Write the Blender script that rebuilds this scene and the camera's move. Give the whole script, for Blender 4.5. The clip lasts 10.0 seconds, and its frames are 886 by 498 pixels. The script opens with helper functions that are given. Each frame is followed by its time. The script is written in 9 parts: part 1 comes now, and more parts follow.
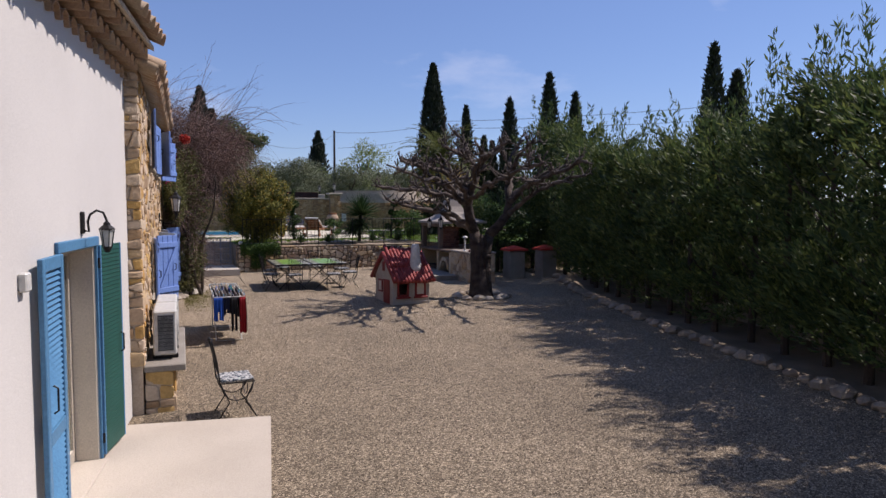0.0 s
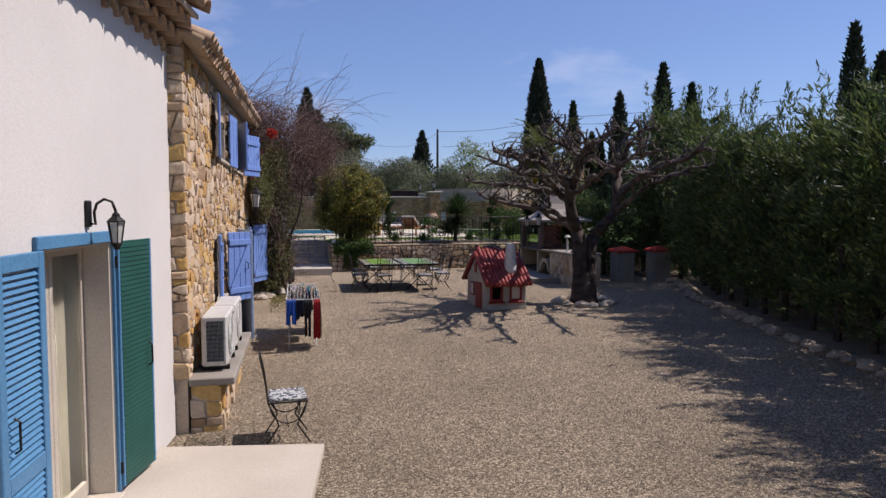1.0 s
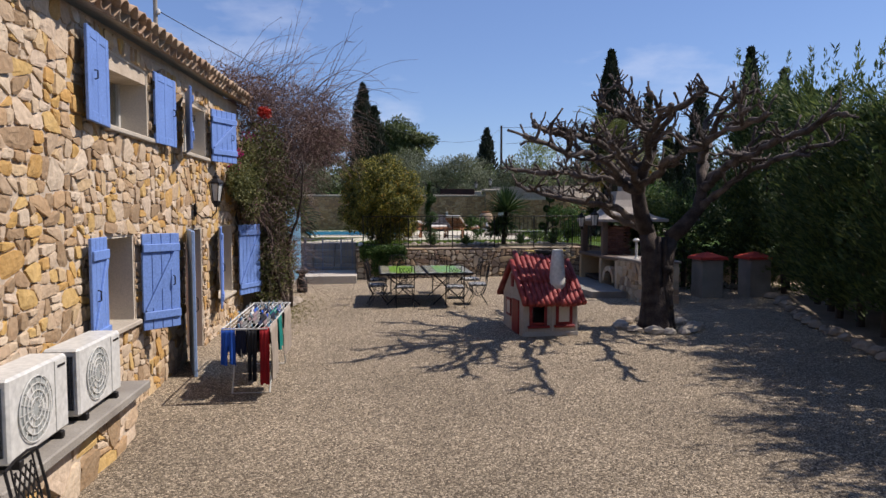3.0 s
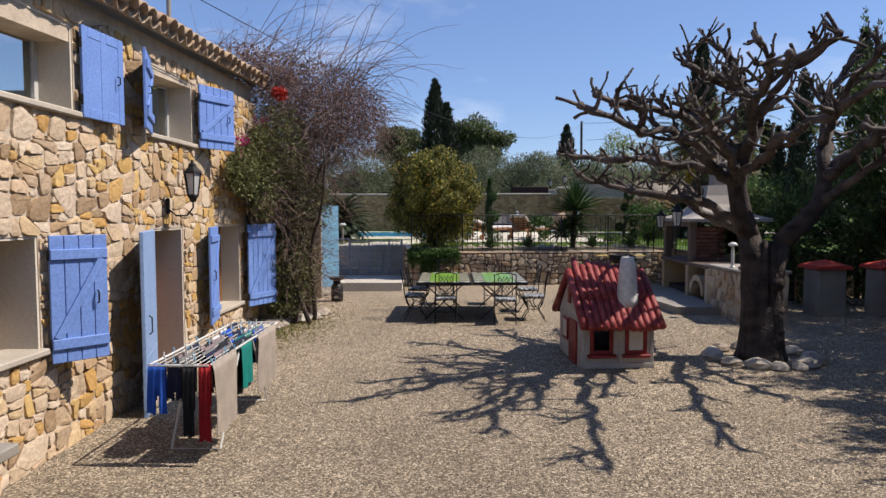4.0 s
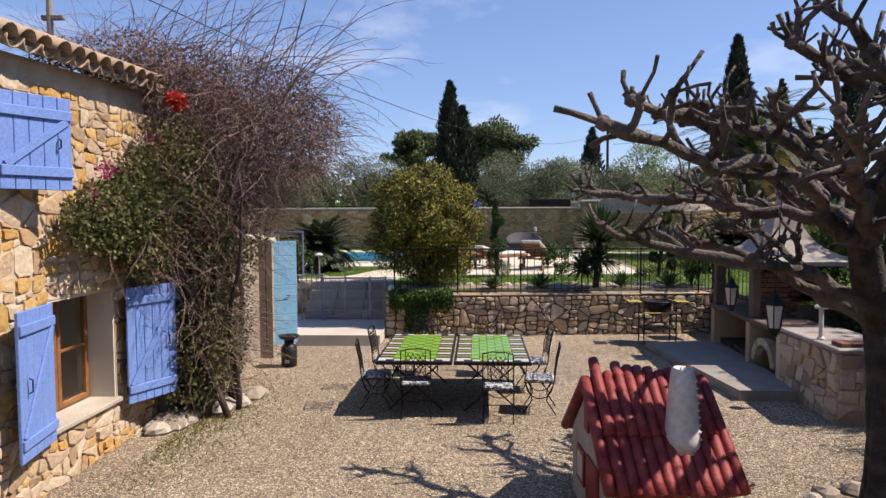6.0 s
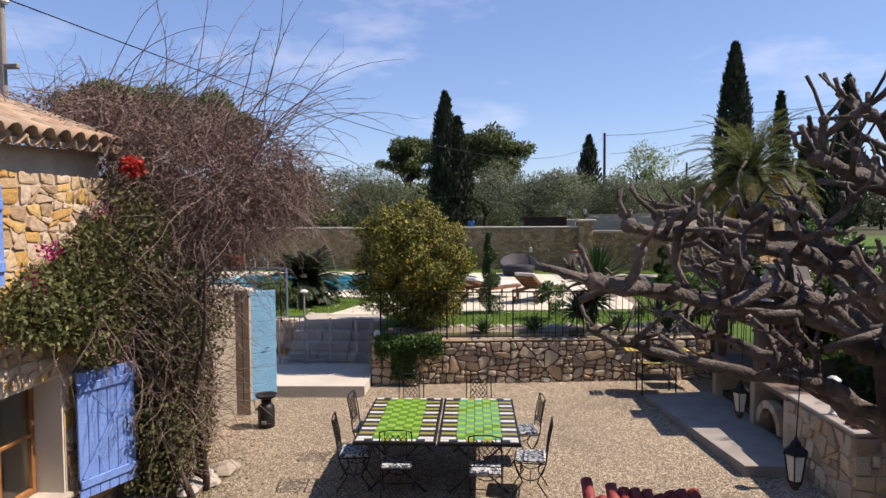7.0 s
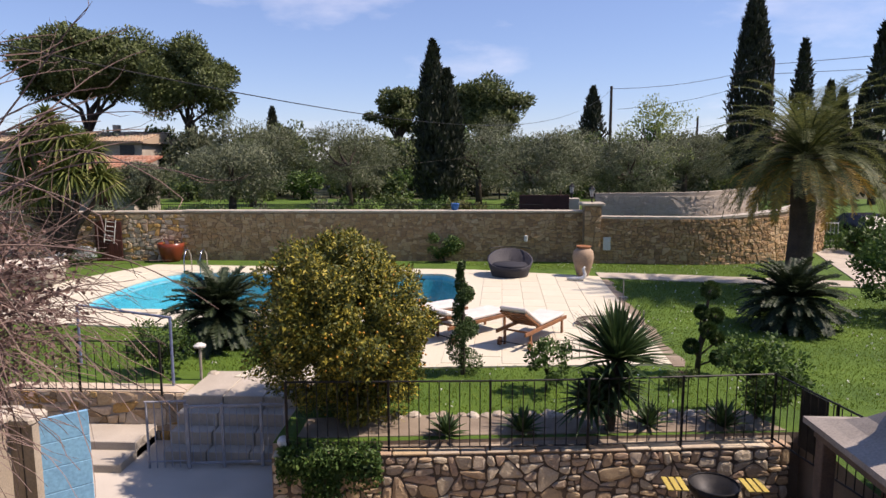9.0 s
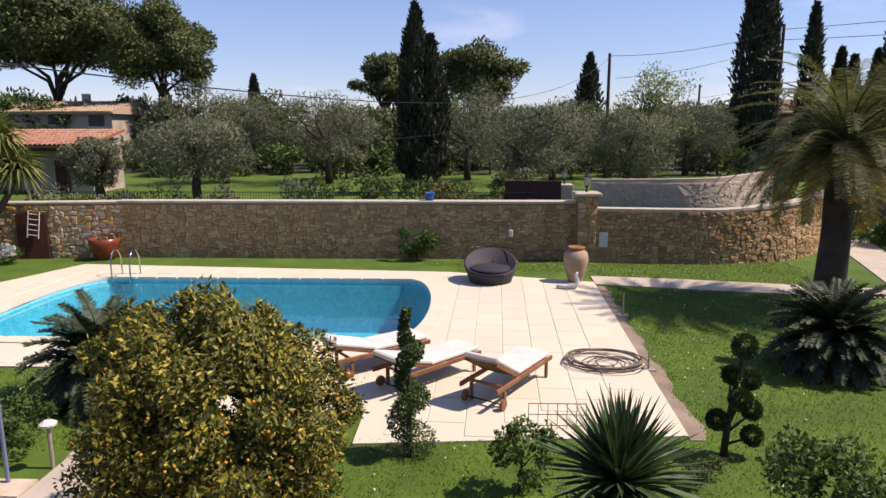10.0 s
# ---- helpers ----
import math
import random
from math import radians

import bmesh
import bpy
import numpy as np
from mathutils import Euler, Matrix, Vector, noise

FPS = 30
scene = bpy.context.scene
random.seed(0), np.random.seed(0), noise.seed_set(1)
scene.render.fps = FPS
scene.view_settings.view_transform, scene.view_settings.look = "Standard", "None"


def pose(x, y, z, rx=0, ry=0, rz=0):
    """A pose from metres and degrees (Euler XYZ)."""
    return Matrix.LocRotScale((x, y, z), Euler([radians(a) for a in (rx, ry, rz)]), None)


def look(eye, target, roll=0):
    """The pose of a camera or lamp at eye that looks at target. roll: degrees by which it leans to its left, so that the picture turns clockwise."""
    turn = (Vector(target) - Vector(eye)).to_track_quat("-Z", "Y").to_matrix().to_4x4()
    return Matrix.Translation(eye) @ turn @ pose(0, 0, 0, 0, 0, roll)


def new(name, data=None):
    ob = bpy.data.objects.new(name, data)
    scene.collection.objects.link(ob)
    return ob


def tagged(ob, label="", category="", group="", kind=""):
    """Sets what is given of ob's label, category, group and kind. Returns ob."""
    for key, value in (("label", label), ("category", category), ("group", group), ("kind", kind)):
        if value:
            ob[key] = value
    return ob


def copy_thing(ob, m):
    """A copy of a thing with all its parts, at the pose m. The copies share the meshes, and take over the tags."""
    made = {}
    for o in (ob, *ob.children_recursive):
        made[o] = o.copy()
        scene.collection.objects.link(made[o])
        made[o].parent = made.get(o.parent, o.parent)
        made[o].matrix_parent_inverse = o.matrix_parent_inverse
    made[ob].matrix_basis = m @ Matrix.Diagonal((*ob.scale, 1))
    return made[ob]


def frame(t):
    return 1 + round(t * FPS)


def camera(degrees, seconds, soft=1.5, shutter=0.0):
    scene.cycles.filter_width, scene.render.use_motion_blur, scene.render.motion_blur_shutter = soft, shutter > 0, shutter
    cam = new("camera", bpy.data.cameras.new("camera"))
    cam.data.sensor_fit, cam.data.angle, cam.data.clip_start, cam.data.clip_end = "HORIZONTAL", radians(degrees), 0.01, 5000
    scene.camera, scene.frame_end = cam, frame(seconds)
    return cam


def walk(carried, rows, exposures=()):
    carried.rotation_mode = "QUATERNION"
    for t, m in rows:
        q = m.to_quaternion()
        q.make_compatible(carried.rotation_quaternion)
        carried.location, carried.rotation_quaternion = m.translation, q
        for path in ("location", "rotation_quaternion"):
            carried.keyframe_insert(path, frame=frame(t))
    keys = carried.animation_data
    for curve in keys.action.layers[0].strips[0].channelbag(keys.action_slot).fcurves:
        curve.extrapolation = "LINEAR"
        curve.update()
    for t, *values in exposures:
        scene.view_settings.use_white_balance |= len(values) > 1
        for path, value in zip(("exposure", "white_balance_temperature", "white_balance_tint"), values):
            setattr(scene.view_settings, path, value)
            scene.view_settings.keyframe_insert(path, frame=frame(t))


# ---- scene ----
cam = camera(67.9, 10.0)
METRES, EYE, TILT, LEAN, TURN = 21.31, 2.6, 0.0, 0.0, -21.7
ROWS = [
    (0.0, 0.0, 0.0, 0.0, 0.01, -3.49, -0.11),
    (0.5, 0.0045, 0.0335, -0.0016, 3.33, -3.5, -0.04),
    (1.0, 0.0083, 0.0685, -0.0043, 9.17, -3.49, -0.04),
    (1.5, 0.0123, 0.1026, -0.0067, 11.45, -3.5, -0.06),
    (2.0, 0.0147, 0.1416, -0.0085, 12.44, -3.46, -0.02),
    (3.5, 0.0209, 0.2925, -0.011, 18.42, -3.31, 0.06),
    (4.0, 0.0186, 0.3526, -0.0128, 22.49, -3.27, 0.1),
    (4.5, 0.0072, 0.4185, -0.0123, 24.64, -3.26, 0.08),
    (5.0, -0.0075, 0.4814, -0.0082, 24.83, -3.24, 0.07),
    (6.5, -0.0124, 0.5293, 0.0371, 24.57, -3.02, 0.32),
    (7.0, -0.0181, 0.5542, 0.0574, 24.45, -2.99, 0.3),
    (7.5, -0.0301, 0.5961, 0.0767, 24.32, -3.15, 0.05),
    (8.0, -0.0448, 0.6494, 0.0924, 24.34, -3.8, 0.13),
    (8.5, -0.0631, 0.7126, 0.1072, 24.19, -5.87, 0.14),
    (9.0, -0.0823, 0.7863, 0.1198, 24.36, -7.66, 0.15),
    (9.5, -0.0995, 0.8697, 0.1308, 24.29, -9.11, 0.13),
    (10.0, -0.1139, 0.9424, 0.1449, 23.98, -10.53, 0.15),
]
walk(cam, [(t, pose(0, 0, EYE, TILT, LEAN, TURN) @ pose(METRES * x, METRES * y, METRES * z, 90 + pitch, roll, yaw)) for t, x, y, z, yaw, pitch, roll in ROWS],
     [(0.0, 0.25, 6480, 22), (2.0, 0.26, 6500, 20), (4.0, 0.51, 6600, 15), (6.5, 0.68, 6900, 19), (8.0, 0.66, 6950, 20), (10.0, 0.62, 7150, 26)])

# ---- light ----
world = bpy.data.worlds.new("sky")
scene.world = world
world.use_nodes = True
wn, wl = world.node_tree.nodes, world.node_tree.links
wn.clear()
SUN_EL, SUN_AZ = radians(51.8), radians(90)
sky = wn.new("ShaderNodeTexSky")
sky.sky_type, sky.sun_disc, sky.sun_elevation, sky.sun_rotation = "NISHITA", False, SUN_EL, SUN_AZ
sky.air_density, sky.dust_density, sky.ozone_density = 1.0, 0.1, 6.0
# thin drifting cloud over the blue
wtc = wn.new("ShaderNodeTexCoord")
wmap = wn.new("ShaderNodeMapping")
wmap.inputs["Scale"].default_value = (1.6, 1.6, 4.5)
wno = wn.new("ShaderNodeTexNoise")
wno.inputs["Scale"].default_value, wno.inputs["Detail"].default_value, wno.inputs["Roughness"].default_value = 2.2, 8.0, 0.55
wra = wn.new("ShaderNodeValToRGB")
wra.color_ramp.elements[0].position, wra.color_ramp.elements[1].position = 0.57, 0.90
wra.color_ramp.elements[1].color = (0.6, 0.6, 0.6, 1)
wmx = wn.new("ShaderNodeMixRGB")
wmx.inputs["Color2"].default_value = (8.0, 8.3, 8.8, 1)
wbg = wn.new("ShaderNodeBackground")
wbg.inputs["Strength"].default_value = 0.098
wout = wn.new("ShaderNodeOutputWorld")
wl.new(wtc.outputs["Generated"], wmap.inputs["Vector"])
wl.new(wmap.outputs["Vector"], wno.inputs["Vector"])
wl.new(wno.outputs["Fac"], wra.inputs["Fac"])
wl.new(wra.outputs["Color"], wmx.inputs["Fac"])
wev = wn.new("ShaderNodeMixRGB")
wev.inputs["Fac"].default_value = 0.28
wev.inputs["Color2"].default_value = (1.7, 2.7, 6.0, 1)
wl.new(sky.outputs["Color"], wev.inputs["Color1"])
wl.new(wev.outputs["Color"], wmx.inputs["Color1"])
wl.new(wmx.outputs["Color"], wbg.inputs["Color"])
wl.new(wbg.outputs["Background"], wout.inputs["Surface"])

sun = new("sun", bpy.data.lights.new("sun", "SUN"))
sun.data.energy, sun.data.angle, sun.data.color = 4.9, radians(0.6), (1.0, 0.95, 0.86)
sun_way = Vector((math.sin(SUN_AZ) * math.cos(SUN_EL), math.cos(SUN_AZ) * math.cos(SUN_EL), math.sin(SUN_EL)))
sun.matrix_world = look(sun_way * 60, (0, 0, 0))


# ---- materials ----
def mat(name, c1, c2=None, rough=0.8, scale=3.0, fine=60.0, bump=0.15, metal=0.0, rand="", c3=None, spread=(0.35, 0.65), gloss=0.3, leaf=0.0, dist=0.01):
    """A surface with a broad mottle between c1 and c2, a fine grain, relief, and colour by piece where rand is 'object' or 'island'."""
    m = bpy.data.materials.new(name)
    m.use_nodes = True
    n, l = m.node_tree.nodes, m.node_tree.links
    b = n["Principled BSDF"]
    # all colours scaled down, foliage less, so shade renders deeper at this exposure
    colour_scale = 0.88 if leaf else 0.74
    c1, c2 = tuple(v * colour_scale for v in c1), tuple(v * colour_scale for v in c2) if c2 else None
    c3 = [tuple(v * colour_scale for v in c) for c in c3] if c3 else None
    b.inputs["Roughness"].default_value, b.inputs["Metallic"].default_value = rough, metal
    b.inputs["Specular IOR Level"].default_value = gloss
    geo = n.new("ShaderNodeNewGeometry")
    c2 = c2 or tuple(v * 0.75 for v in c1)
    noi = n.new("ShaderNodeTexNoise")
    noi.inputs["Scale"].default_value, noi.inputs["Detail"].default_value = scale, 6
    l.new(geo.outputs["Position"], noi.inputs["Vector"])
    rmp = n.new("ShaderNodeValToRGB")
    rmp.color_ramp.elements[0].position, rmp.color_ramp.elements[1].position = spread
    rmp.color_ramp.elements[0].color, rmp.color_ramp.elements[1].color = (*c1, 1), (*c2, 1)
    l.new(noi.outputs["Fac"], rmp.inputs["Fac"])
    col = rmp.outputs["Color"]
    if rand:
        if rand == "object":
            src = n.new("ShaderNodeObjectInfo").outputs["Random"]
        else:
            src = geo.outputs["Random Per Island"]
        rr = n.new("ShaderNodeValToRGB")
        rr.color_ramp.interpolation = "CONSTANT" if len(c3 or ()) > 5 else "LINEAR"
        cols = c3 or [tuple(v * 0.6 for v in c1), c1, tuple(min(1, v * 1.25) for v in c1)]
        while len(rr.color_ramp.elements) < len(cols):
            rr.color_ramp.elements.new(0.5)
        for k, c in enumerate(cols):
            rr.color_ramp.elements[k].position = k / (len(cols) - (0 if len(cols) > 5 else 1))
        for k, c in enumerate(cols):
            rr.color_ramp.elements[k].color = (*c, 1)
        l.new(src, rr.inputs["Fac"])
        mx = n.new("ShaderNodeMixRGB")
        mx.inputs["Fac"].default_value = 0.8
        l.new(col, mx.inputs["Color1"])
        l.new(rr.outputs["Color"], mx.inputs["Color2"])
        col = mx.outputs["Color"]
    fin = n.new("ShaderNodeTexNoise")
    fin.inputs["Scale"].default_value, fin.inputs["Detail"].default_value = fine, 4
    l.new(geo.outputs["Position"], fin.inputs["Vector"])
    fr = n.new("ShaderNodeMapRange")
    fr.inputs["From Min"].default_value, fr.inputs["From Max"].default_value = 0.25, 0.75
    fr.inputs["To Min"].default_value, fr.inputs["To Max"].default_value = 0.78, 1.16
    l.new(fin.outputs["Fac"], fr.inputs["Value"])
    mul = n.new("ShaderNodeMixRGB")
    mul.blend_type = "MULTIPLY"
    mul.inputs["Fac"].default_value = 1.0
    l.new(col, mul.inputs["Color1"])
    l.new(fr.outputs["Result"], mul.inputs["Color2"])
    l.new(mul.outputs["Color"], b.inputs["Base Color"])
    if bump:
        bm_ = n.new("ShaderNodeBump")
        bm_.inputs["Strength"].default_value, bm_.inputs["Distance"].default_value = bump, dist
        l.new(fin.outputs["Fac"], bm_.inputs["Height"])
        l.new(bm_.outputs["Normal"], b.inputs["Normal"])
    if leaf:
        tr = n.new("ShaderNodeBsdfTranslucent")
        l.new(mul.outputs["Color"], tr.inputs["Color"])
        ms = n.new("ShaderNodeMixShader")
        ms.inputs["Fac"].default_value = leaf
        l.new(b.outputs["BSDF"], ms.inputs[1])
        l.new(tr.outputs["BSDF"], ms.inputs[2])
        l.new(ms.outputs["Shader"], n["Material Output"].inputs["Surface"])
    return m


def gravel_mat():
    """Loose limestone chippings: one tone and height for each chip, with scuffed drifts."""
    m = bpy.data.materials.new("gravel")
    m.use_nodes = True
    n, l = m.node_tree.nodes, m.node_tree.links
    b = n["Principled BSDF"]
    b.inputs["Roughness"].default_value, b.inputs["Specular IOR Level"].default_value = 0.9, 0.2
    geo = n.new("ShaderNodeNewGeometry")
    vo = n.new("ShaderNodeTexVoronoi")
    vo.inputs["Scale"].default_value = 68
    l.new(geo.outputs["Position"], vo.inputs["Vector"])
    sep = n.new("ShaderNodeSeparateColor")
    l.new(vo.outputs["Color"], sep.inputs["Color"])
    rr = n.new("ShaderNodeValToRGB")
    e = rr.color_ramp.elements
    e[0].color, e[1].color = (0.060, 0.046, 0.033, 1), (0.46, 0.378, 0.268, 1)
    e.new(0.3).color = (0.120, 0.094, 0.064, 1)
    e.new(0.7).color = (0.210, 0.167, 0.115, 1)
    l.new(sep.outputs["Red"], rr.inputs["Fac"])
    no = n.new("ShaderNodeTexNoise")
    no.inputs["Scale"].default_value, no.inputs["Detail"].default_value = 0.5, 7
    l.new(geo.outputs["Position"], no.inputs["Vector"])
    mr = n.new("ShaderNodeMapRange")
    mr.inputs["From Min"].default_value, mr.inputs["From Max"].default_value = 0.3, 0.7
    mr.inputs["To Min"].default_value, mr.inputs["To Max"].default_value = 0.82, 1.15
    l.new(no.outputs["Fac"], mr.inputs["Value"])
    n2 = n.new("ShaderNodeTexNoise")
    n2.inputs["Scale"].default_value, n2.inputs["Detail"].default_value = 8.0, 5
    l.new(geo.outputs["Position"], n2.inputs["Vector"])
    m2 = n.new("ShaderNodeMapRange")
    m2.inputs["From Min"].default_value, m2.inputs["From Max"].default_value = 0.3, 0.7
    m2.inputs["To Min"].default_value, m2.inputs["To Max"].default_value = 0.92, 1.08
    l.new(n2.outputs["Fac"], m2.inputs["Value"])
    # chippings grow paler up the yard, along Y
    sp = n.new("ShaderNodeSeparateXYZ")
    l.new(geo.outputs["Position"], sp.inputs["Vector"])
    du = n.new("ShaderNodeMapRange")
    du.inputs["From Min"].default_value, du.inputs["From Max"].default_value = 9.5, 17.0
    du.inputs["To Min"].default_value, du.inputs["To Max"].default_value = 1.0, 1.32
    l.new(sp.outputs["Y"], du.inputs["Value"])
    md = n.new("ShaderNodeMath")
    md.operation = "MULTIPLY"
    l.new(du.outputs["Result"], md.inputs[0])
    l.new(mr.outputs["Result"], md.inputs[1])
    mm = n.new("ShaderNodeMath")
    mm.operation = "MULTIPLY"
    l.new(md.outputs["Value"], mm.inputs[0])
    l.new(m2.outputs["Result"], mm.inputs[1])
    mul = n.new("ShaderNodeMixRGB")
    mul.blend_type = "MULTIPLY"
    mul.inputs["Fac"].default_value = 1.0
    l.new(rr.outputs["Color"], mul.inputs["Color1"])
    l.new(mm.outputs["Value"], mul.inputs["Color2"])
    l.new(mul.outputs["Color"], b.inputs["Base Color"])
    bu = n.new("ShaderNodeBump")
    bu.inputs["Strength"].default_value, bu.inputs["Distance"].default_value = 0.9, 0.012
    bu.invert = True
    l.new(vo.outputs["Distance"], bu.inputs["Height"])
    l.new(bu.outputs["Normal"], b.inputs["Normal"])
    return m


STONES = [(0.389, 0.256, 0.147), (0.641, 0.492, 0.336), (0.603, 0.327, 0.079), (0.718, 0.574, 0.416), (0.524, 0.382, 0.251), (0.66, 0.427, 0.143), (0.728, 0.593, 0.442), (0.484, 0.31, 0.164), (0.641, 0.381, 0.103), (0.678, 0.529, 0.381), (0.582, 0.42, 0.277), (0.66, 0.474, 0.267), (0.699, 0.547, 0.405), (0.62, 0.447, 0.286), (0.584, 0.334, 0.092), (0.355, 0.234, 0.131)]
GREYS = [(0.382, 0.277, 0.183), (0.573, 0.451, 0.299), (0.628, 0.451, 0.254), (0.683, 0.561, 0.386), (0.478, 0.364, 0.254), (0.614, 0.43, 0.254), (0.737, 0.612, 0.437), (0.546, 0.372, 0.241), (0.601, 0.48, 0.342)]
BROWNS = [(0.389, 0.235, 0.112), (0.54, 0.35, 0.172), (0.475, 0.285, 0.125), (0.605, 0.42, 0.232), (0.324, 0.195, 0.0989), (0.508, 0.31, 0.142), (0.562, 0.38, 0.202)]
GRAVEL = gravel_mat()
GRASS = mat("grass", (0.098, 0.178, 0.016), (0.06, 0.122, 0.012), scale=0.8, fine=90, bump=0.6, rough=0.9, dist=0.03)
ROUGH_GRASS = mat("rough_grass", (0.045, 0.065, 0.02), (0.085, 0.07, 0.038), scale=0.3, fine=20, bump=0.6, rough=0.95)
EARTH = mat("earth", (0.34, 0.27, 0.195), (0.22, 0.168, 0.118), scale=1.5, fine=70, bump=0.5)
MORTAR_D = mat("dark_mortar", (0.20, 0.145, 0.095), (0.12, 0.088, 0.06), scale=4, fine=70, bump=0.5)
RENDER = mat("white_render", (0.76, 0.735, 0.69), (0.70, 0.675, 0.635), scale=0.7, fine=130, bump=0.12, rough=0.9, dist=0.004)
CREAM = mat("cream_plaster", (0.74, 0.665, 0.55), (0.68, 0.61, 0.50), scale=1.5, fine=90, bump=0.12, rough=0.9, dist=0.004)
MORTAR = mat("mortar", (0.66, 0.545, 0.415), (0.52, 0.42, 0.31), scale=4, fine=70, bump=0.5)
STONE = mat("rubble_stone", (0.60, 0.47, 0.30), (0.40, 0.27, 0.15), scale=9, fine=20, bump=0.65, rand="object", c3=STONES, dist=0.02)
STONE_I = mat("rubble_stone_far", (0.60, 0.47, 0.30), (0.40, 0.27, 0.15), scale=9, fine=20, bump=0.65, rand="island", c3=STONES, dist=0.02)
GSTONE = mat("wall_stone", (0.40, 0.32, 0.22), (0.30, 0.24, 0.17), scale=6, fine=40, bump=0.5, rand="object", c3=GREYS, dist=0.02)
BSTONE = mat("garden_stone", (0.48, 0.34, 0.20), (0.34, 0.23, 0.13), scale=3, fine=16, bump=0.8, rand="object", c3=BROWNS, dist=0.03)
BSTONE_I = mat("garden_stone_far", (0.48, 0.34, 0.20), (0.34, 0.23, 0.13), scale=3, fine=16, bump=0.8, rand="island", c3=BROWNS, dist=0.03)
MORTAR_B = mat("brown_mortar", (0.37, 0.265, 0.17), (0.26, 0.18, 0.11), scale=3, fine=50, bump=0.5)
MORTAR_P = mat("pale_mortar", (0.50, 0.42, 0.33), (0.40, 0.33, 0.25), scale=3, fine=50, bump=0.4)
GSTONE_I = mat("wall_stone_far", (0.40, 0.32, 0.22), (0.30, 0.24, 0.17), scale=6, fine=40, bump=0.5, rand="island", c3=GREYS, dist=0.02)
PLATFORM = mat("landing_concrete", (0.64, 0.575, 0.48), (0.56, 0.50, 0.415), scale=1.4, fine=80, bump=0.15)
WORN_CREAM = mat("worn_cream_render", (0.44, 0.37, 0.28), (0.34, 0.28, 0.21), scale=1.6, fine=50, bump=0.3)
RAMP = mat("ramp_concrete", (0.54, 0.475, 0.39), (0.45, 0.395, 0.32), scale=1.6, fine=70, bump=0.2)
CONCRETE = mat("concrete", (0.36, 0.33, 0.28), (0.28, 0.25, 0.21), scale=2.5, fine=80, bump=0.25)
PALE = mat("pale_paving", (0.68, 0.62, 0.47), (0.62, 0.56, 0.42), scale=1.2, fine=80, bump=0.1, rand="object", c3=[(0.65, 0.585, 0.45), (0.68, 0.62, 0.48), (0.71, 0.65, 0.505)], dist=0.004)
COPING = mat("coping", (0.56, 0.49, 0.39), (0.46, 0.40, 0.32), scale=2.0, fine=60, bump=0.3)
TERRACE = mat("terrace_render", (0.61, 0.54, 0.45), (0.55, 0.485, 0.40), scale=1.2, fine=90, bump=0.15, dist=0.004)
TILE = mat("clay_tile", (0.46, 0.31, 0.20), (0.34, 0.22, 0.14), scale=6, fine=50, bump=0.3, rand="object", c3=[(0.38, 0.24, 0.15), (0.52, 0.36, 0.23), (0.46, 0.36, 0.25), (0.33, 0.24, 0.17)])
TILE_I = mat("clay_tile_far", (0.46, 0.31, 0.20), (0.34, 0.22, 0.14), scale=6, fine=50, bump=0.3, rand="island", c3=[(0.38, 0.24, 0.15), (0.52, 0.36, 0.23), (0.46, 0.36, 0.25), (0.33, 0.24, 0.17)])
LAVENDER = mat("lavender_paint", (0.195, 0.325, 0.70), (0.175, 0.295, 0.65), scale=3, fine=40, bump=0.08, rough=0.55, dist=0.003)
GATEMETAL = mat("pale_grey_metal", (0.40, 0.41, 0.44), (0.32, 0.33, 0.36), scale=8, fine=60, bump=0.05, rough=0.5)
PALEBLUE = mat("pale_blue_paint", (0.30, 0.43, 0.68), (0.27, 0.40, 0.63), scale=3, fine=40, bump=0.08, rough=0.55, dist=0.003)
SKYBLUE = mat("sky_blue_paint", (0.22, 0.47, 0.66), (0.19, 0.41, 0.60), scale=3, fine=30, bump=0.1, rough=0.6, dist=0.003)
TEAL = mat("blue_louvre_paint", (0.10, 0.27, 0.46), (0.085, 0.24, 0.42), scale=3, fine=40, bump=0.06, rough=0.5, dist=0.003)
GREEN = mat("green_louvre_paint", (0.018, 0.095, 0.075), (0.014, 0.08, 0.062), scale=3, fine=40, bump=0.06, rough=0.5, dist=0.003)
IRON = mat("black_iron", (0.018, 0.017, 0.018), (0.03, 0.027, 0.025), scale=12, fine=80, bump=0.15, rough=0.5, metal=0.4)
BLUEMETAL = mat("blue_grey_metal", (0.18, 0.22, 0.34), (0.14, 0.17, 0.26), scale=8, fine=60, bump=0.05, rough=0.45)
DARK = mat("dark_room", (0.02, 0.018, 0.016), bump=0)
WHITE = mat("white_enamel", (0.72, 0.71, 0.66), (0.66, 0.65, 0.60), scale=3, fine=20, bump=0.03, rough=0.4)
# darker copy of the mulberry bark, with the trunk's shade in its colour
BARK_SHADE = mat("shaded_mulberry_bark", (0.105, 0.08, 0.066), (0.036, 0.027, 0.022), scale=5, fine=38, bump=0.9, rough=0.95, dist=0.03)
BARK = mat("mulberry_bark", (0.185, 0.15, 0.125), (0.062, 0.048, 0.040), scale=5, fine=38, bump=0.9, rough=0.95, dist=0.03)
TWIG = mat("twig", (0.235, 0.158, 0.13), (0.135, 0.09, 0.075), scale=4, fine=60, bump=0.2, rand="island")
TRUNK = mat("tree_bark", (0.085, 0.06, 0.045), (0.045, 0.033, 0.025), scale=3, fine=20, bump=0.7, dist=0.03)
RED = mat("red_paint", (0.31, 0.028, 0.026), (0.21, 0.018, 0.018), scale=6, fine=30, bump=0.25, rough=0.5)
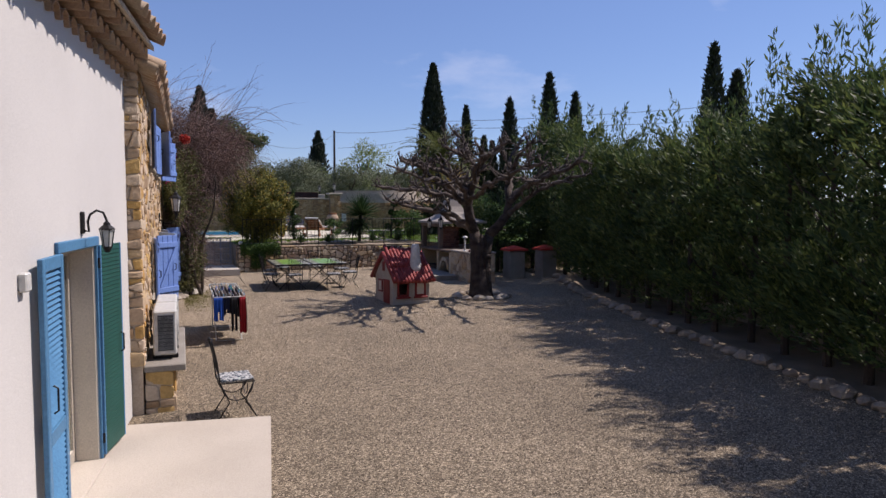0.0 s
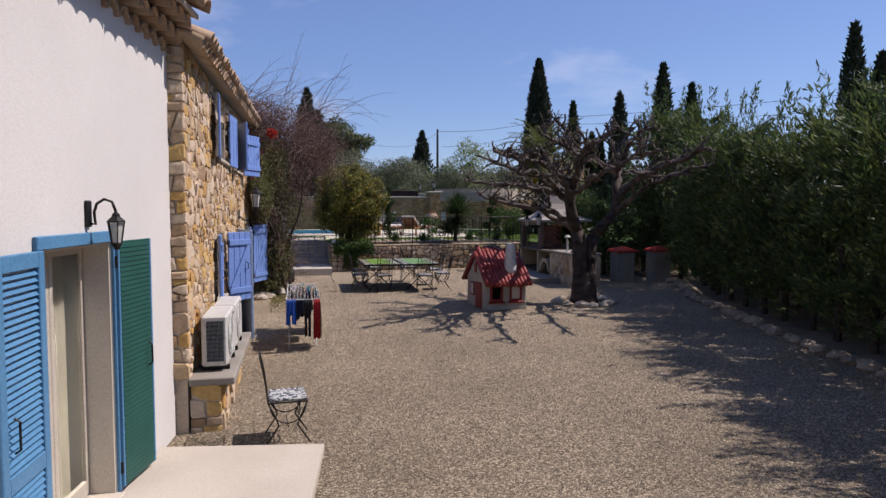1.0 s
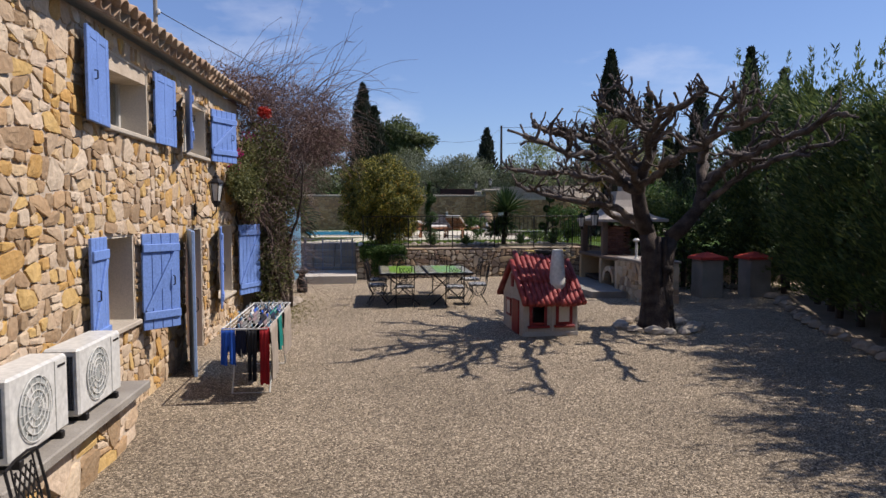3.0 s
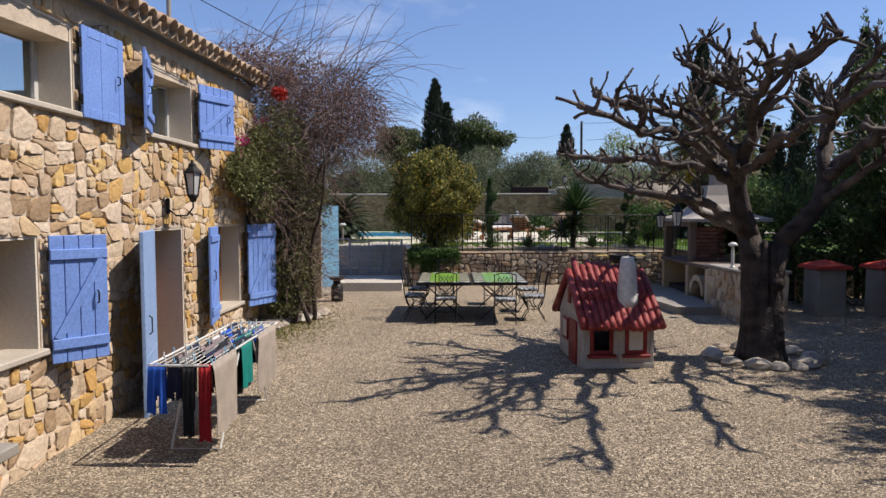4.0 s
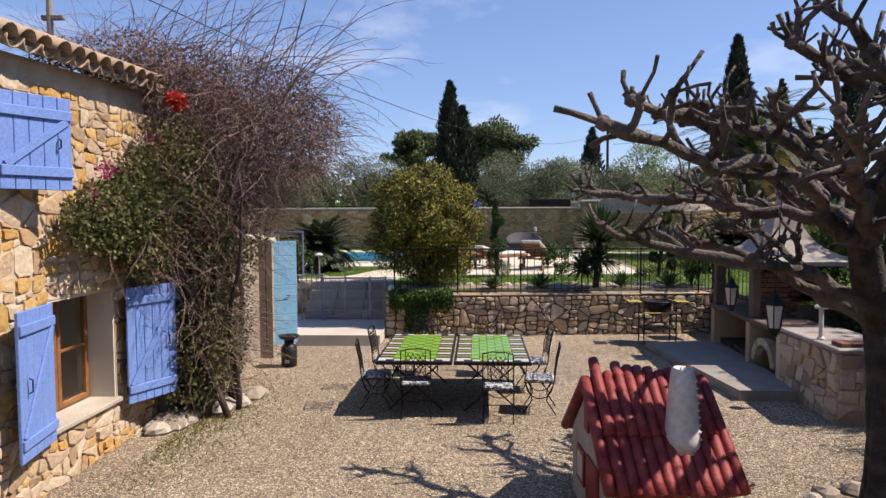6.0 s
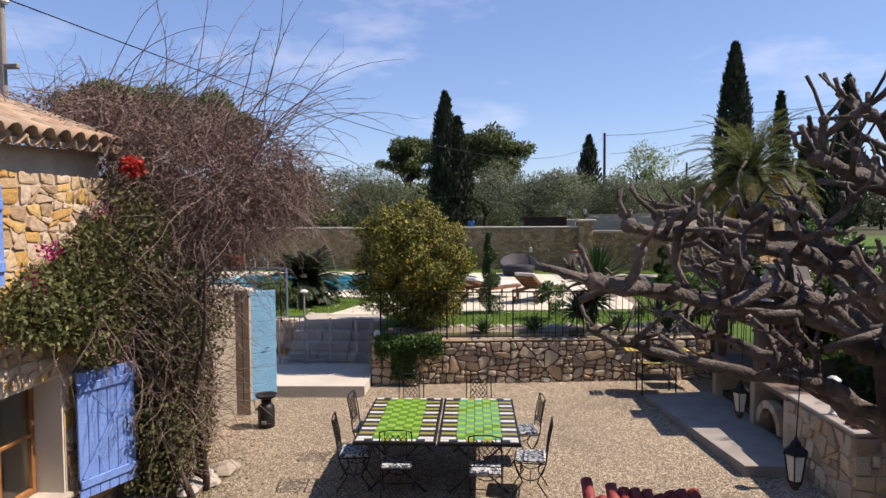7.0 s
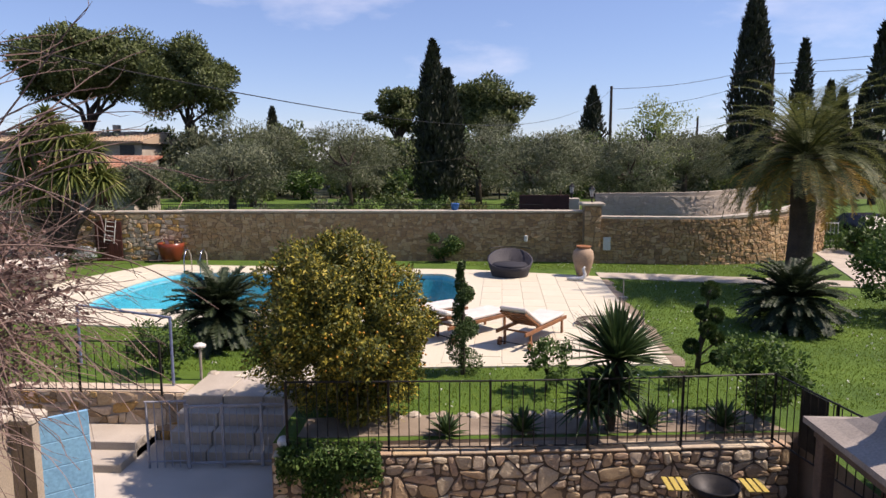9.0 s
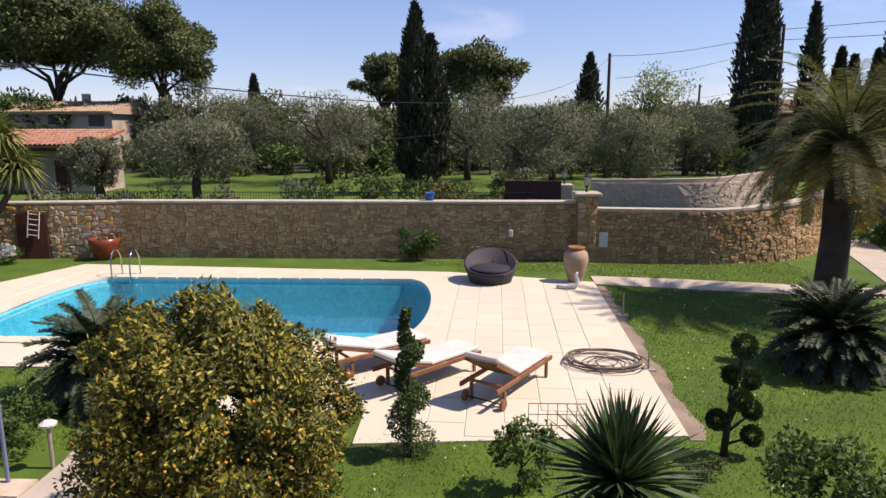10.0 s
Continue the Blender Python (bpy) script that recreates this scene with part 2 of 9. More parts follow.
REDLOG = mat("weathered_red_log", (0.36, 0.065, 0.055), (0.23, 0.026, 0.024), scale=9, fine=45, bump=0.5, rough=0.6, dist=0.012)
WOOD = mat("teak", (0.30, 0.13, 0.055), (0.20, 0.085, 0.038), scale=6, fine=50, bump=0.2, rough=0.6)
PEBBLE = mat("pale_pebble", (0.50, 0.43, 0.34), (0.36, 0.31, 0.25), scale=6, fine=40, bump=0.3, rand="object", c3=[(0.34, 0.27, 0.20), (0.50, 0.43, 0.34), (0.62, 0.56, 0.47)])


def leafmat(name, a, b, c, through_=0.3):
    return mat(name, b, a, rand="island", c3=[a, b, c], bump=0, rough=0.6, leaf=through_, fine=15, scale=0.7)


L_HEDGE = leafmat("hedge_leaf", (0.030, 0.055, 0.020), (0.075, 0.118, 0.038), (0.20, 0.235, 0.065), 0.38)
L_CYP = leafmat("cypress_leaf", (0.0161, 0.0207, 0.0115), (0.0264, 0.0345, 0.0184), (0.0414, 0.0517, 0.0264), 0.12)
L_OLIVE = leafmat("olive_leaf", (0.075, 0.09, 0.048), (0.15, 0.168, 0.095), (0.24, 0.255, 0.16))
L_PINE = leafmat("pine_leaf", (0.0416, 0.0598, 0.0195), (0.0936, 0.12, 0.0351), (0.169, 0.202, 0.065), 0.2)
L_GREEN = leafmat("green_leaf", (0.025, 0.06, 0.012), (0.06, 0.12, 0.025), (0.13, 0.20, 0.04))
L_LIGHT = leafmat("spring_leaf", (0.14, 0.19, 0.05), (0.24, 0.29, 0.09), (0.36, 0.40, 0.16), 0.4)
L_ORANGE = leafmat("orange_tree_leaf", (0.030, 0.046, 0.008), (0.115, 0.125, 0.020), (0.50, 0.40, 0.05), 0.15)
L_PALM = leafmat("palm_leaf", (0.050, 0.068, 0.020), (0.11, 0.13, 0.04), (0.24, 0.24, 0.085), 0.4)
L_DRY = leafmat("dry_leaf", (0.115, 0.066, 0.054), (0.195, 0.12, 0.10), (0.31, 0.205, 0.17))
L_VINE = leafmat("vine_leaf", (0.045, 0.055, 0.018), (0.115, 0.125, 0.042), (0.28, 0.27, 0.105), 0.4)
L_GRASS = leafmat("grass_blade", (0.075, 0.125, 0.013), (0.14, 0.215, 0.02), (0.23, 0.30, 0.04), 0.35)


# ---- shaping ----
class Geo:
    """Collects vertices and faces for one mesh."""

    def __init__(self):
        self.v, self.f = [], []

    def add(self, vs, fs):
        k = len(self.v)
        self.v += [tuple(p) for p in vs]
        self.f += [tuple(i + k for i in q) for q in fs]
        return self

    def box(self, c, s, bev=0.0, turn=None):
        hx, hy, hz = s[0] / 2, s[1] / 2, s[2] / 2
        bev = min(bev, 0.45 * min(s))
        vs, fs = [], []
        if bev <= 0:
            vs = [Vector((x, y, z)) for x in (-hx, hx) for y in (-hy, hy) for z in (-hz, hz)]
            fs = [(0, 1, 3, 2), (4, 6, 7, 5), (0, 4, 5, 1), (2, 3, 7, 6), (0, 2, 6, 4), (1, 5, 7, 3)]
        else:
            ids = {}
            for sx in (-1, 1):
                for sy in (-1, 1):
                    for sz in (-1, 1):
                        for a in range(3):
                            p = [sx * hx, sy * hy, sz * hz]
                            for k in range(3):
                                if k != a:
                                    p[k] -= (sx, sy, sz)[k] * bev
                            ids[sx, sy, sz, a] = len(vs)
                            vs.append(Vector(p))
            for a in range(3):
                o, q = (a + 1) % 3, (a + 2) % 3
                for sgn in (-1, 1):
                    quad = []
                    for so, sq in ((-1, -1), (1, -1), (1, 1), (-1, 1)):
                        key = [0, 0, 0]
                        key[a], key[o], key[q] = sgn, so, sq
                        quad.append(ids[(*key, a)])
                    fs.append(tuple(quad if sgn > 0 else quad[::-1]))
            for a in range(3):
                o, q = (a + 1) % 3, (a + 2) % 3
                for so in (-1, 1):
                    for sq in (-1, 1):
                        k1, k2 = [0, 0, 0], [0, 0, 0]
                        k1[a], k1[o], k1[q] = -1, so, sq
                        k2[a], k2[o], k2[q] = 1, so, sq
                        quad = [ids[(*k1, o)], ids[(*k2, o)], ids[(*k2, q)], ids[(*k1, q)]]
                        fs.append(tuple(quad if so * sq < 0 else quad[::-1]))
            for sx in (-1, 1):
                for sy in (-1, 1):
                    for sz in (-1, 1):
                        t = [ids[sx, sy, sz, k] for k in range(3)]
                        fs.append(tuple(t if sx * sy * sz > 0 else t[::-1]))
        if turn is not None:
            vs = [turn @ p for p in vs]
        return self.add([p + Vector(c) for p in vs], fs)

    def tube(self, pts, radii, n=8, cap=True):
        pts = [Vector(p) for p in pts]
        if not hasattr(radii, "__len__"):
            radii = [radii] * len(pts)
        rings, up = [], None
        for k, p in enumerate(pts):
            d = (pts[min(k + 1, len(pts) - 1)] - pts[max(k - 1, 0)])
            d = d.normalized() if d.length > 1e-9 else Vector((0, 0, 1))
            if up is None:
                up = d.orthogonal().normalized()
            up = up - d * up.dot(d)
            up = up.normalized() if up.length > 1e-6 else d.orthogonal().normalized()
            side = d.cross(up)
            rings.append([p + (up * math.cos(a) + side * math.sin(a)) * radii[k] for a in (2 * math.pi * i / n for i in range(n))])
        vs = [q for r in rings for q in r]
        fs = [(k * n + i, k * n + (i + 1) % n, (k + 1) * n + (i + 1) % n, (k + 1) * n + i) for k in range(len(pts) - 1) for i in range(n)]
        if cap:
            fs += [tuple(range(n))[::-1], tuple((len(pts) - 1) * n + i for i in range(n))]
        return self.add(vs, fs)

    def lathe(self, prof, n=16, c=(0, 0, 0), cap=True):
        """prof: (radius, height) from the foot up."""
        vs = [Vector((r * math.cos(2 * math.pi * i / n), r * math.sin(2 * math.pi * i / n), z)) + Vector(c) for r, z in prof for i in range(n)]
        fs = [(k * n + i, k * n + (i + 1) % n, (k + 1) * n + (i + 1) % n, (k + 1) * n + i) for k in range(len(prof) - 1) for i in range(n)]
        if cap:
            fs += [tuple(range(n))[::-1], tuple((len(prof) - 1) * n + i for i in range(n))]
        return self.add(vs, fs)

    def prism(self, poly, z0, z1):
        """A flat polygon, counter-clockwise from above, raised from z0 to z1."""
        n = len(poly)
        vs = [(x, y, z0) for x, y in poly] + [(x, y, z1) for x, y in poly]
        fs = [tuple(range(n))[::-1], tuple(range(n, 2 * n))] + [(i, (i + 1) % n, n + (i + 1) % n, n + i) for i in range(n)]
        return self.add(vs, fs)

    def mesh(self, name, smooth=False):
        me = bpy.data.meshes.new(name)
        me.from_pydata(self.v, [], self.f)
        if smooth:
            me.shade_smooth()
        me.update()
        return me


def part(name, geo, material, parent=None, label="", smooth=False, m=None):
    me = geo.mesh(name, smooth) if isinstance(geo, Geo) else geo
    if material and not me.materials:
        me.materials.append(material)
    ob = new(name, me)
    if parent is not None:
        ob.parent = parent
    if m is not None:
        ob.matrix_basis = m
    if label:
        ob["label"] = label
    return ob


def thing(name, label, category, m=None, group="", kind=""):
    ob = new(name)
    ob.empty_display_size = 0.1
    if m is not None:
        ob.matrix_basis = m
    return tagged(ob, label, category, group, kind)


def setting(name, geo, material, label, smooth=False, category=""):
    return tagged(part(name, geo, material, None, "", smooth), label, category or name.split("_")[0], "", "structure")


def leaves(name, pos, size, aim=None, spread=1.0, slim=0.5, seed=1, material=None, fold=0.15, face=None, stray=0.45):
    """One mesh of many small pointed leaves at pos (N, 3). size: length or lengths; aim: (N, 3) favoured direction; face: (N, 3) the way their blades turn."""
    r = np.random.default_rng(seed)
    n = len(pos)
    d = r.normal(size=(n, 3)) * spread
    if aim is not None:
        d = d + aim
    d /= np.linalg.norm(d, axis=1, keepdims=True) + 1e-9
    o = r.normal(size=(n, 3))
    if face is not None:
        o = o * stray + face
    s = np.cross(d, o)
    s /= np.linalg.norm(s, axis=1, keepdims=True) + 1e-9
    q = np.cross(d, s)
    ln = (np.ones(n) * size * r.uniform(0.7, 1.3, n))[:, None]
    w = ln * slim * 0.5
    mid = pos + d * ln * 0.45
    v = np.stack([pos, mid + s * w + q * w * fold, pos + d * ln, mid - s * w + q * w * fold], 1).reshape(-1, 3)
    me = bpy.data.meshes.new(name)
    me.vertices.add(4 * n)
    me.vertices.foreach_set("co", v.ravel())
    me.loops.add(4 * n)
    me.loops.foreach_set("vertex_index", np.arange(4 * n, dtype=np.int32))
    me.polygons.add(n)
    me.polygons.foreach_set("loop_start", np.arange(0, 4 * n, 4, dtype=np.int32))
    me.polygons.foreach_set("loop_total", np.full(n, 4, dtype=np.int32))
    me.update(calc_edges=True)
    me.validate()
    if material:
        me.materials.append(material)
    return me


def lumpy(center, radii, n, seed, lumps=26, shell=0.55, lump=0.34):
    """Points through an uneven crown: clumps set over an ellipsoid, each clump a cloud. Also the outward way of each."""
    r = np.random.default_rng(seed)
    d = r.normal(size=(lumps, 3))
    d /= np.linalg.norm(d, axis=1, keepdims=True)
    cen = d * r.uniform(shell, 0.95, (lumps, 1))
    k = r.integers(0, lumps, n)
    off = r.normal(size=(n, 3))
    off /= np.linalg.norm(off, axis=1, keepdims=True)
    off *= (r.uniform(0.25, 1, (n, 1)) ** 0.5) * lump * r.uniform(0.7, 1.25, (lumps, 1))[k]
    p = cen[k] + off
    way = p / (np.linalg.norm(p, axis=1, keepdims=True) + 1e-6)
    return p * np.array(radii) + np.array(center), way


# ---- stonework ----
def clip(poly, nx, ny, d):
    """The part of poly where nx*x + ny*y <= d."""
    out = []
    for k in range(len(poly)):
        a, b = poly[k], poly[(k + 1) % len(poly)]
        fa, fb = nx * a[0] + ny * a[1] - d, nx * b[0] + ny * b[1] - d
        if fa <= 0:
            out.append(a)
        if fa * fb < 0:
            t = fa / (fa - fb)
            out.append((a[0] + t * (b[0] - a[0]), a[1] + t * (b[1] - a[1])))
    return out


def rubble(w, h, su, sv, seed, holes=(), top=None):
    """Stones of a random rubble wall w by h, large and small fitted together, about su by sv, clear of the holes (u0, v0, u1, v1)."""
    r = np.random.default_rng(seed)
    mean, flat = su * sv, su / sv
    su, sv = su * 1.75, sv * 1.75
    W, H = w / su, h / sv
    want = int(W * H * 1.15) + 4
    sizes = np.sort(np.clip(r.lognormal(-0.12, 0.36, want * 3), 0.42, 1.9))[::-1]
    P, R = np.empty((0, 2)), np.empty(0)
    for s in sizes:
        for _ in range(3):
            q = r.uniform((0.0, 0.0), (W, H))
            if not len(P) or (np.hypot(P[:, 0] - q[0], P[:, 1] - q[1]) > 0.52 * (R + s)).all():
                P, R = np.vstack([P, q]), np.append(R, s)
                break
    blocks, out = [], []
    for k in range(len(P)):
        (a, b), rk = P[k], (R[k] * 0.5) ** 2
        poly = [(max(0, a - 2), max(0, b - 2)), (min(W, a + 2), max(0, b - 2)), (min(W, a + 2), min(H, b + 2)), (max(0, a - 2), min(H, b + 2))]
        dist = ((P - P[k]) ** 2).sum(1)
        for m in np.argsort(dist)[1:22]:
            c, d = P[m]
            poly = clip(poly, c - a, d - b, (c * c + d * d - a * a - b * b + rk - (R[m] * 0.5) ** 2) / 2)
            if len(poly) < 3:
                break
        if len(poly) < 3:
            continue
        blocks.append([(float(x) * su, float(y) * sv) for x, y in poly])
    # break each block into bedded stones with leaning joints
    while blocks:
        poly = blocks.pop()
        area = abs(sum(poly[i - 1][0] * poly[i][1] - poly[i][0] * poly[i - 1][1] for i in range(len(poly)))) / 2
        us, vs = [p[0] for p in poly], [p[1] for p in poly]
        bw_, bh_ = max(us) - min(us), max(vs) - min(vs)
        shape = bw_ / max(bh_, 1e-3) / flat
        if area > mean * min(2.6, float(r.lognormal(0.0, 0.55))) * 1.25 or (not 0.42 < shape < 2.2 and area > mean * 0.35):
            t = float(r.uniform(0.34, 0.66))
            lean = float(r.normal(0, 0.17))
            if shape * float(r.uniform(0.75, 1.3)) > 1:
                nx, ny = math.cos(lean), math.sin(lean)
            else:
                nx, ny = math.sin(lean * 0.7), math.cos(lean * 0.7)
            d = nx * (min(us) + bw_ * t) + ny * (min(vs) + bh_ * t)
            one, two = clip(poly, nx, ny, d), clip(poly, -nx, -ny, -d)
            if len(one) > 2 and len(two) > 2:
                blocks += [one, two]
                continue
        # drop corners that nearly coincide
        keep = [p for i, p in enumerate(poly) if math.dist(p, poly[i - 1]) > 0.012]
        poly = keep if len(keep) > 2 else poly
        cu, cv = sum(p[0] for p in poly) / len(poly), sum(p[1] for p in poly) / len(poly)
        dead = False
        for h0, g0, h1, g1 in holes:
            if h0 < cu < h1 and g0 < cv < g1:
                dead = True
                break
            if max(p[0] for p in poly) > h0 and min(p[0] for p in poly) < h1 and max(p[1] for p in poly) > g0 and min(p[1] for p in poly) < g1:
                gaps = [(h0 - cu, (1, 0, h0)), (cu - h1, (-1, 0, -h1)), (g0 - cv, (0, 1, g0)), (cv - g1, (0, -1, -g1))]
                poly = clip(poly, *max(gaps)[1])
                if len(poly) < 3:
                    dead = True
                    break
        if not dead and top is not None:
            poly = clip(poly, 0, 1, top(cu))
            dead = len(poly) < 3
        if not dead:
            out.append(poly)
    return out


def stone_geo(poly, r, joint=0.009, proud=0.03, soft=0.11):
    """One stone, its middle at the origin: the wall's face is x (along), z (up), and -y is out of the wall."""
    cu, cv = sum(p[0] for p in poly) / len(poly), sum(p[1] for p in poly) / len(poly)
    area = abs(sum(poly[i][0] * poly[(i + 1) % len(poly)][1] - poly[(i + 1) % len(poly)][0] * poly[i][1] for i in range(len(poly)))) / 2
    if area < 0.0015:
        return None
    cut = []
    for k in range(len(poly)):
        p, a, b = poly[k], poly[k - 1], poly[(k + 1) % len(poly)]
        s = soft * r.uniform(0.55, 1.45)
        cut += [(p[0] + (a[0] - p[0]) * s, p[1] + (a[1] - p[1]) * s), (p[0] + (b[0] - p[0]) * s, p[1] + (b[1] - p[1]) * s)]
    back, front = [], []
    h = proud * r.uniform(0.4, 1.4)
    tx, tz = r.uniform(-0.12, 0.12), r.uniform(-0.12, 0.12)
    for u, v in cut:
        du, dv = u - cu, v - cv
        d = math.hypot(du, dv) + 1e-6
        f = max(0.3, 1 - joint * r.uniform(0.5, 1.7) / d)
        back.append((du * f, 0.03, dv * f))
        f *= max(0.6, 1 - proud * r.uniform(0.12, 0.45) / d)
        front.append((du * f, -h - tx * du - tz * dv, dv * f))
    n = len(cut)
    g = Geo()
    mid = (r.uniform(-0.15, 0.15) * 0.1, -h - proud * r.uniform(0.15, 0.5), r.uniform(-0.15, 0.15) * 0.1)
    inner = [(x * 0.55 + mid[0] * 0.45, y * 0.45 + mid[1] * 0.55 + r.uniform(-0.12, 0.12) * proud, z * 0.55 + mid[2] * 0.45) for x, y, z in front]
    g.add(back + front + inner, [(i, (i + 1) % n, n + (i + 1) % n, n + i) for i in range(n)] + [(n + i, n + (i + 1) % n, 2 * n + (i + 1) % n, 2 * n + i) for i in range(n)] + [tuple(range(2 * n, 3 * n))])
    return g, cu, cv


def stone_face(parent, frame_m, polys, part_mat, stuff_mat, seed, most=300, joint=0.006, proud=0.03, near=None, name="stone", bend=None, soft=0.11):
    """Lays stones on a wall's face: the nearest ones as parts, the rest in one mesh."""
    r = random.Random(seed)
    order = sorted(range(len(polys)), key=(lambda k: near(polys[k])) if near else (lambda k: k))
    rest, made = Geo(), 0
    for k in order:
        got = stone_geo(polys[k], r, joint, proud, soft)
        if not got:
            continue
        g, cu, cv = got
        if bend:
            m = bend(cu, cv)
        else:
            m = frame_m @ Matrix.Translation((cu, 0, cv))
        if made < most:
            part(name, g, part_mat, parent, m=m)
            made += 1
        else:
            rest.add([m @ Vector(p) for p in g.v], g.f)
    if rest.v:
        ob = part(name + "work", rest, stuff_mat, parent)
        ob["kind"] = "stuff"


def holed(y0, y1, z0, z1, x0, x1, holes, g=None):
    """A wall along y from x0 to x1 thick, with rectangular openings (y0, z0, y1, z1) right through."""
    g = g or Geo()
    ys = sorted({y0, y1, *(h[0] for h in holes), *(h[2] for h in holes)})
    zs = sorted({z0, z1, *(h[1] for h in holes), *(h[3] for h in holes)})
    for a, b in zip(ys, ys[1:]):
        run = None
        for c, d in zip(zs, zs[1:]):
            inside = any(h[0] <= (a + b) / 2 <= h[2] and h[1] <= (c + d) / 2 <= h[3] for h in holes)
            if inside:
                if run:
                    g.box(((x0 + x1) / 2, (a + b) / 2, (run[0] + run[1]) / 2), (x1 - x0, b - a, run[1] - run[0]))
                run = None
            else:
                run = (run[0], d) if run else (c, d)
        if run:
            g.box(((x0 + x1) / 2, (a + b) / 2, (run[0] + run[1]) / 2), (x1 - x0, b - a, run[1] - run[0]))
    return g



# ---- the lie of the land ----
def yard(y):
    """Height of the gravel yard, which climbs gently towards the garden."""
    return 0.05 + 0.016 * (min(max(y, -6), 24.6) - 8)


LAWN = 1.30


def step_line(x):
    """Where the yard stops and the raised garden begins."""
    if x < -0.2:
        return 26.6
    if x < 1.80:
        return 27.6
    if x < 9.25:
        return 24.72 + 0.092 * (x - 1.87)
    return 22.6


POOL = (-5.2, 3.3, 32.5, 38.1)


def ground():
    xs = sorted({-900, -300, -120, -60, -30, -18, -12, -9, POOL[0] - 0.9, POOL[1] + 0.9, -4, -2.5, -1.2, -0.21, -0.19, 0.6, 1.2, 1.79, 1.81, 2.5, 3.3, 5, 6.0, 7.0, 8, 8.8, 9.24, 9.26, 10.5, 12, 14, 17, 21, 30, 60, 120, 300, 900})
    g, rows = Geo(), []
    yard_rows = [-900, -200, -60, -20, -8, -3, 0, 3, 6, 9, 12, 15, 18, 20]
    lawn_rows = [29.0, POOL[2], POOL[3], 41.0, 43, 50, 62, 80, 110, 160, 260, 500, 1400]
    for x in xs:
        b = step_line(x)
        col = [(x, y, yard(y)) for y in yard_rows] + [(x, b - 0.01, yard(b)), (x, b + 0.01, LAWN), (x, 28.2, LAWN)]
        col += [(x, y, LAWN + (0.0 if y < 44 else 0.004 * min(y - 44, 60))) for y in lawn_rows]
        rows.append(col)
    n = len(rows[0])
    vs = [p for col in rows for p in col]
    fs, mats = [], []
    for i in range(len(xs) - 1):
        for j in range(n - 1):
            a, c = rows[i][j], rows[i + 1][j + 1]
            if xs[i] >= POOL[0] - 0.91 and xs[i + 1] <= POOL[1] + 0.91 and a[1] >= POOL[2] - 0.01 and c[1] <= POOL[3] + 0.01:
                continue
            fs.append((i * n + j, (i + 1) * n + j, (i + 1) * n + j + 1, i * n + j + 1))
            lawn = a[2] > 1.2
            mats.append((2 if (a[1] > 41.5 and (a[1] > 70 or abs(xs[i]) > 40)) else 1) if lawn else (3 if j == 14 else 0))
    me = bpy.data.meshes.new("ground")
    me.from_pydata(vs, [], fs)
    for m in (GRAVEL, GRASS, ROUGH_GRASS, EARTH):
        me.materials.append(m)
    me.polygons.foreach_set("material_index", mats)
    me.update()
    tagged(new("ground", me), "pale gravel yard rising to mown green lawn and rough grass beyond", "ground", "", "structure")


ground()

# ---- the farmhouse: stone wing ----
FX = -0.45  # face of the stone wing
Y0, Y1, EAVE = 8.75, 18.95, 4.27
OPEN = {"ua": (11.72, 3.28, 13.15, 4.10), "ub": (14.68, 3.26, 16.05, 4.10), "wa": (11.55, 1.12, 12.52, 2.12), "door": (14.62, 0.10, 15.62, 2.12), "wb": (16.76, 0.80, 17.98, 2.12)}
HOLES = list(OPEN.values())
wall_east = setting("wall_east", holed(Y0, Y1, -0.1, EAVE, FX - 0.50, FX - 0.02, HOLES), MORTAR, "rubble stone farmhouse wall of ochre and honey stones in sandy mortar")
back = Geo().box((-6.2, 13.85, 2.2), (0.3, 10.2, 4.6)).box((-3.3, Y0 + 0.2, 2.2), (5.5, 0.3, 4.6)).box((-3.3, Y1 - 0.17, 2.2), (5.5, 0.3, 4.6))
setting("wall_back", back, RENDER, "plain rendered back and end walls of the farmhouse")
setting("ceiling", Geo().box((-3.4, 13.85, 2.62), (5.3, 10.0, 0.16)), CREAM, "plain plaster ceiling between the two storeys")
setting("floor", Geo().box((-3.4, 13.85, 0.05), (5.3, 9.9, 0.12)), CONCRETE, "dim tiled floor inside the farmhouse")


def facing_x(x, y, z):
    """The face of a wall that looks towards +x: along is +y, up is z."""
    return Matrix.Translation((x, y, z)) @ Matrix(((0, -1, 0, 0), (1, 0, 0, 0), (0, 0, 1, 0), (0, 0, 0, 1)))


def facing_y(x, y, z, turn=0.0):
    """The face of a wall that looks towards -y: along is +x."""
    return pose(x, y, z, 0, 0, turn)


def reveal(name, o, depth, label):
    """The plastered reveal, frame, panes and sill of a window set deep in the stone wall."""
    y0, z0, y1, z1 = o
    x0 = FX - 0.03
    w = thing(name, label, "window", kind="structure")
    g = Geo()
    t = 0.025
    g.box((x0 - depth / 2, y0 + t / 2, (z0 + z1) / 2), (depth, t, z1 - z0)).box((x0 - depth / 2, y1 - t / 2, (z0 + z1) / 2), (depth, t, z1 - z0))
    g.box((x0 - depth / 2, (y0 + y1) / 2, z1 - t / 2), (depth, y1 - y0 - 2 * t, t))
    part("reveal", g, CREAM, w)
    return w


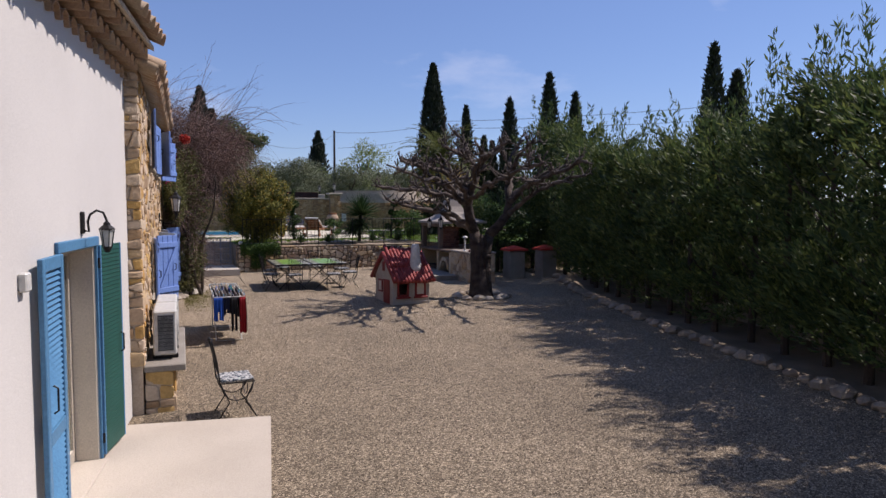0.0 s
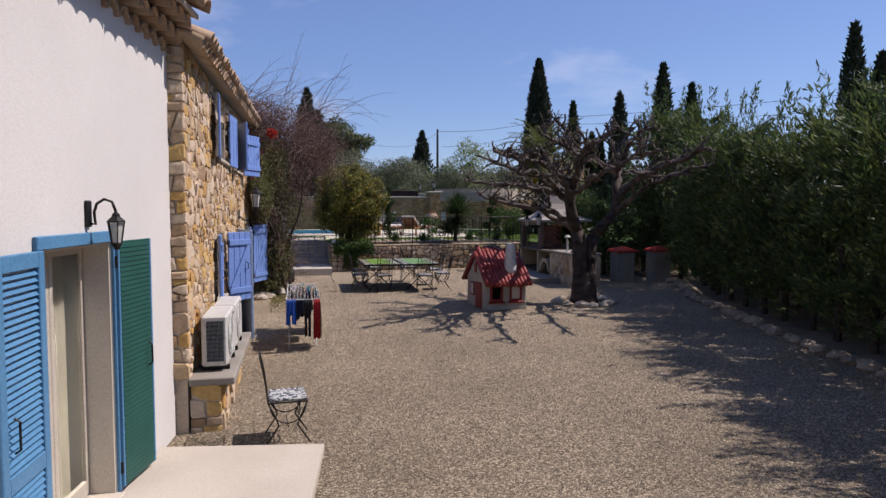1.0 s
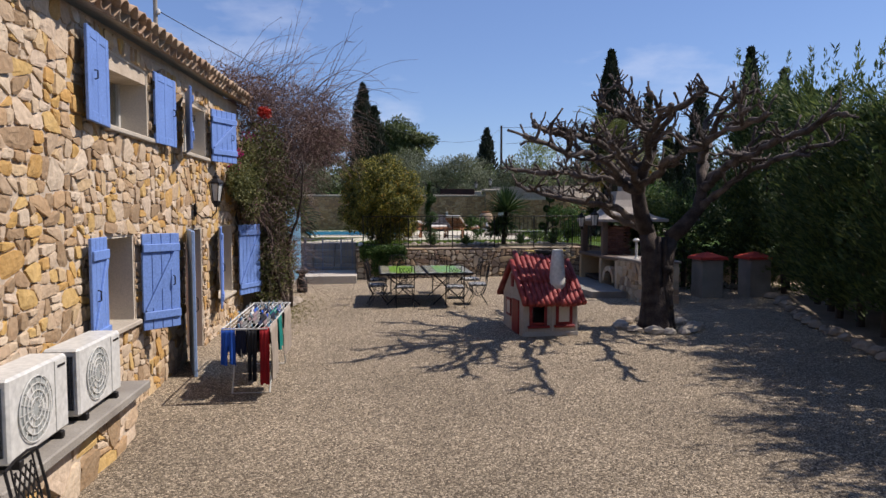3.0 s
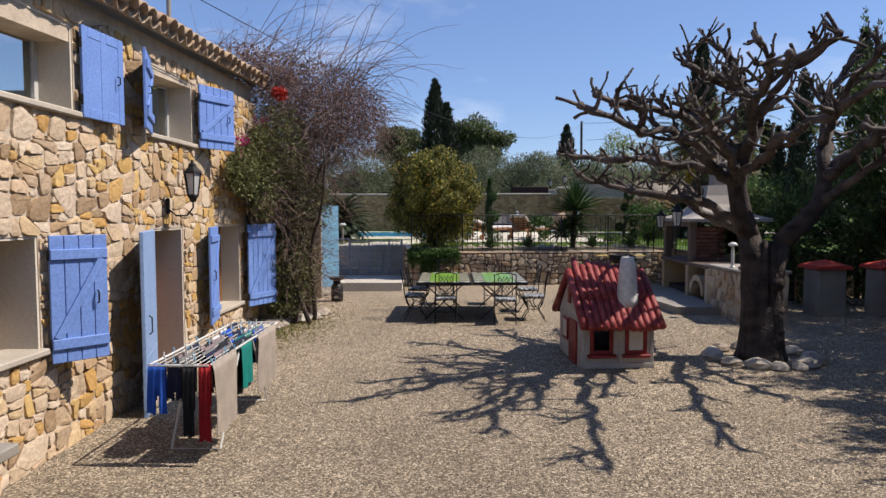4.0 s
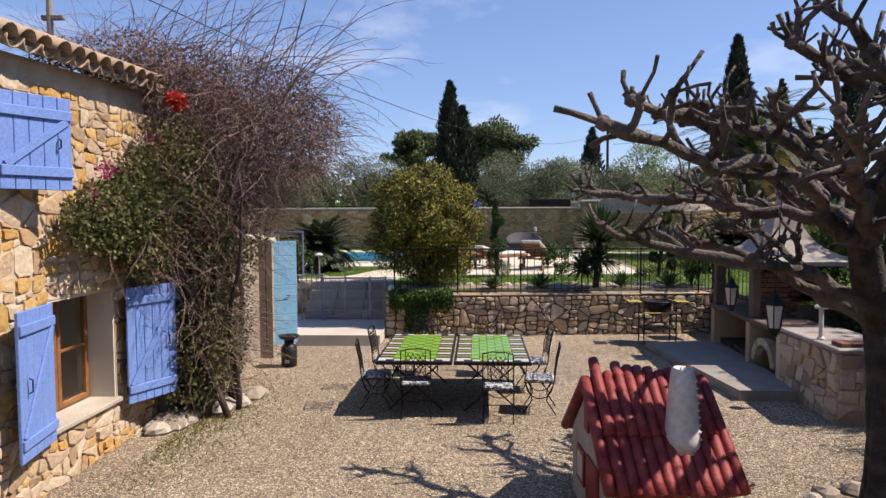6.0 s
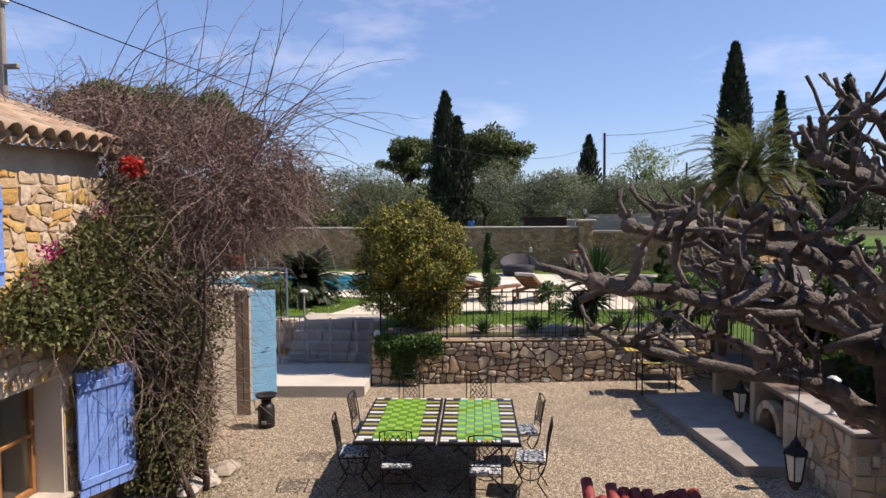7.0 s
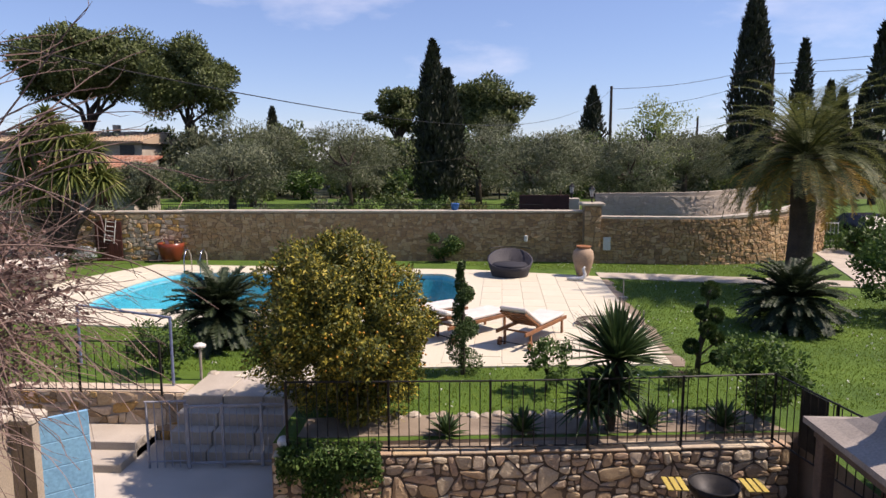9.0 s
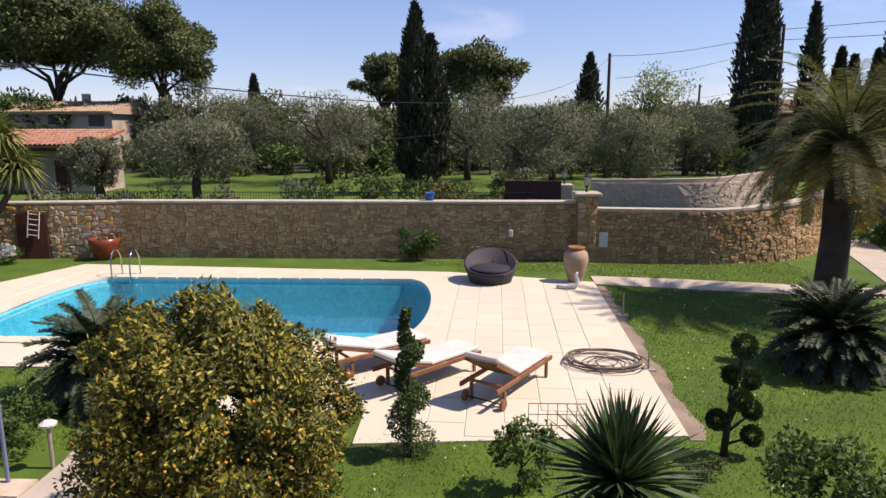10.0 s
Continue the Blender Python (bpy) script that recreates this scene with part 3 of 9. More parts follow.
def window(name, o, label, wood, depth=0.34, sill=True):
    y0, z0, y1, z1 = o
    w = reveal(name, o, depth, label)
    xg = FX - depth - 0.02
    f = 0.06
    ym = (y0 + y1) / 2
    for a, b in ((y0 + 0.03, ym - 0.004), (ym + 0.004, y1 - 0.03)):
        fr = Geo()
        fr.box((xg, a + f / 2, (z0 + z1) / 2), (0.05, f, z1 - z0 - 0.04), 0.006).box((xg, b - f / 2, (z0 + z1) / 2), (0.05, f, z1 - z0 - 0.04), 0.006)
        fr.box((xg, (a + b) / 2, z0 + 0.02 + f / 2), (0.05, b - a - 2 * f, f), 0.006).box((xg, (a + b) / 2, z1 - 0.03 - f / 2), (0.05, b - a - 2 * f, f), 0.006)
        if z1 - z0 > 0.95:
            fr.box((xg, (a + b) / 2, (z0 + z1) / 2), (0.04, b - a - 2 * f, 0.03), 0.004)
        part("window_frame", fr, wood, w)
        part("pane", Geo().box((xg - 0.01, (a + b) / 2, (z0 + z1) / 2), (0.006, b - a - 2 * f + 0.01, z1 - z0 - 2 * f)), GLASS, w).visible_shadow = False
    if sill:
        part("window_sill", Geo().box((FX - 0.145, ym, z0 - 0.022), (0.39, y1 - y0 + 0.10, 0.06), 0.012), COPING, w)
    return w


def glass_mat():
    m = bpy.data.materials.new("window_glass")
    m.use_nodes = True
    b = m.node_tree.nodes["Principled BSDF"]
    b.inputs["Transmission Weight"].default_value, b.inputs["Roughness"].default_value = 1.0, 0.02
    b.inputs["Base Color"].default_value = (0.75, 0.8, 0.78, 1)
    return m


GLASS = glass_mat()
WFRAME = mat("white_frame", (0.70, 0.68, 0.62), bump=0.02, rough=0.4)
OAK = mat("oak_frame", (0.34, 0.15, 0.05), (0.24, 0.10, 0.035), scale=8, fine=60, bump=0.15, rough=0.5)
window("window_1", OPEN["ua"], "deep-set white double window under the eave with plastered reveal", WFRAME)
window("window_2", OPEN["ub"], "deep-set white upper window beside the creeper with plastered reveal", WFRAME)
window("window_3", OPEN["wa"], "deep-set ground-floor window behind the air conditioners", OAK, 0.46)
window("window_4", OPEN["wb"], "deep-set ground-floor window with orange-brown wooden frame", OAK)
dd = reveal("door_1", OPEN["door"], 0.40, "recessed ground-floor house doorway with cream plaster reveal")
dd["category"] = "door"
part("door_panel", Geo().box((FX - 0.46, 15.12, 1.1), (0.05, 1.0, 2.05), 0.01), OAK, dd)


# pier and ledge under the air conditioners
LEDGE = (8.80, 11.45, -0.10)
pier = setting("wall_ledge", Geo().box((-0.29, (LEDGE[0] + LEDGE[1]) / 2, 0.25), (0.30, LEDGE[1] - LEDGE[0], 0.66)), MORTAR, "low rubble stone plinth carrying the concrete ledge")
setting("ledge", Geo().box((-0.22, (LEDGE[0] + LEDGE[1]) / 2 - 0.03, 0.625), (0.48, LEDGE[1] - LEDGE[0] + 0.08, 0.085), 0.012), CONCRETE, "worn grey concrete ledge along the stone wall")

# ---- the farmhouse: white wing, turned a little from the stone one ----
WA = 6.6
WM = pose(-0.60, 8.74, 0, 0, 0, -WA)  # local y runs along the wall towards the stone wing
WHOLE = (-2.80, 0.14, -1.62, 2.24)
wg = holed(-13.0, 0.0, -0.3, 4.55, -0.42, 0.0, [WHOLE])
wall_white = setting("wall_white", wg, RENDER, "smooth white rendered house wall with a deep doorway")
wall_white.matrix_basis = WM
wb = Geo().box((-5.5, -6.5, 2.1), (0.3, 13, 4.7)).box((-2.9, -13.0, 2.1), (5.2, 0.3, 4.7)).box((-2.9, -0.35, 2.1), (4.9, 0.3, 4.7)).box((-1.9, -3.6, 2.2), (0.15, 4, 4.4))
setting("wall_white_back", wb, RENDER, "plain rendered rear walls of the white wing").matrix_basis = WM
setting("floor_white", Geo().box((-2.9, -6.5, 0.04), (5.0, 12.6, 0.16)), TERRACE, "pale tiled floor inside the white wing").matrix_basis = WM


# ---- roofs ----
def tile_geo(length=0.44, r0=0.12, r1=0.098, t=0.016, n=6):
    """A canal tile, hump up, running along x from its lower end."""
    g = Geo()
    vs = []
    for x, r in ((0, r0), (length, r1)):
        for rr in (r, r - t):
            vs += [(x, math.cos(math.pi * i / n) * rr, math.sin(math.pi * i / n) * rr) for i in range(n + 1)]
    k = n + 1
    fs = []
    for i in range(n):
        fs += [(i, i + 1, 2 * k + i + 1, 2 * k + i), (k + i + 1, k + i, 3 * k + i, 3 * k + i + 1), (i + 1, i, k + i, k + i + 1), (2 * k + i, 2 * k + i + 1, 3 * k + i + 1, 3 * k + i)]
    fs += [(0, 2 * k, 3 * k, k), (n, k + n, 3 * k + n, 2 * k + n)]
    return g.add(vs, fs)


def roof(name, label, m, length, run, slope, parts_rows, pitch=0.245, rows=11, under=2, corbels=True):
    """A tiled slope: m is the eave's near end, local y along the eave, local -x up the slope."""
    s = math.tan(radians(slope))
    deck = Geo()
    deck.add([(0.0, 0, -0.05), (-run, 0, run * s - 0.05), (-run, length, run * s - 0.05), (0.0, length, -0.05), (0.0, 0, 0.0), (-run, 0, run * s), (-run, length, run * s), (0.0, length, 0.0)],
             [(0, 1, 2, 3), (4, 7, 6, 5), (0, 4, 5, 1), (3, 2, 6, 7), (0, 3, 7, 4), (1, 5, 6, 2)])
    base = setting(name, deck, MORTAR, label, category="roof")
    base.matrix_basis = m
    me = tile_geo().mesh("roof_tile", True)
    me.materials.append(TILE)
    rest = Geo()
    one = tile_geo()
    r = random.Random(5)
    tilt = Matrix.Rotation(radians(slope) + 0.03, 4, "Y") @ Matrix.Rotation(math.pi, 4, "Z")
    step = 0.36
    for j in range(rows):
        d = j * step * math.cos(radians(slope))
        for i in range(int(length / pitch)):
            y = (i + 0.5) * pitch + r.uniform(-0.008, 0.008)
            mm = Matrix.Translation((0.10 - d + r.uniform(-0.015, 0.015), y, d * s - 0.0 + 0.012)) @ tilt @ Matrix.Rotation(r.uniform(-0.03, 0.03), 4, "Z")
            if j < parts_rows:
                ob = new("roof_tile", me)
                ob.parent, ob.matrix_basis = base, mm
            else:
                rest.add([mm @ Vector(p) for p in one.v], one.f)
    if rest.v:
        part("tilework", rest, TILE_I, base, smooth=True)["kind"] = "stuff"
    # corbelled rows of tiles under the eave
    for k in range(under):
        row = Geo()
        flat = Matrix.Rotation(math.pi, 4, "Z")
        for i in range(int(length / pitch) if corbels else 0):
            y = (i + (0.5 if k % 2 else 0.0) + 0.25) * pitch
            mm = Matrix.Translation((-0.06 - 0.13 * k, y, -0.15 - 0.12 * k)) @ flat @ Matrix.Rotation(-0.08, 4, "Y")
            row.add([mm @ Vector(p) for p in one.v], one.f)
        row.box((-0.30 - 0.065 * k, length / 2, -0.085 - 0.12 * k), (0.42 - 0.13 * k, length, 0.03))
        if corbels:
            part("eave_cornice", row, TILE_I, base, smooth=False)
    if not corbels:
        # channel tiles between the covers, and the wall head up to the rafters
        row = Geo()
        turn = Matrix.Rotation(math.pi, 4, "X")
        for i in range(int(length / pitch) + 1):
            mm = Matrix.Translation((0.075 + r.uniform(-0.012, 0.012), i * pitch + r.uniform(-0.008, 0.008), 0.035)) @ tilt @ turn
            row.add([mm @ Vector(p) for p in one.v], one.f)
        part("eave_channel", row, TILE_I, base, smooth=True)
        part("wall_head", Geo().box((-0.41, length / 2, -0.27), (0.40, length - 0.02, 0.44)), MORTAR, base)
    return base


roof("roof_stone", "sloping roof of weathered clay canal tiles with a corbelled eave", pose(-0.28, 8.74, 4.27, 2.05), 10.1, 6.2, 20, 6, rows=17, under=1, corbels=False)
roof("roof_white", "white wing roof of weathered clay canal tiles with a corbelled eave", WM @ Matrix.Translation((0.36, -12.6, 4.50)), 12.5, 5.8, 20, 2, rows=15, under=3)

# terrace before the white wing's door
tp = [WM @ Vector(p) for p in ((0.02, -0.52, 0), (0.02, -6.5, 0), (1.60, -6.5, 0), (1.63, -0.59, 0))]
setting("terrace", Geo().prism([(p.x, p.y) for p in tp][::1], -0.05, 0.12), TERRACE, "smooth pale beige terrace slab before the doorway")

# ---- raised garden: retaining wall, platform, steps ----
RT = math.degrees(math.atan(0.092))
RW0 = Vector((1.87, 24.47, 0))
ret_len = 7.15
RM = pose(RW0.x, RW0.y, 0.0, 0, 0, RT)
ret = setting("retaining_wall", Geo().box((ret_len / 2, 0.23, 0.66), (ret_len, 0.42, 1.06)), MORTAR_D, "retaining wall of squared ochre stones under the garden fence", category="wall")
ret.matrix_basis = RM
setting("platform", Geo().prism([(-1.9, 23.3), (-0.30, 23.3), (0.12, 23.62), (1.86, 23.66), (1.86, 27.5), (-1.9, 27.5)], 0.0, 0.50), PLATFORM, "pale concrete landing at the garden gate", category="pavement")
steps = thing("garden_steps", "worn pale concrete block steps behind the garden gate", "steps", kind="structure")
for k, (ya, zt) in enumerate(((25.70, 0.70), (25.96, 0.905), (26.22, 1.11), (26.48, 1.316))):
    for xa, xb in ((-0.24, 0.44), (0.45, 1.12), (1.13, 1.80)):
        part("step", Geo().box(((xa + xb) / 2, (ya + 27.75) / 2, zt - 0.11), (xb - xa - 0.004, 27.75 - ya, 0.22), 0.012), RAMP, steps)

side_steps = thing("side_steps", "two low pale concrete steps against the wall beside the gate", "steps", kind="structure")
for ya, zt in ((25.35, 0.63), (25.85, 0.77)):
    part("step", Geo().box((-1.32, (ya + 26.57) / 2, (zt + 0.44) / 2), (1.16, 26.57 - ya, zt - 0.44), 0.012), RAMP, side_steps)

# ---- garden boundary wall ----
WTOP = 3.15
bw = setting("wall_garden", Geo().box((1.2, 41.5, 2.2), (15.8, 0.36, 1.95)), MORTAR_B, "long garden boundary wall of rough brown stone")
bc = setting("coping_garden", Geo().box((1.2, 41.5, WTOP + 0.07), (15.9, 0.48, 0.09), 0.02), COPING, "pale coping along the garden wall")
bl = setting("wall_garden_west", Geo().box((4.2, 0.18, 0.9), (8.4, 0.36, 1.95)), MORTAR_B, "west stretch of sunlit stone garden wall with an arched door")
bl.matrix_basis = pose(-14.9, 40.4, LAWN, 0, 0, 6.5)
blc = setting("coping_west", Geo().box((4.2, 0.18, 1.90), (8.4, 0.48, 0.08), 0.02), COPING, "pale coping along the west garden wall")
blc.matrix_basis = bl.matrix_basis.copy()
PIERX = 9.0
gp = setting("gate_pier", Geo().box((PIERX, 41.2, 2.35), (0.62, 0.62, 2.2)), MORTAR_B, "square stone pier in the garden wall", category="pier")
part("pier_cap", Geo().box((PIERX, 41.2, 3.52), (0.86, 0.86, 0.12), 0.03), COPING, gp)


def arc_point(s):
    """Along the curved wall: starts at the pier and swings back to the east."""
    x, y, n = PIERX + 0.3, 41.0, 40
    for k in range(n):
        t = s * (k + 0.5) / n
        b = radians(-6 + 50 * min(1, max(0, (t - 2.5) / 5.5)) ** 1.2)
        x += math.cos(b) * s / n
        y += math.sin(b) * s / n
    b = radians(-6 + 50 * min(1, max(0, (s - 2.5) / 5.5)) ** 1.2)
    return x, y, b


def arc_wall(name, label, length, z0, top, thick, shift=0.0, segs=26, cap=None):
    g, cg = Geo(), Geo()
    for gg, a, b, c, d in ((g, -0.0, thick, z0, None), (cg, -0.05, thick + 0.05, None, 0.09)):
        if gg is cg and cap is None:
            continue
        vs = []
        for k in range(segs + 1):
            s = length * k / segs
            x, y, t = arc_point(s)
            nx, ny = -math.sin(t), math.cos(t)
            lo, hi = (z0, top(s)) if gg is g else (top(s) + 0.002, top(s) + 0.09)
            for o in (a + shift, b + shift):
                vs += [(x + nx * o, y + ny * o, lo), (x + nx * o, y + ny * o, hi)]
        fs = []
        for k in range(segs):
            p, q = 4 * k, 4 * k + 4
            fs += [(p, q, q + 1, p + 1), (p + 2, p + 3, q + 3, q + 2), (p + 1, q + 1, q + 3, p + 3), (p, p + 2, q + 2, q)]
        fs += [(0, 1, 3, 2), (4 * segs, 4 * segs + 2, 4 * segs + 3, 4 * segs + 1)]
        gg.add(vs, fs)
    ob = setting(name, g, MORTAR_B, label)
    if cap is not None:
        part("coping", cg, cap, ob)
    return ob


wall_curved = arc_wall("wall_curved", "curving sunlit rough stone garden wall by the drive", 11.6, 1.25, lambda s: 2.98 + 0.10 * max(0, s - 4) * 0.6, 0.36, cap=COPING)
ws2 = arc_wall("wall_drive", "pale pinkish rendered wall behind the curved stone one", 11.0, 1.2, lambda s: 3.80 + 0.012 * s, 0.3, shift=2.6)
ws2.data.materials.clear()
ws2.data.materials.append(MORTAR_P)

# ---- the pool and its terrace ----
def pool_line(grow=0.0, n=15):
    """The pool's outline, counter-clockwise: straight sides and bowed ends."""
    x0, x1, y0, y1 = POOL
    cy, h = (y0 + y1) / 2, (y1 - y0) / 2 + grow
    pts = [(x1 + (0.95 + grow) * math.cos(a) ** 0.8 if math.cos(a) > 1e-6 else x1, cy + h * math.sin(a)) for a in (math.pi * (k / n - 0.5) for k in range(n + 1))]
    pts += [(x0 - (0.95 + grow) * abs(math.cos(a)) ** 0.8, cy + h * math.sin(a)) for a in (math.pi * (k / n + 0.5) for k in range(n + 1))]
    return pts


DECK = [(-8.2, 31.4), (-3.6, 30.85), (3.55, 30.85), (3.55, 28.05), (8.32, 28.45), (8.72, 37.95), (4.6, 39.15), (-7.3, 40.0), (-8.6, 36.5)]


def deck():
    from mathutils.geometry import tessellate_polygon
    hole = pool_line(0.02)
    loops = [[Vector((x, y, 0)) for x, y in DECK], [Vector((x, y, 0)) for x, y in hole[::-1]]]
    flat = [p for lp in loops for p in lp]
    tris = tessellate_polygon(loops)
    g = Geo()
    top = LAWN + 0.035
    g.add([(p.x, p.y, top) for p in flat], [tuple(t) if (flat[t[1]] - flat[t[0]]).cross(flat[t[2]] - flat[t[0]]).z > 0 else tuple(t)[::-1] for t in tris])
    for lp in (DECK, hole[::-1]):
        n = len(lp)
        g.add([(x, y, top) for x, y in lp] + [(x, y, LAWN - 0.05) for x, y in lp], [(n + i, n + (i + 1) % n, (i + 1) % n, i) for i in range(n)])
    base = setting("pool_terrace", g, PALE, "pale limestone paving round the swimming pool", category="pavement")
    # coping stones round the water
    inner, outer = pool_line(-0.03, 20), pool_line(0.36, 20)
    n = len(inner)
    for i in range(n):
        a, b, c, d = inner[i], inner[(i + 1) % n], outer[(i + 1) % n], outer[i]
        cells = max(1, round(math.dist(a, b) / 0.6))
        for k in range(cells):
            t0, t1 = k / cells + 0.004, (k + 1) / cells - 0.004
            q = [tuple(p[m] + (r_[m] - p[m]) * t for m in (0, 1)) for p, r_, t in ((a, b, t0), (a, b, t1), (d, c, t1), (d, c, t0))]
            if sum(q[m][0] * q[(m + 1) % 4][1] - q[(m + 1) % 4][0] * q[m][1] for m in range(4)) < 0:
                q = q[::-1]
            part("coping_stone", Geo().prism(q, LAWN + 0.0, LAWN + 0.065), PALE, base)
    # paving slabs

    def inside(x, y, poly):
        hit = False
        for k in range(len(poly)):
            (ax, ay), (bx, by) = poly[k - 1], poly[k]
            if (ay > y) != (by > y) and x < (bx - ax) * (y - ay) / (by - ay) + ax:
                hit = not hit
        return hit

    ring = pool_line(0.40, 20)
    sx, sy, made = 0.58, 0.90, 0
    mesh = Geo().box((0, 0, 0.021), (sx - 0.014, sy - 0.014, 0.042), 0.008).mesh("paving_slab")
    mesh.materials.append(PALE)
    skew = radians(2.4)
    for i in range(-22, 12):
        for j in range(-3, 14):
            x, y = 4.25 + i * sx, 28.75 + (j + (0.5 if i % 2 else 0)) * sy
            x += (y - 28.75) * math.tan(skew)
            corners = [(x + a * sx / 2, y + b * sy / 2) for a in (-1, 1) for b in (-1, 1)]
            if all(inside(*c, DECK) for c in corners) and not any(inside(*c, ring) for c in corners) and made < 300:
                ob = new("paving_slab", mesh)
                ob.parent, ob.matrix_basis = base, pose(x, y, LAWN + 0.005, 0, 0, -2.4)
                made += 1
    # basin and water
    BAS = mat("pool_lining", (0.20, 0.62, 0.74), (0.17, 0.56, 0.69), scale=0.8, fine=10, bump=0, rough=0.5)
    line = pool_line(0.0)
    n = len(line)
    cx, cy = (POOL[0] + POOL[1]) / 2, (POOL[2] + POOL[3]) / 2
    bg = Geo()
    ins = [(cx + (x - cx) * 0.93, cy + (y - cy) * 0.9) for x, y in line]
    bg.add([(x, y, LAWN + 0.02) for x, y in line] + [(x, y, -0.2) for x, y in ins], [(i, (i + 1) % n, n + (i + 1) % n, n + i) for i in range(n)] + [tuple(range(n, 2 * n))])
    setting("pool_basin", bg, BAS, "light blue lined swimming pool basin", category="pool")
    wmt = bpy.data.materials.new("pool_water")
    wmt.use_nodes = True
    nn, ll = wmt.node_tree.nodes, wmt.node_tree.links
    nn.remove(nn["Principled BSDF"])
    tr, gl, fr, mx = nn.new("ShaderNodeBsdfTransparent"), nn.new("ShaderNodeBsdfGlossy"), nn.new("ShaderNodeFresnel"), nn.new("ShaderNodeMixShader")
    tr.inputs["Color"].default_value = (0.36, 0.90, 0.97, 1)
    gl.inputs["Roughness"].default_value = 0.03
    fr.inputs["IOR"].default_value = 1.33
    no, bu, geo = nn.new("ShaderNodeTexNoise"), nn.new("ShaderNodeBump"), nn.new("ShaderNodeNewGeometry")
    no.inputs["Scale"].default_value, no.inputs["Detail"].default_value = 2.6, 3
    bu.inputs["Strength"].default_value, bu.inputs["Distance"].default_value = 0.2, 0.03
    ll.new(geo.outputs["Position"], no.inputs["Vector"])
    ll.new(no.outputs["Fac"], bu.inputs["Height"])
    ll.new(bu.outputs["Normal"], gl.inputs["Normal"])
    ll.new(bu.outputs["Normal"], fr.inputs["Normal"])
    ll.new(fr.outputs["Fac"], mx.inputs["Fac"])
    ll.new(tr.outputs["BSDF"], mx.inputs[1])
    ll.new(gl.outputs["BSDF"], mx.inputs[2])
    ll.new(mx.outputs["Shader"], nn["Material Output"].inputs["Surface"])
    setting("water", Geo().add([(x, y, LAWN - 0.07) for x, y in line], [tuple(range(n))]), wmt, "clear turquoise swimming pool water")


deck()
# pale path from the gate to the terrace
pth = [(0.3, 27.4), (1.75, 27.4), (2.4, 28.6), (3.6, 29.2), (3.6, 30.9), (2.2, 30.6), (0.9, 29.4)]
setting("path", Geo().prism(pth, LAWN - 0.05, LAWN + 0.03), PALE, "pale stone path from gate to pool", category="pavement")
setting("path_east", Geo().prism([(8.73, 37.75), (10.9, 37.25), (14.0, 36.7), (21.0, 35.5), (21.0, 36.6), (14.4, 37.75), (11.3, 38.4), (8.76, 38.75)], LAWN - 0.05, LAWN + 0.03), COPING, "narrow pale path across the lawn", category="pavement")
setting("path_gate", Geo().prism([(16.6, 37.0), (18.0, 36.9), (20.6, 45.5), (19.2, 45.5)], LAWN - 0.05, LAWN + 0.028), COPING, "pale path leading to the drive gate", category="pavement")



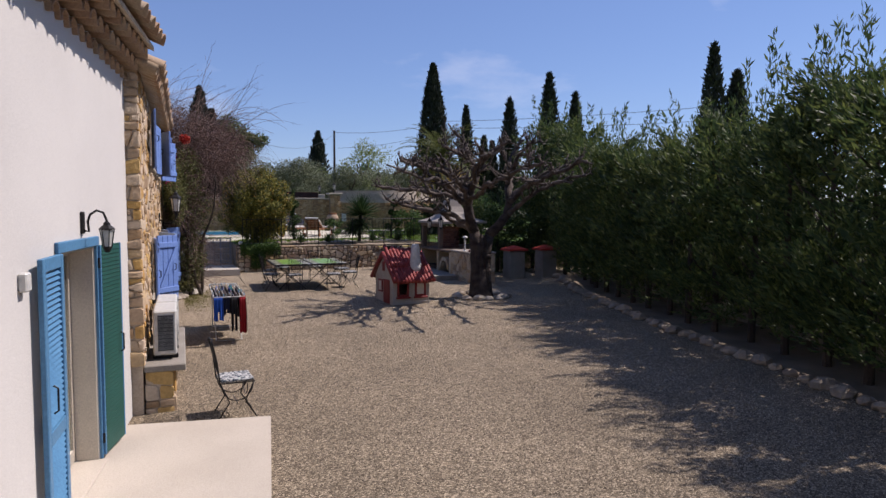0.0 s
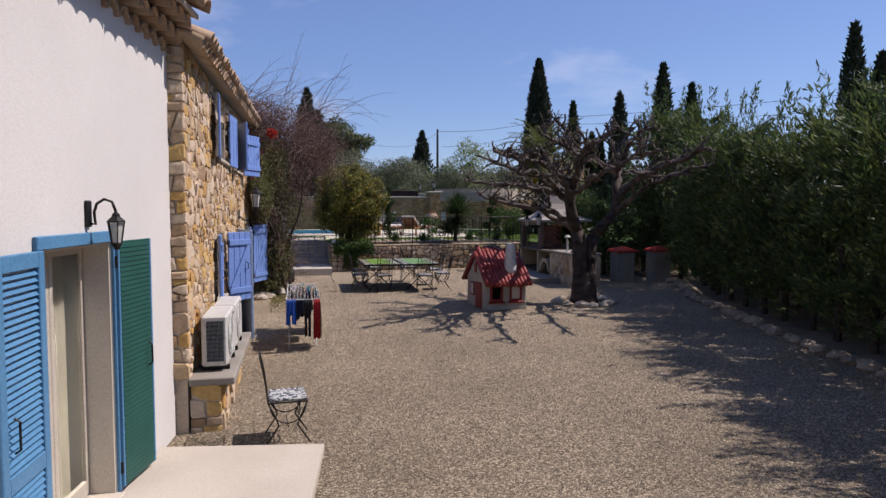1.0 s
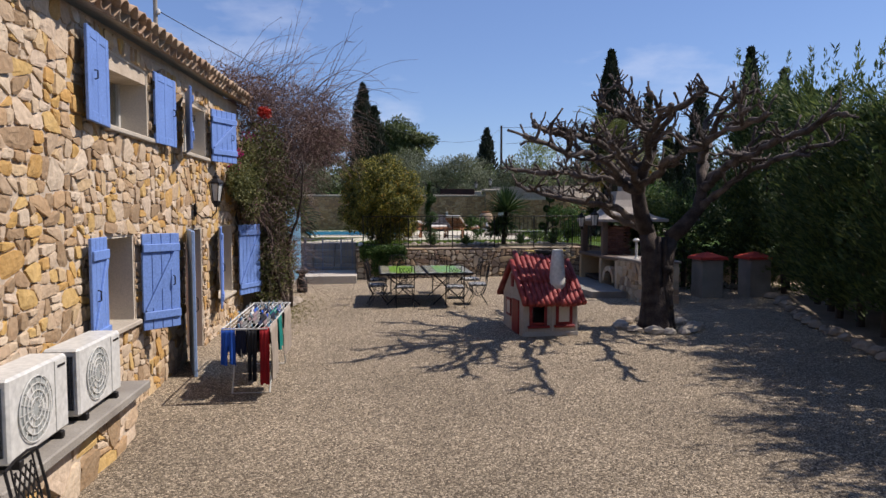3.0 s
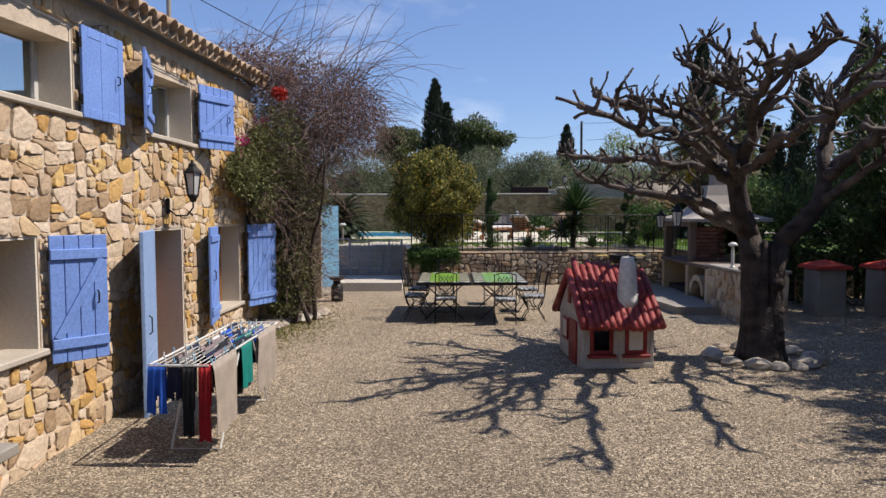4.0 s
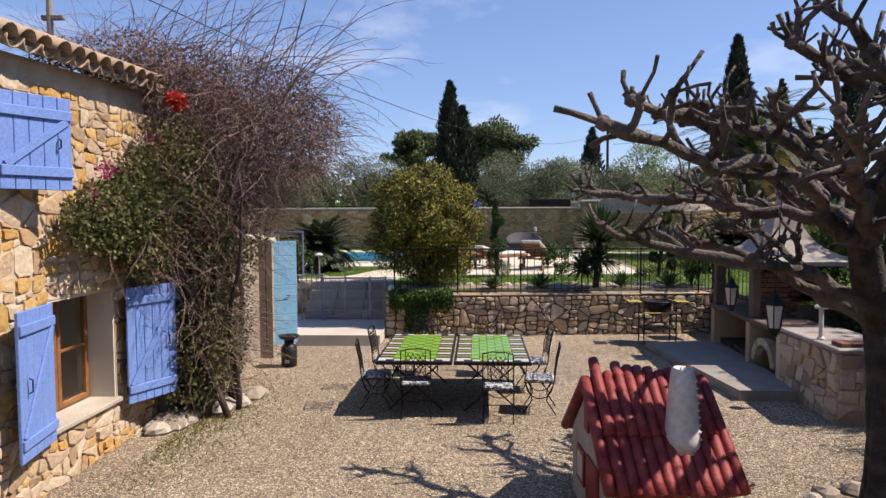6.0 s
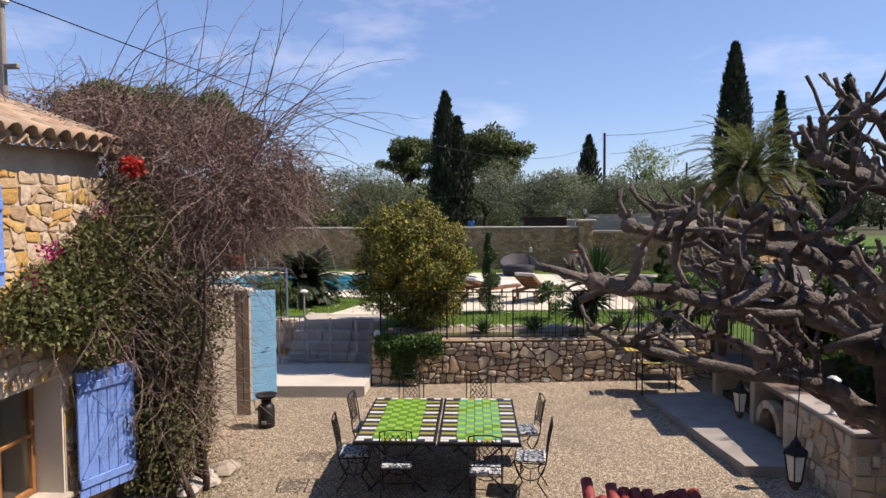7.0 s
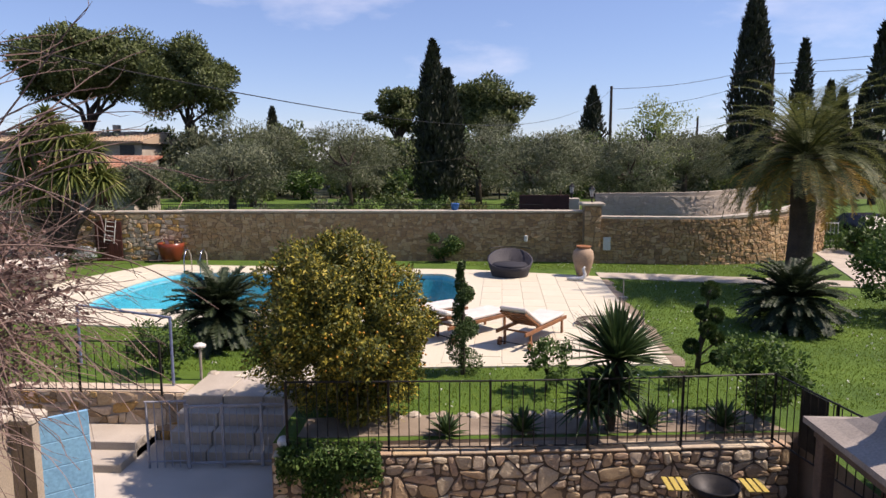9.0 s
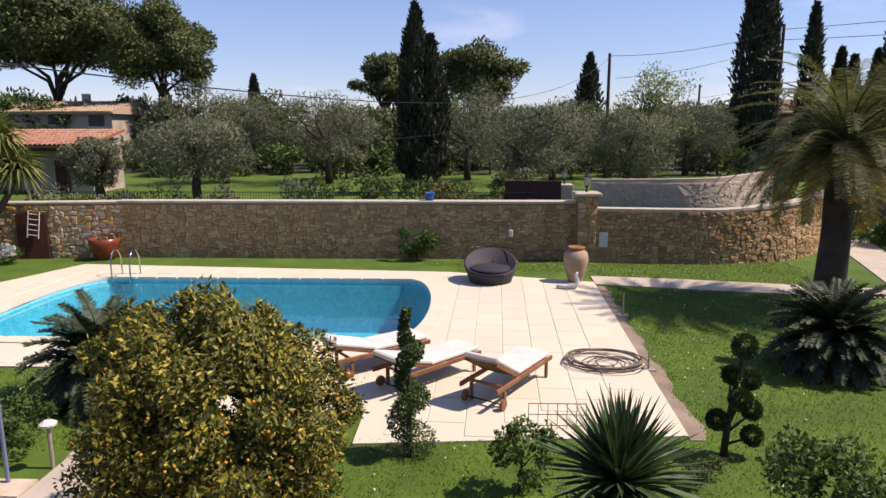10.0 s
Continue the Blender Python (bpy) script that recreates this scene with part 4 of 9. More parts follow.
# ---- shutters ----
def shutter(label, hinge, tip, z0, z1, paint, style="z", side=1, group=""):
    """A leaf hung at hinge and open to tip. side: which local y its battened face looks to."""
    d = Vector((tip[0] - hinge[0], tip[1] - hinge[1], 0))
    w, h = d.length, z1 - z0
    a = math.degrees(math.atan2(d.y, d.x))
    s = thing("window_shutter", label, "shutter", pose(hinge[0], hinge[1], z0, 0, 0, a), group)
    t = 0.032
    f = side * (t / 2 + 0.012)
    if style == "z":
        n = max(3, round(w / 0.13))
        for k in range(n):
            part("plank", Geo().box(((k + 0.5) * w / n, 0, h / 2), (w / n - 0.005, t, h), 0.005), paint, s)
        for zz in (0.17, h - 0.17):
            part("batten", Geo().box((w / 2, f, zz), (w - 0.01, 0.026, 0.095), 0.006), paint, s)
        ln, an = math.hypot(w - 0.1, h - 0.44), math.atan2(h - 0.44, w - 0.1)
        turn = Matrix.Rotation(an if side > 0 else -an, 3, "Y")
        part("brace", Geo().box((w / 2, f * 0.98, h / 2), (ln, 0.022, 0.07), 0.004, turn), paint, s)
    elif style == "panel":
        part("panel", Geo().box((w / 2, 0, h / 2), (w - 0.02, t * 0.6, h - 0.02)), paint, s)
        for xx in (0.045, w / 2, w - 0.045):
            part("stile", Geo().box((xx, 0, h / 2), (0.09, t, h), 0.005), paint, s)
        for zz in (0.05, h - 0.05):
            for xa, xb in ((0.092, w / 2 - 0.047), (w / 2 + 0.047, w - 0.092)):
                part("rail", Geo().box(((xa + xb) / 2, 0, zz), (xb - xa, t * 0.96, 0.10), 0.005), paint, s)
    elif style == "plain":
        part("panel", Geo().box((w / 2, 0, h / 2), (w, 0.045, h), 0.008), paint, s)
        for k in range(1, 3):
            part("groove_strip", Geo().box((w / 2, side * 0.024, h * k / 3), (w * 0.9, 0.006, 0.012)), paint, s)
    elif style == "louvre":
        for xx in (0.04, w - 0.04):
            part("stile", Geo().box((xx, 0, h / 2), (0.08, 0.04, h), 0.006), paint, s)
        for zz, hh in ((0.06, 0.12), (h * 0.36, 0.11), (h - 0.05, 0.10)):
            part("rail", Geo().box((w / 2, 0, zz), (w - 0.162, 0.038, hh), 0.005), paint, s)
        me = Geo().box((0, 0, 0), (w - 0.165, 0.034, 0.008), 0.0, Matrix.Rotation(radians(side * -48), 3, "X")).mesh("slat")
        me.materials.append(paint)
        for za, zb in ((0.13, h * 0.36 - 0.06), (h * 0.36 + 0.06, h - 0.11)):
            k = int((zb - za) / 0.042)
            for i in range(k):
                ob = new("slat", me)
                ob.parent, ob.matrix_basis = s, pose(w / 2, 0, za + (i + 0.5) * (zb - za) / k)
    elif style == "ribbed":
        part("panel", Geo().box((w / 2, 0, h / 2), (w - 0.05, 0.024, h), 0.004), paint, s)
        for xx in (0.014, w - 0.014):
            part("edge_strip", Geo().box((xx, 0, h / 2), (0.026, 0.036, h), 0.005), TEAL, s, "blue painted edge")
        me = Geo().box((0, side * 0.013, 0), (w - 0.07, 0.008, 0.036), 0.003, Matrix.Rotation(radians(side * 9), 3, "X")).mesh("slat")
        me.materials.append(paint)
        k = int((h - 0.04) / 0.040)
        for i in range(k):
            ob = new("slat", me)
            ob.parent, ob.matrix_basis = s, pose(w / 2, 0, 0.02 + (i + 0.5) * (h - 0.04) / k)
    # ironwork
    part("handle", Geo().tube([(w * 0.8, side * 0.03, h * 0.45), (w * 0.8, side * 0.06, h * 0.46), (w * 0.8, side * 0.06, h * 0.54), (w * 0.8, side * 0.03, h * 0.55)], 0.008, 6), IRON, s)
    for zz in (0.17, h - 0.17):
        part("hinge", Geo().tube([(0, 0, zz - 0.05), (0, 0, zz + 0.05)], 0.014, 8), IRON, s)
    return s


LS = "lavender-blue wooden shutter"
shutter(LS + " with raised panels, folded against the stone", (-0.40, 11.70), (-0.34, 11.04), 3.24, 4.12, LAVENDER, "panel", 1, "upper shutters")
shutter(LS + " with raised panels, open beside the deep window", (-0.40, 13.17), (-0.34, 13.84), 3.24, 4.12, LAVENDER, "panel", -1, "upper shutters")
shutter(LS + " with a diagonal brace, half open under the eave", (-0.40, 14.62), (-0.17, 13.98), 3.24, 4.10, LAVENDER, "z", 1, "upper shutters")
shutter(LS + " with a diagonal brace beside the creeper", (-0.38, 16.04), (-0.10, 16.66), 3.22, 4.10, LAVENDER, "z", -1, "upper shutters")
shutter(LS + " with diagonal brace behind the air conditioner", (-0.40, 11.52), (-0.36, 11.04), 1.02, 2.13, LAVENDER, "z", 1, "lower shutters")
shutter(LS + " with a Z brace, swung out from the wall", (-0.40, 12.55), (-0.08, 12.92), 0.98, 2.12, LAVENDER, "z", -1, "lower shutters")
shutter("tall pale blue plain door shutter, swung out", (-0.40, 14.58), (-0.10, 13.66), 0.09, 2.12, PALEBLUE, "plain", 1)
shutter(LS + " with a Z brace near the drying rack", (-0.40, 16.72), (-0.26, 16.02), 0.72, 2.11, LAVENDER, "z", 1, "lower shutters")
shutter(LS + " with a Z brace, dappled by the creeper", (-0.34, 18.00), (-0.05, 18.66), 0.70, 2.11, LAVENDER, "z", -1, "lower shutters")


# ---- trees ----
def mulberry():
    """A pollarded mulberry: two fused stems, limbs that rise and then reach out flat, side branches with swollen knuckles and cut stubs, no leaves."""
    r = random.Random(11)
    tree = thing("mulberry_tree", "old pollarded leafless mulberry with crooked knuckled limbs in the gravel", "tree")
    bx, by, bz = 7.62, 16.35, 0.12
    V = Vector

    def rand(a):
        return V((r.uniform(-a, a), r.uniform(-a, a), r.uniform(-a, a)))

    def knuckle(lg, p, d, s):
        """A swollen pollard head with a few cut shoots."""
        lg.tube([p - d * s * 1.2, p - d * s * 0.4, p + d * s * 0.5, p + d * s * 1.25], [s * 0.85, s * 1.3, s * 1.25, s * 0.45], 7)
        for _ in range(r.randint(1, 4)):
            w = (d * 0.55 + rand(1.0) + V((0, 0, 0.45))).normalized()
            ln, t = r.uniform(0.06, 0.20), s * r.uniform(0.38, 0.62)
            a = p + w * ln
            w2 = (w + rand(0.5) + V((0, 0, 0.35))).normalized()
            lg.tube([p, a, a + w2 * ln * 0.55], [t, t * 0.85, t * 0.95], 5)

    def crooked(pts, r0, r1, wob):
        """Jitter a smooth line into a crooked, lumpy one; returns points and radii."""
        n = len(pts)
        out, rad, drift = [pts[0]], [r0], V((0, 0, 0))
        for k in range(1, n):
            drift = drift * 0.72 + rand(wob)
            out.append(pts[k] + drift * min(1.0, k / 3.0))
            t = k / (n - 1)
            q = r0 + (r1 - r0) * t ** 0.8
            rad.append(q * (r.uniform(1.12, 1.38) if r.random() < 0.24 else r.uniform(0.86, 1.04)))
        return out, rad

    def stub(lg, p, w, ln, q):
        """A short crooked spur with a blunt cut end."""
        e = (w + rand(0.5) + V((0, 0, 0.3))).normalized()
        lg.tube([p, p + w * ln, p + w * ln + e * ln * 0.6], [q, q * 0.85, q * 1.05], 5)

    def branch(lg, p, d, length, r0, level):
        """A side branch that bends upwards, with stubs and, on the first level, twigs of its own."""
        n = max(3, int(length / 0.11))
        pts, q, e = [p.copy()], p.copy(), d.normalized()
        for _ in range(n):
            e = (e + rand(0.44) + V((0, 0, 0.06))).normalized()
            q = q + e * (length / n)
            pts.append(q.copy())
        pts, rad = crooked(pts, r0, max(0.024, r0 * 0.62), 0.008)
        lg.tube(pts, rad, 7)
        knuckle(lg, pts[-1], e, max(0.023, rad[-1] * 1.1))
        for k in range(1, len(pts) - 1):
            w0 = (pts[k + 1] - pts[k - 1]).normalized()
            side = w0.cross(V((0, 0, 1)))
            side = side.normalized() if side.length > 0.1 else V((1, 0, 0))
            if level == 0 and r.random() < 0.36:
                w = w0 * r.uniform(0.2, 0.9) + side * r.choice((-1, 1)) * r.uniform(0.5, 1.0) + V((0, 0, r.uniform(-0.15, 0.85)))
                branch(lg, pts[k], w, r.uniform(0.14, 0.36), max(0.024, rad[k] * 0.70), 1)
            elif r.random() < 0.42:
                w = (w0 * 0.4 + side * r.choice((-1, 1)) * r.uniform(0.3, 1) + V((0, 0, r.uniform(-0.2, 1)))).normalized()
                stub(lg, pts[k], w, r.uniform(0.06, 0.17), 0.017)

    g = Geo()
    left, right = V((bx - 0.22, by - 0.02, 1.98)), V((bx + 0.24, by + 0.02, 1.86))
    g.tube([V((bx - 0.10, by, bz - 0.05)), V((bx - 0.11, by - 0.03, 0.45)), V((bx - 0.09, by - 0.02, 0.8)), V((bx - 0.11, by + 0.02, 1.25)), V((bx - 0.13, by, 1.6)), left], [0.22, 0.18, 0.19, 0.17, 0.18, 0.15], 12)
    g.tube([V((bx + 0.11, by + 0.02, bz - 0.05)), V((bx + 0.12, by - 0.02, 0.4)), V((bx + 0.10, by, 0.85)), V((bx + 0.12, by + 0.03, 1.25)), V((bx + 0.14, by, 1.5)), right], [0.22, 0.175, 0.185, 0.165, 0.18, 0.15], 12)
    g.lathe([(0.40, 0), (0.33, 0.10), (0.26, 0.36), (0.20, 0.9)], 14, (bx, by, bz - 0.05))
    # the two stems carry on into leaders from which the limbs leave
    leaders = []
    for s0, pts, rr in ((left, ((-0.16, -0.10, 0.34), (-0.26, -0.16, 0.72), (-0.22, -0.28, 1.12), (-0.10, -0.42, 1.50)), (0.15, 0.14, 0.125, 0.105, 0.085)),
                        (right, ((0.28, -0.02, 0.26), (0.52, -0.06, 0.56), (0.62, -0.02, 0.95), (0.60, 0.06, 1.40)), (0.15, 0.14, 0.12, 0.10, 0.08))):
        line = [s0] + [s0 + V(p) for p in pts]
        g.tube(line, rr, 10)
        leaders.append(line)
    # flutes and ribs of old bark
    for k in range(11):
        a = 2 * math.pi * k / 11 + r.uniform(-.2, .2)
        cx, cy = bx + 0.235 * math.cos(a), by + 0.15 * math.sin(a)
        pts = [V((cx + 0.10 * math.cos(a) * (1 - z) ** 2 * (z < 1) + r.uniform(-.015, .015), cy + 0.10 * math.sin(a) * (1 - z) ** 2 * (z < 1) + r.uniform(-.015, .015), z)) for z in (0.05, 0.3, 0.6, 0.95, 1.3, 1.65, 1.9)]
        g.tube(pts, [q * r.uniform(0.85, 1.15) for q in (0.085, 0.068, 0.06, 0.06, 0.058, 0.055, 0.04)], 7)
    for s in (0.62, 0.9, 1.3):
        a = r.uniform(0, 6.28)
        c = V((bx + 0.2 * math.cos(a), by - abs(0.2 * math.sin(a)), s))
        g.lathe([(0.09, -0.07), (0.12, 0.0), (0.08, 0.07)], 8, c)
    # limbs: leader, height on it, and where the limb ends
    limbs = ((0, 1, (4.55, 14.25, 3.45)), (0, 2, (4.85, 15.15, 3.80)), (0, 2, (5.35, 16.15, 3.80)), (0, 1, (5.70, 13.85, 3.45)), (0, 2, (6.35, 13.25, 3.85)), (0, 1, (7.15, 12.35, 3.55)),
             (0, 3, (7.25, 14.05, 4.25)), (1, 2, (8.60, 12.75, 3.65)), (1, 3, (8.15, 14.45, 4.35)), (1, 1, (9.75, 14.35, 3.55)), (1, 2, (10.05, 15.75, 3.80)), (1, 2, (9.35, 17.55, 3.75)), (1, 3, (8.95, 16.70, 4.35)),
             (0, 1, (7.50, 18.55, 3.35)), (0, 1, (6.30, 18.45, 3.22)), (0, 1, (5.05, 17.45, 3.25)), (0, 0, (4.95, 16.55, 2.90)), (0, 3, (6.65, 15.75, 4.50)), (0, 3, (6.0, 15.0, 4.15)), (0, 0, (5.95, 18.20, 2.75)))
    for side, knot, end in limbs:
        S, E = leaders[side][knot + 1 if knot else 0], V(end)
        span = E - S
        flat = V((span.x, span.y, 0))
        C = S + flat * 0.30 + V((0, 0, span.z * 0.62 + 0.10))
        n = max(6, int(span.length / 0.14))
        curve = [S * (1 - t) ** 2 + C * (2 * t * (1 - t)) + E * t ** 2 for t in (k / n for k in range(n + 1))]
        thick = 0.050 + 0.009 * span.length
        pts, rad = crooked(curve, thick, 0.035, 0.055)
        lg = Geo()
        lg.tube(pts, rad, 9)
        knuckle(lg, pts[-1], (pts[-1] - pts[-2]).normalized(), 0.038)
        sg = r.choice((-1, 1))
        gap = 0.0
        for k in range(2, len(pts) - 1):
            t = k / n
            gap += (pts[k] - pts[k - 1]).length
            if t > 0.25 and r.random() < 0.42:
                e = (pts[k + 1] - pts[k - 1]).normalized()
                q = e.cross(V((0, 0, 1))).normalized()
                stub(lg, pts[k], (e * r.uniform(0, 0.6) + q * r.uniform(-1, 1) + V((0, 0, r.uniform(-0.3, 0.9)))).normalized(), r.uniform(0.10, 0.24), 0.022)
            if t < 0.30 or gap < 0.33 + 0.16 * r.random():
                continue
            gap = 0.0
            sg = -sg
            w0 = (pts[k + 1] - pts[k - 1]).normalized()
            sd = w0.cross(V((0, 0, 1))).normalized()
            w = w0 * r.uniform(0.35, 1.0) + sd * sg * r.uniform(0.5, 1.1) + V((0, 0, r.uniform(-0.20, 0.48)))
            branch(lg, pts[k], w, (0.78 - 0.46 * t) * r.uniform(0.55, 1.15), max(0.030, rad[k] * 0.62), 0)
        part("limb", lg, BARK, tree, "", True)
    part("trunk", g, BARK_SHADE, tree, "furrowed knotty trunk and limbs, coloured darker for shade", smooth=True)
    return tree


mulberry()


EDGE = mat("edging_stone", (0.44, 0.36, 0.27), (0.28, 0.22, 0.16), scale=5, fine=40, bump=0.5, dist=0.02)


def hedge():
    """A tall clipped-out screen of cypress along the drive, of single plants."""
    line = [(6.9, -7.0), (7.3, -3.0), (8.32, 5.4), (9.05, 8.95), (9.35, 10.8), (10.25, 14.4), (10.95, 16.9), (12.1, 19.4), (12.1, 22.6)]
    r = random.Random(3)
    pos = []
    total = [math.dist(a, b) for a, b in zip(line, line[1:])]
    k, s = 0, 0.4
    while k < len(total):
        a, b = line[k], line[k + 1]
        t = s / total[k]
        if t > 1:
            s -= total[k]
            k += 1
            continue
        pos.append((a[0] + (b[0] - a[0]) * t, a[1] + (b[1] - a[1]) * t))
        s += r.uniform(0.85, 1.05)
    for i, (x, y) in enumerate(pos):
        x += 0.85 + r.uniform(-0.12, 0.12)
        h = 3.80 + min(0.45, max(0, (y - 6) * 0.05)) + 0.4 * min(1.0, max(0.0, (9.5 - y) / 2.0)) + 1.9 * min(1.0, max(0.0, (4.6 - y) / 1.0)) + 0.3 * min(1.0, max(0.0, (12.5 - y) / 2.0)) + 1.2 * min(1.0, max(0.0, (y - 18) / 1.5)) + r.uniform(-0.25, 0.45)
        z = yard(y)
        t = thing("hedge_cypress", "tall dark green conifer of the shady boundary hedge", "hedge", pose(x, y, z), "boundary hedge")
        tg = Geo().tube([(0, 0, -0.05), (r.uniform(-.08, .08), 0.0, h * 0.4), (0, 0, h * 0.8)], [0.075, 0.055, 0.02], 7)
        for _ in range(9):
            a, zz = r.uniform(0, 6.28), r.uniform(0.5, h * 0.7)
            tg.tube([(0, 0, zz), (0.45 * math.cos(a), 0.45 * math.sin(a), zz + 0.3), (0.8 * math.cos(a), 0.8 * math.sin(a), zz + 0.75)], [0.02, 0.014, 0.006], 4)
        part("trunk", tg, TRUNK, t)
        rr = np.random.default_rng(100 + i)
        # sprays: branch lines that climb outwards, each with flat tufts along it
        nb, nc = 190, 30
        kc = rr.integers(0, nc, nb)
        zc, ac, fc = rr.uniform(0.5, h - 0.55, nc), rr.uniform(0, 2 * np.pi, nc), rr.uniform(0.62, 1.18, nc)
        zb = np.clip(zc[kc] + rr.normal(0, 0.20, nb), 0.3, h - 0.5)
        zb = np.where(rr.random(nb) < 0.14, rr.uniform(0.2, 1.1, nb), zb)
        az = ac[kc] + rr.normal(0, 0.22, nb)
        prof = 1.20 * np.clip(1.15 - (zb / h) ** 4.5, 0.3, 1) * fc[kc] * rr.uniform(0.8, 1.08, nb)
        way = np.stack([np.cos(az), np.sin(az), rr.uniform(0.25, 0.95, nb)], 1)
        m = 44
        u = rr.uniform(0.22, 1.0, (nb, m, 1))
        base = np.stack([0 * zb, 0 * zb, zb], 1)[:, None]
        p = base + way[:, None] * u * prof[:, None, None] + rr.normal(size=(nb, m, 3)) * 0.05
        aim = np.repeat(way[:, None], m, 1) * 1.1 + np.array([0, 0, 0.25])
        p, aim = p.reshape(-1, 3), aim.reshape(-1, 3)
        # top leaders
        lt = rr.uniform(0, 1, 260)
        k = rr.integers(0, 4, 260)
        lx = rr.uniform(-0.35, 0.35, (4, 2))[k]
        top = np.concatenate([lx * (1 + lt[:, None] * 0.6) + rr.normal(size=(260, 2)) * 0.12 * (1.1 - lt[:, None]), (h - 0.75 + lt * rr.uniform(0.5, 1.7, 4)[k])[:, None]], 1)
        p = np.concatenate([p, top])
        aim = np.concatenate([aim, np.tile([0, 0, 1.0], (260, 1))])
        # larger leaves inside the upper plant, added to block light and deepen its shadow
        ni = 200
        ai, zi = rr.uniform(0, 2 * np.pi, ni), rr.uniform(0.45 * h, h - 0.5, ni)
        ri = 0.66 * np.sqrt(rr.random(ni)) * np.clip(1.2 - (zi / h) ** 4, 0.3, 1)
        inner = np.stack([ri * np.cos(ai), ri * np.sin(ai), zi], 1)
        part("inner_growth", leaves("inner_growth", inner, 0.25, np.array([0, 0, 0.7]), 0.8, 0.45, 500 + i, L_HEDGE), L_HEDGE, t)["kind"] = "stuff"
        me = leaves("foliage", p, 0.145, aim, 0.42, 0.23, 200 + i, L_HEDGE)
        part("foliage", me, L_HEDGE, t)
    # rough edging stones
    k = 0
    for a, b in zip(line, line[1:]):
        n = int(math.dist(a, b) / 0.34)
        for i in range(n):
            t = (i + 0.5) / n
            x, y = a[0] + (b[0] - a[0]) * t + r.uniform(-.06, .06), a[1] + (b[1] - a[1]) * t
            if y < 0:
                continue
            boulder("edging_stone", "rough weathered edging stone along the hedge bed", x, y, yard(y), r.uniform(0.13, 0.24), r, "hedge edging", "stone", EDGE)


def boulder(name, label, x, y, z, s, r, group, category, material=None, flat=0.7):
    g = Geo()
    n, rows = 8, 4
    prof = [(0.72, -0.12), (1.0, 0.2), (0.88, 0.62), (0.42, 0.95)]
    vs = []
    for rad, h in prof:
        for i in range(n):
            a = 2 * math.pi * i / n
            q = rad * r.uniform(0.8, 1.15)
            vs.append((math.cos(a) * q * s, math.sin(a) * q * s * 0.8, (h + r.uniform(-.08, .08)) * s * flat))
    fs = [(k * n + i, k * n + (i + 1) % n, (k + 1) * n + (i + 1) % n, (k + 1) * n + i) for k in range(rows - 1) for i in range(n)] + [tuple((rows - 1) * n + i for i in range(n)), tuple(range(n))[::-1]]
    g.add(vs, fs)
    ob = part(name, g, material or PEBBLE, None, "", False, pose(x, y, z, 0, 0, r.uniform(0, 360)))
    return tagged(ob, label, category, group)


hedge()
for k, (x, y, h_) in enumerate(((10.9, 21.9, 2.7), (12.2, 21.6, 3.0), (13.6, 21.3, 3.2), (15.0, 20.6, 3.6), (10.2, 23.4, 1.9))):
    t_ = thing("evergreen_shrub", "dense dark evergreen shrub behind the yard piers", "shrub", pose(x, y, yard(y) if y < 22.6 else 1.3), "evergreen shrubs")
    part("trunk", Geo().tube([(0, 0, -0.1), (0, 0, h_ * 0.6)], [0.07, 0.03], 6), TRUNK, t_)
    p_, w_ = lumpy((0, 0, h_ * 0.5), (0.95, 0.85, h_ * 0.52), 6000, 700 + k, 40, 0.3, 0.34)
    part("foliage", leaves("foliage", p_, 0.11, w_, 0.7, 0.4, 700 + k, L_HEDGE), L_HEDGE, t_)
# block wall behind the hedge, and the bed under it
HL = [(7.3, -3.0), (8.32, 5.4), (9.05, 8.95), (9.35, 10.8), (10.25, 14.4), (10.95, 16.9), (12.3, 19.8)]
hw, hb = Geo(), Geo()
for (ax, ay), (cx_, cy_) in zip(HL, HL[1:]):
    hw.add([(ax + 2.0, ay, -0.3), (ax + 2.22, ay, -0.3), (cx_ + 2.22, cy_, -0.3), (cx_ + 2.0, cy_, -0.3), (ax + 2.0, ay, 2.2), (ax + 2.22, ay, 2.2), (cx_ + 2.22, cy_, 2.3), (cx_ + 2.0, cy_, 2.3)], [(0, 3, 2, 1), (4, 5, 6, 7), (0, 1, 5, 4), (1, 2, 6, 5), (2, 3, 7, 6), (3, 0, 4, 7)])
    hb.add([(ax + 0.05, ay, yard(ay) + 0.012), (ax + 2.02, ay, yard(ay) + 0.05), (cx_ + 2.02, cy_, yard(cy_) + 0.05), (cx_ + 0.05, cy_, yard(cy_) + 0.012)], [(0, 1, 2, 3)])
setting("wall_boundary", hw, CONCRETE, "grey block boundary wall behind the hedge")
setting("hedge_bed", hb, EARTH, "dark earth bed under the hedge", category="ground")


